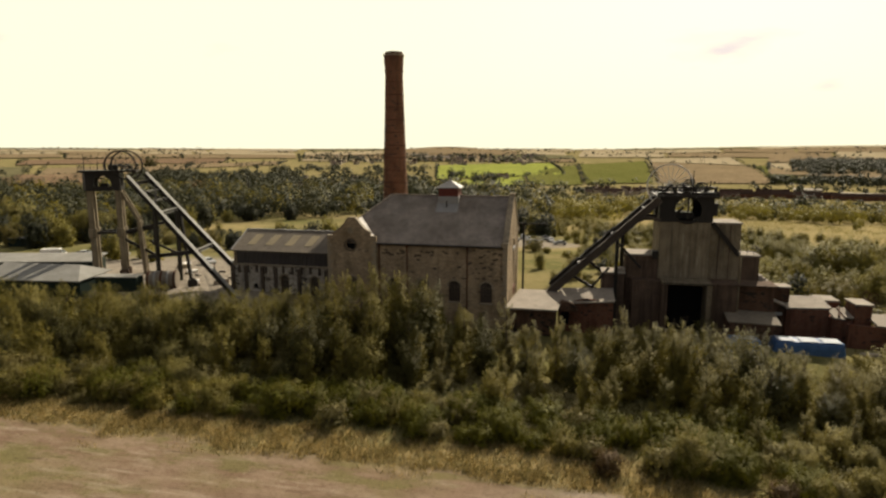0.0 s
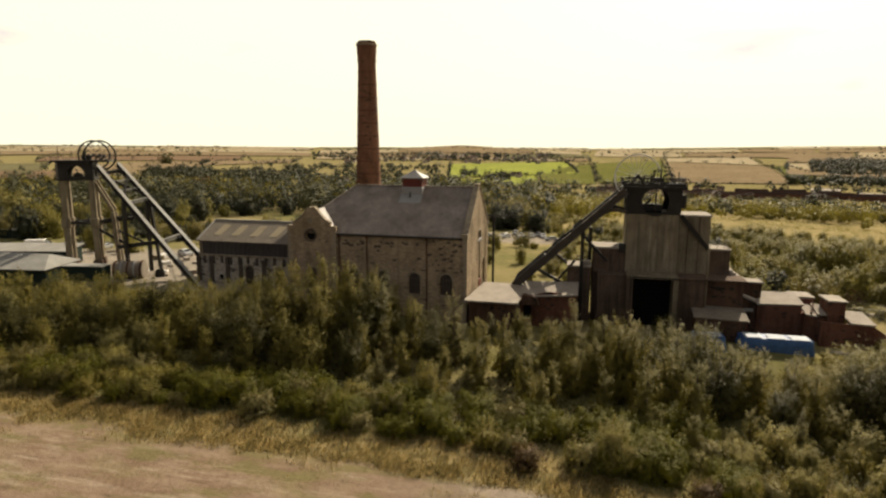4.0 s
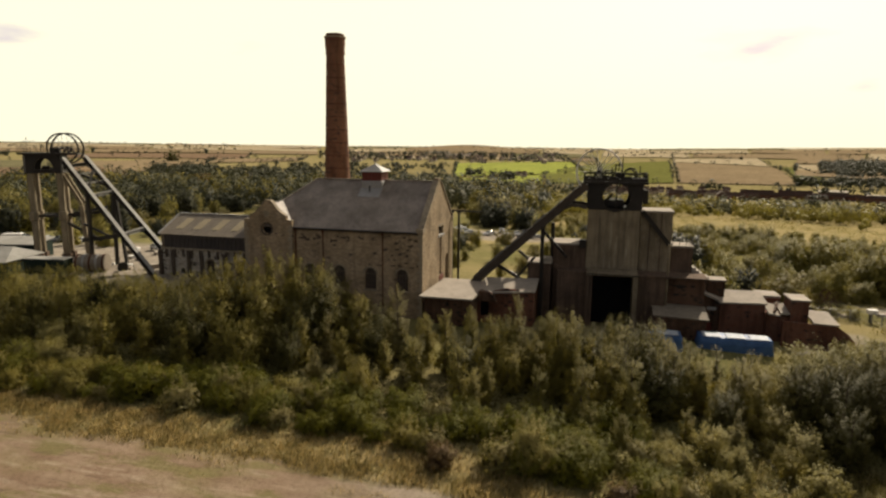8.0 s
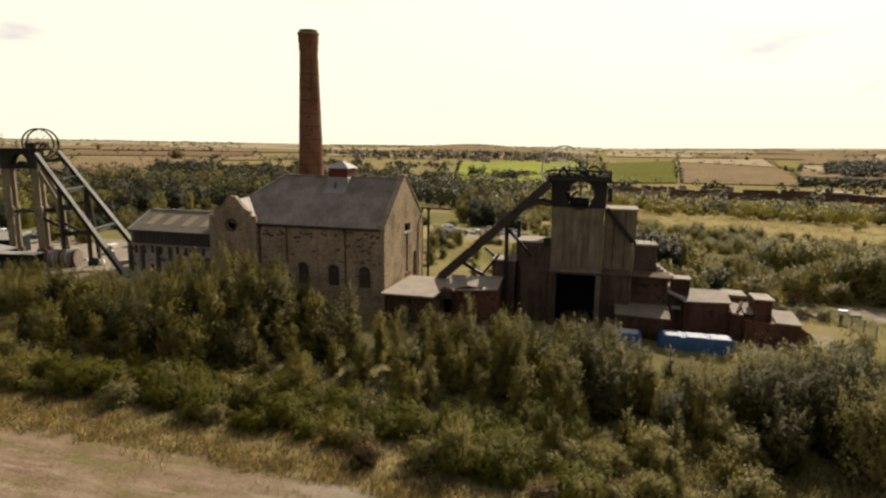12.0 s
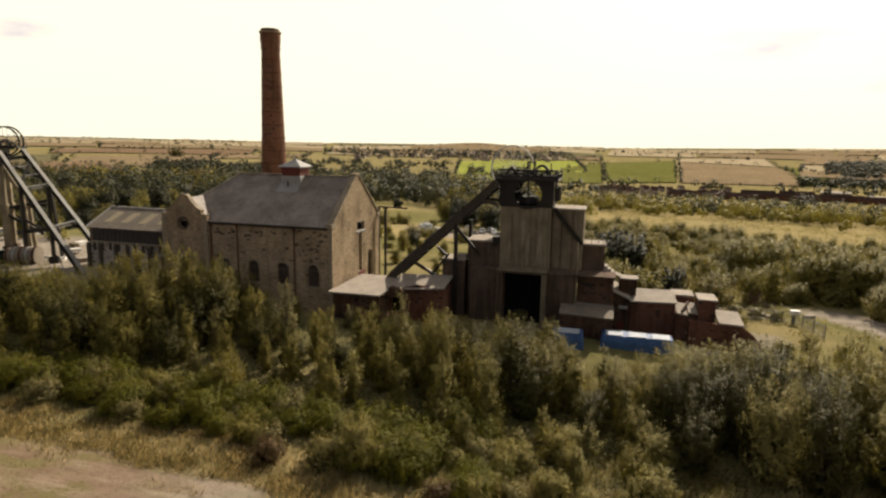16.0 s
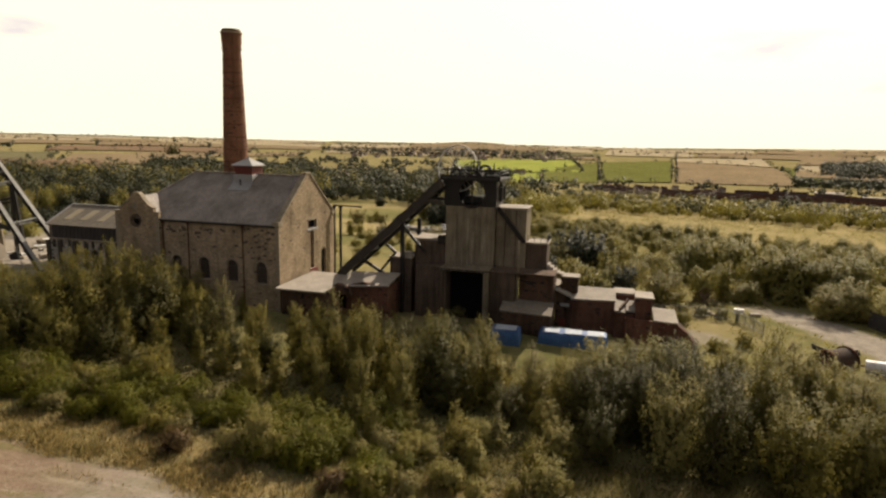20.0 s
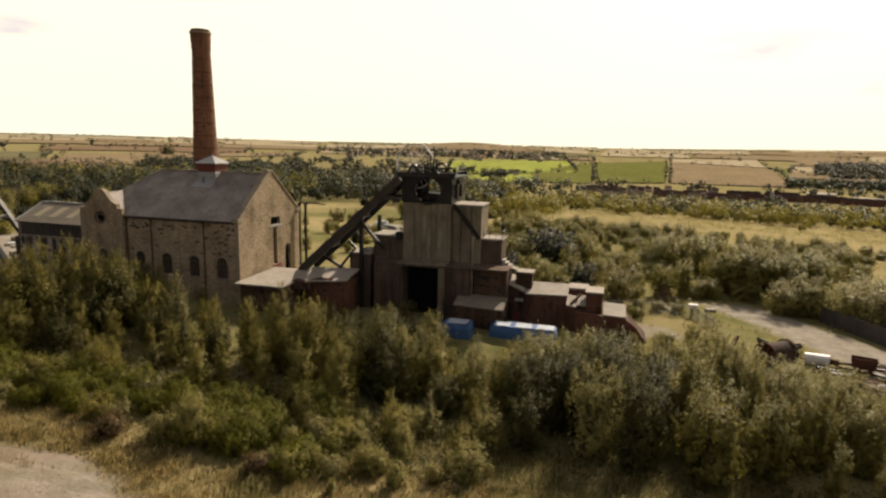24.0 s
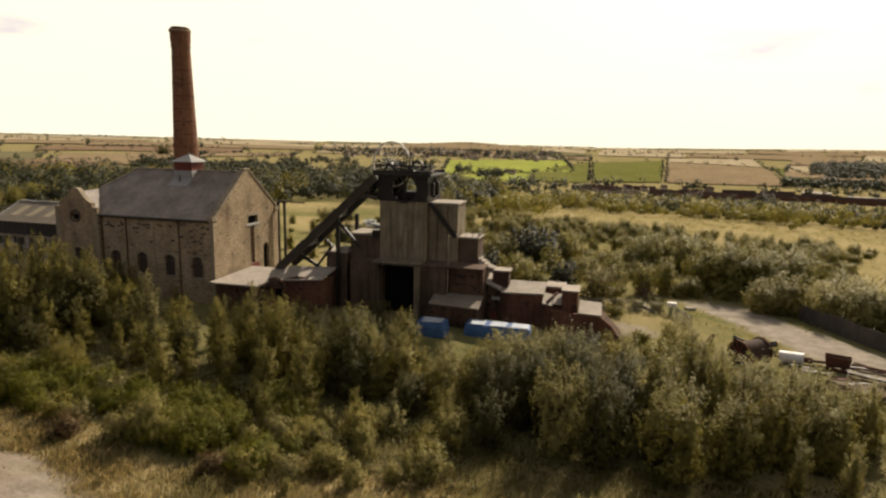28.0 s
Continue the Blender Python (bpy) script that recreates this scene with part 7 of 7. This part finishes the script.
part("roof", slab(bmesh.new(), [(-14.4, -2.9, 1.9), (12.4, -2.9, 1.9), (12.4, 2.9, 2.7), (-14.4, 2.9, 2.7)], 0.14), GREY_GREEN, low)


def container(x, y, z, turn, long, label):
    c = thing("container", label, "container", (x, y, z), turn)
    body = part("body", box(bmesh.new(), -long / 2, long / 2, -1.2, 1.2, 0, 2.5, 0.04), GREEN_PAINT, c)
    for k in range(int(long / 0.5)):
        part("rib", box(bmesh.new(), -long / 2 + 0.2 + k * 0.5, -long / 2 + 0.42 + k * 0.5, -1.245, -1.203, 0.15, 2.35), GREEN_PAINT, body)
    part("roof", box(bmesh.new(), -long / 2 - 0.05, long / 2 + 0.05, -1.28, 1.28, 2.5, 2.62, 0.02), GREY_GREEN, c)
    part("door", box(bmesh.new(), long / 2 - 0.002, long / 2 + 0.05, -1.05, 1.05, 0.15, 2.35), GREEN_PAINT, c)
    return c


container(-74.6, 85.6, 0.25, 10, 7.0, "dark green store with a pale grey roof")
container(-157, 143, land(-157, 143), 15, 6.0, "dull green container on grass")
notice = thing("notice_board", "small white notice leaning on the green store", "sign", (-77.4, 84.0, 0.5))
part("board", box(bmesh.new(), -0.5, 0.5, -0.06, 0.0, 0.2, 1.1, 0.01), WHITE, notice)
tank = thing("horizontal_tank", "pale banded horizontal tank on the yard", "tank", (-68.2, 88.2, 0.35), 20)
part("shell", tube(bmesh.new(), (-2.4, 0, 1.5), (2.4, 0, 1.5), 1.5, n=28), SHEETING, tank)
for k in range(5):
    part("band", ring(bmesh.new(), (-2.1 + k * 1.05, 0, 1.5), (1, 0, 0), 1.58, 0.1, 0.3, 28), LEAD if k % 2 else RUST, tank)
for x in (-1.6, 1.6):
    part("cradle", box(bmesh.new(), x - 0.2, x + 0.2, -1.2, 1.2, -0.3, 0.6), CONCRETE_DARK, tank)
reel = thing("cable_reel", "dark upright reel on the yard", "reel", (-63.8, 90.0, 0.25), 35)
part("drum", tube(bmesh.new(), (0, -0.4, 0.8), (0, 0.4, 0.8), 0.45, n=18), WOOD, reel)
for s in (-1, 1):
    part("flange", tube(bmesh.new(), (0, s * 0.4, 0.8), (0, s * 0.48, 0.8), 0.8, n=22), STEEL, reel)
yr = random.Random(9)
for k in range(26):
    x, y = yr.uniform(-80, -57), yr.uniform(90, 116)
    s = yr.uniform(0.5, 1.3)
    b_ = thing("yard_block", "pale concrete block lying on the yard", "block", (x, y, land(x, y)), yr.uniform(0, 180), group="loose blocks")
    part("block", box(bmesh.new(), -s, s, -s * 0.5, s * 0.5, -0.05, s * 0.7, 0.06), yr.choice((FLATROOF, CONCRETE, WHITE)), b_)


# ---- stacks under tarpaulin beside the brick buildings ----
def covered_stack(label, x0, x1, y0, y1, top, seed, pale_top):
    rng2 = random.Random(seed)
    x, y = (x0 + x1) / 2, (y0 + y1) / 2
    base = min(land(x0, y0), land(x1, y1)) - 0.1
    t = thing("covered_stack", label, "tarpaulin", (x, y, base))
    nx, ny = 18, 6
    bm = bmesh.new()
    w, d, h = (x1 - x0) / 2, (y1 - y0) / 2, top - base
    grid = []
    for j in range(ny + 5):
        line = []
        for i in range(nx + 5):
            u, v = min(max((i - 2) / nx, 0), 1), min(max((j - 2) / ny, 0), 1)
            down = max(abs(i - 2 - min(max(i - 2, 0), nx)), abs(j - 2 - min(max(j - 2, 0), ny)))
            px, py = -w + 2 * w * u, -d + 2 * d * v
            z = h + 0.14 * noise.noise((px * 0.9 + seed, py * 0.9, 1)) - (0, 0.5, 1.0)[down] * h
            flare = 0.12 * down + 0.08 * noise.noise((px * 2 + seed, py * 2, z))
            px += (math.copysign(flare, i - 2 - nx / 2) if i < 2 or i > nx + 2 else 0)
            py += (math.copysign(flare, j - 2 - ny / 2) if j < 2 or j > ny + 2 else 0)
            line.append(bm.verts.new((px, py, z)))
        grid.append(line)
    for a, b in zip(grid, grid[1:]):
        for i in range(nx + 4):
            bm.faces.new((a[i], a[i + 1], b[i + 1], b[i]))
    part("cover", bm, TARP_BLUE, t, smooth=True)
    # pale patches on top, with the sun on the cover put into their colour
    for k in range(pale_top):
        a = -w + (k + 0.15) * 2 * w / pale_top
        b = a + 1.5 * w / pale_top
        part("pale_sheet", slab(bmesh.new(), [(a, -d * 0.9, h + 0.1), (b, -d * 0.85, h + 0.12), (b, d * 0.7, h + 0.16), (a, d * 0.75, h + 0.14)], 0.05), TARP_SUNLIT, t)
    return t


covered_stack("stack under a faded blue tarpaulin", 21.6, 25.2, 83.2, 85.6, -1.2, 3, 1)
covered_stack("long stack under a bright blue tarpaulin with sun painted pale on top", 27.6, 36.0, 85.2, 87.6, -1.55, 5, 3)
slabs = thing("concrete_slab", "pale slab lying in grass by the brick store", "slab", (40.4, 87.6, land(40.4, 87.6)), 8)
part("slab", box(bmesh.new(), -1.3, 1.3, -0.5, 0.5, 0, 0.25, 0.03), FLATROOF, slabs)

# ---- scrap, fences and the gravel road to the right ----
drum = thing("winding_drum", "dark riveted winding drum with red spoked end wheel", "drum", (61.0, 87.6, land(63.0, 88.6) - 0.35), 38)
part("barrel", tube(bmesh.new(), (0.3, 0, 1.9), (4.6, 0, 1.9), 1.75, n=36), RUST_DARK, drum)
for x in (0.2, 4.7):
    end = part("end_wheel", ring(bmesh.new(), (x, 0, 1.9), (1, 0, 0), 2.0, 0.22, 0.25, 36), RUST, drum, "rusty red spoked wheel")
    for k in range(10):
        a = k * math.tau / 10
        part("spoke", beam(bmesh.new(), (x - 0.06, 0, 1.9), (x - 0.06, 1.85 * math.cos(a), 1.9 + 1.85 * math.sin(a)), 0.12, 0.12), PAINT_RED, end)
    part("hub", tube(bmesh.new(), (x - 0.25, 0, 1.9), (x + 0.25, 0, 1.9), 0.35, n=16), RUST, end)
drum.scale = (0.82, 0.82, 0.86)
loose = thing("loose_wheel", "rusty spoked wheel leaning by the drum", "wheel", (58.6, 92.5, land(58.6, 92.5)), 60)
part("rim", ring(bmesh.new(), (0, 0, 1.1), (0, 1, 0.25), 1.1, 0.12, 0.12, 26), RUST, loose)
for k in range(6):
    a = k * math.tau / 6
    part("spoke", beam(bmesh.new(), (0, 0, 1.1), (1.05 * math.cos(a), -0.25 * math.sin(a), 1.1 + 1.0 * math.sin(a)), 0.06, 0.06), RUST, loose)
skip = thing("curved_trough", "dark curved steel trough lying by the road", "scrap", (64.6, 95.2, land(64.6, 95.2) + 0.1), -10)
bm = bmesh.new()
for k in range(10):
    a, c = -2.6 + k * 0.52, -2.6 + (k + 1) * 0.52
    f = lambda q: 0.25 + 0.09 * q * q
    for s in (-0.5, 0.5):
        beam(bm, (a, s, f(a)), (c, s, f(c)), 0.12, 0.4)
    beam(bm, (a, 0, f(a) - 0.15), (c, 0, f(c) - 0.15), 1.0, 0.08)
tagged(part("trough", bm, STEEL, skip), kind="stuff")
boiler = thing("scrap_boiler", "pale dented boiler shell among scrap", "scrap", (67.6, 89.8, land(67.6, 89.8)), -22)
part("shell", tube(bmesh.new(), (-1.4, 0, 0.7), (1.2, 0, 0.9), 0.75, n=20), WHITE, boiler)
part("flue", tube(bmesh.new(), (1.2, 0, 0.9), (2.1, 0, 0.95), 0.35, n=14), RUST, boiler)
cart = thing("mine_tub", "rusty open mine tub on small wheels", "cart", (72.4, 89.6, land(72.4, 89.6)), -18)
bm = bmesh.new()
prism(bm, [(-1.1, 0.4), (1.1, 0.4), (1.35, 1.6), (-1.35, 1.6)], [], (0, -0.7, 0), X, Z, 0.06)
prism(bm, [(-1.1, 0.4), (1.1, 0.4), (1.35, 1.6), (-1.35, 1.6)], [], (0, 0.64, 0), X, Z, 0.06)
beam(bm, (-1.1, 0, 0.4), (-1.35, 0, 1.6), 1.26, 0.06), beam(bm, (1.1, 0, 0.4), (1.35, 0, 1.6), 1.26, 0.06), box(bm, -1.1, 1.1, -0.63, 0.63, 0.36, 0.42)
part("body", bm, RUST, cart)
for x in (-0.7, 0.7):
    for s in (-1, 1):
        part("wheel", tube(bmesh.new(), (x, s * 0.55, 0.22), (x, s * 0.68, 0.22), 0.22, n=14), RUST, cart)
sr = random.Random(33)
for k in range(30):
    x, y = sr.uniform(67.5, 77), sr.uniform(81, 91)
    long = sr.uniform(1.2, 2.6)
    t = thing("scrap_beam", "rusty steel beam in the scrap heap", "scrap", (x, y, land(x, y) + sr.uniform(0.05, 0.5)), sr.gauss(-14, 16), group="scrap beams")
    kind = sr.random()
    bm = bmesh.new()
    if kind < 0.4:
        tube(bm, (-long, 0, 0.1), (long, 0, 0.15), 0.12, n=10)
    else:
        box(bm, -long, long, -0.12, 0.12, 0, 0.04), box(bm, -long, long, -0.02, 0.02, 0.04, 0.24), box(bm, -long, long, -0.12, 0.12, 0.24, 0.28)
    part("beam", bm, sr.choice((RUST, RUST, STEEL, WOOD)), t)
for k in range(14):
    t = thing("timber_baulk", "grey weathered timber baulk stacked by the road", "timber", (72.0 + (k % 7) * 0.35, 83.6 - (k % 7) * 0.5, land(72, 84) + 0.05 + 0.27 * (k // 7)), -16 + sr.uniform(-3, 3), group="stacked timber")
    part("baulk", box(bmesh.new(), -2.6, 2.6, -0.15, 0.15, 0, 0.25, 0.02), WOOD, t)
screen = thing("sheet_fence", "dark corrugated sheet fence beside the gravel road", "fence")
a, c = Vector((75.0, 113.5, 0)), Vector((81.0, 98.0, 0))
for k in range(17):
    p, q = a.lerp(c, k / 17), a.lerp(c, (k + 0.97) / 17)
    z = land(*p.xy)
    part("sheet", prism(bmesh.new(), [(0, z - 0.3), ((q - p).length, z - 0.3), ((q - p).length, z + 2.5), (0, z + 2.5)], [], (p.x, p.y, 0), (q - p).normalized(), Z, 0.06), DARK_SHEET, screen)
for k in range(7):
    p = a.lerp(c, k / 6)
    part("post", box(bmesh.new(), p.x + 0.08, p.x + 0.22, p.y, p.y + 0.14, land(*p.xy) - 0.3, land(*p.xy) + 2.7), STEEL, screen)


def mesh_fence(name, label, pts, high, material):
    """A palisade: posts, two rails and thin uprights."""
    t = thing(name, label, "fence")
    for a, c in zip(pts, pts[1:]):
        a, c = Vector((*a, land(*a))), Vector((*c, land(*c)))
        k = max(2, round((c - a).length / 2.6))
        for i in range(k + 1):
            p = a.lerp(c, i / k)
            part("post", box(bmesh.new(), p.x - 0.06, p.x + 0.06, p.y - 0.06, p.y + 0.06, p.z - 0.3, p.z + high), material, t)
        for z in (0.4, high - 0.3):
            part("rail", beam(bmesh.new(), a + Vector((0, 0, z)), c + Vector((0, 0, z)), 0.06, 0.06), material, t)
        pales = bmesh.new()
        m = round((c - a).length / 0.3)
        for i in range(m):
            p = a.lerp(c, (i + 0.5) / m)
            box(pales, p.x - 0.03, p.x + 0.03, p.y - 0.012, p.y + 0.012, p.z, p.z + high - 0.05)
        tagged(part("palisade", pales, material, t), kind="stuff")
    return t


mesh_fence("palisade_fence", "grey steel palisade fence round the yard end", [(39, 105), (47, 107.5), (55.4, 108.5), (57.6, 101.5)], 1.9, PALE_STEEL)
box_ = thing("white_box", "small white cabinet on the fence corner", "box", (55.6, 108.3, land(55.4, 108.5)))
part("body", box(bmesh.new(), -0.7, 0.7, -0.35, 0.35, 1.3, 2.0, 0.04), WHITE, box_)
part("stand", box(bmesh.new(), -0.1, 0.1, -0.1, 0.1, -0.3, 1.3), PALE_STEEL, box_)
for x, y, s in ((51.2, 110.5, 0.9), (52.6, 110.0, 0.7), (50.2, 111.4, 0.6), (59.0, 113.0, 0.8)):
    t = thing("rubble_block", "pale broken concrete block by the fence", "block", (x, y, land(x, y)), sr.uniform(0, 90), group="rubble by the fence")
    part("block", box(bmesh.new(), -s, s, -s * 0.6, s * 0.6, -0.1, s * 0.6, 0.08), FLATROOF, t)
heap = thing("brushwood_heap", "heap of rusty hoops and dry brushwood", "heap", (52.2, 116.8, land(52.2, 116.8)))
bm = bmesh.new()
for k in range(90):
    a, r = sr.uniform(0, math.tau), sr.uniform(0, 2.3)
    p = Vector((r * math.cos(a), 0.7 * r * math.sin(a), sr.uniform(0, 2.2) * (1 - r / 3)))
    tube(bm, p, p + Vector((sr.gauss(0, 0.8), sr.gauss(0, 0.6), sr.gauss(0.2, 0.5))), 0.05, 0.02, 4, False)
tagged(part("brushwood", bm, WOOD, heap), kind="stuff")
for k in range(5):
    part("hoop", ring(bmesh.new(), (sr.gauss(0, 0.9), sr.gauss(0, 0.4), 1.3 + sr.random()), (sr.gauss(0, 0.5), 1, sr.gauss(0, 0.3)), sr.uniform(0.7, 1.1), 0.08, 0.1, 24), RUST, heap)
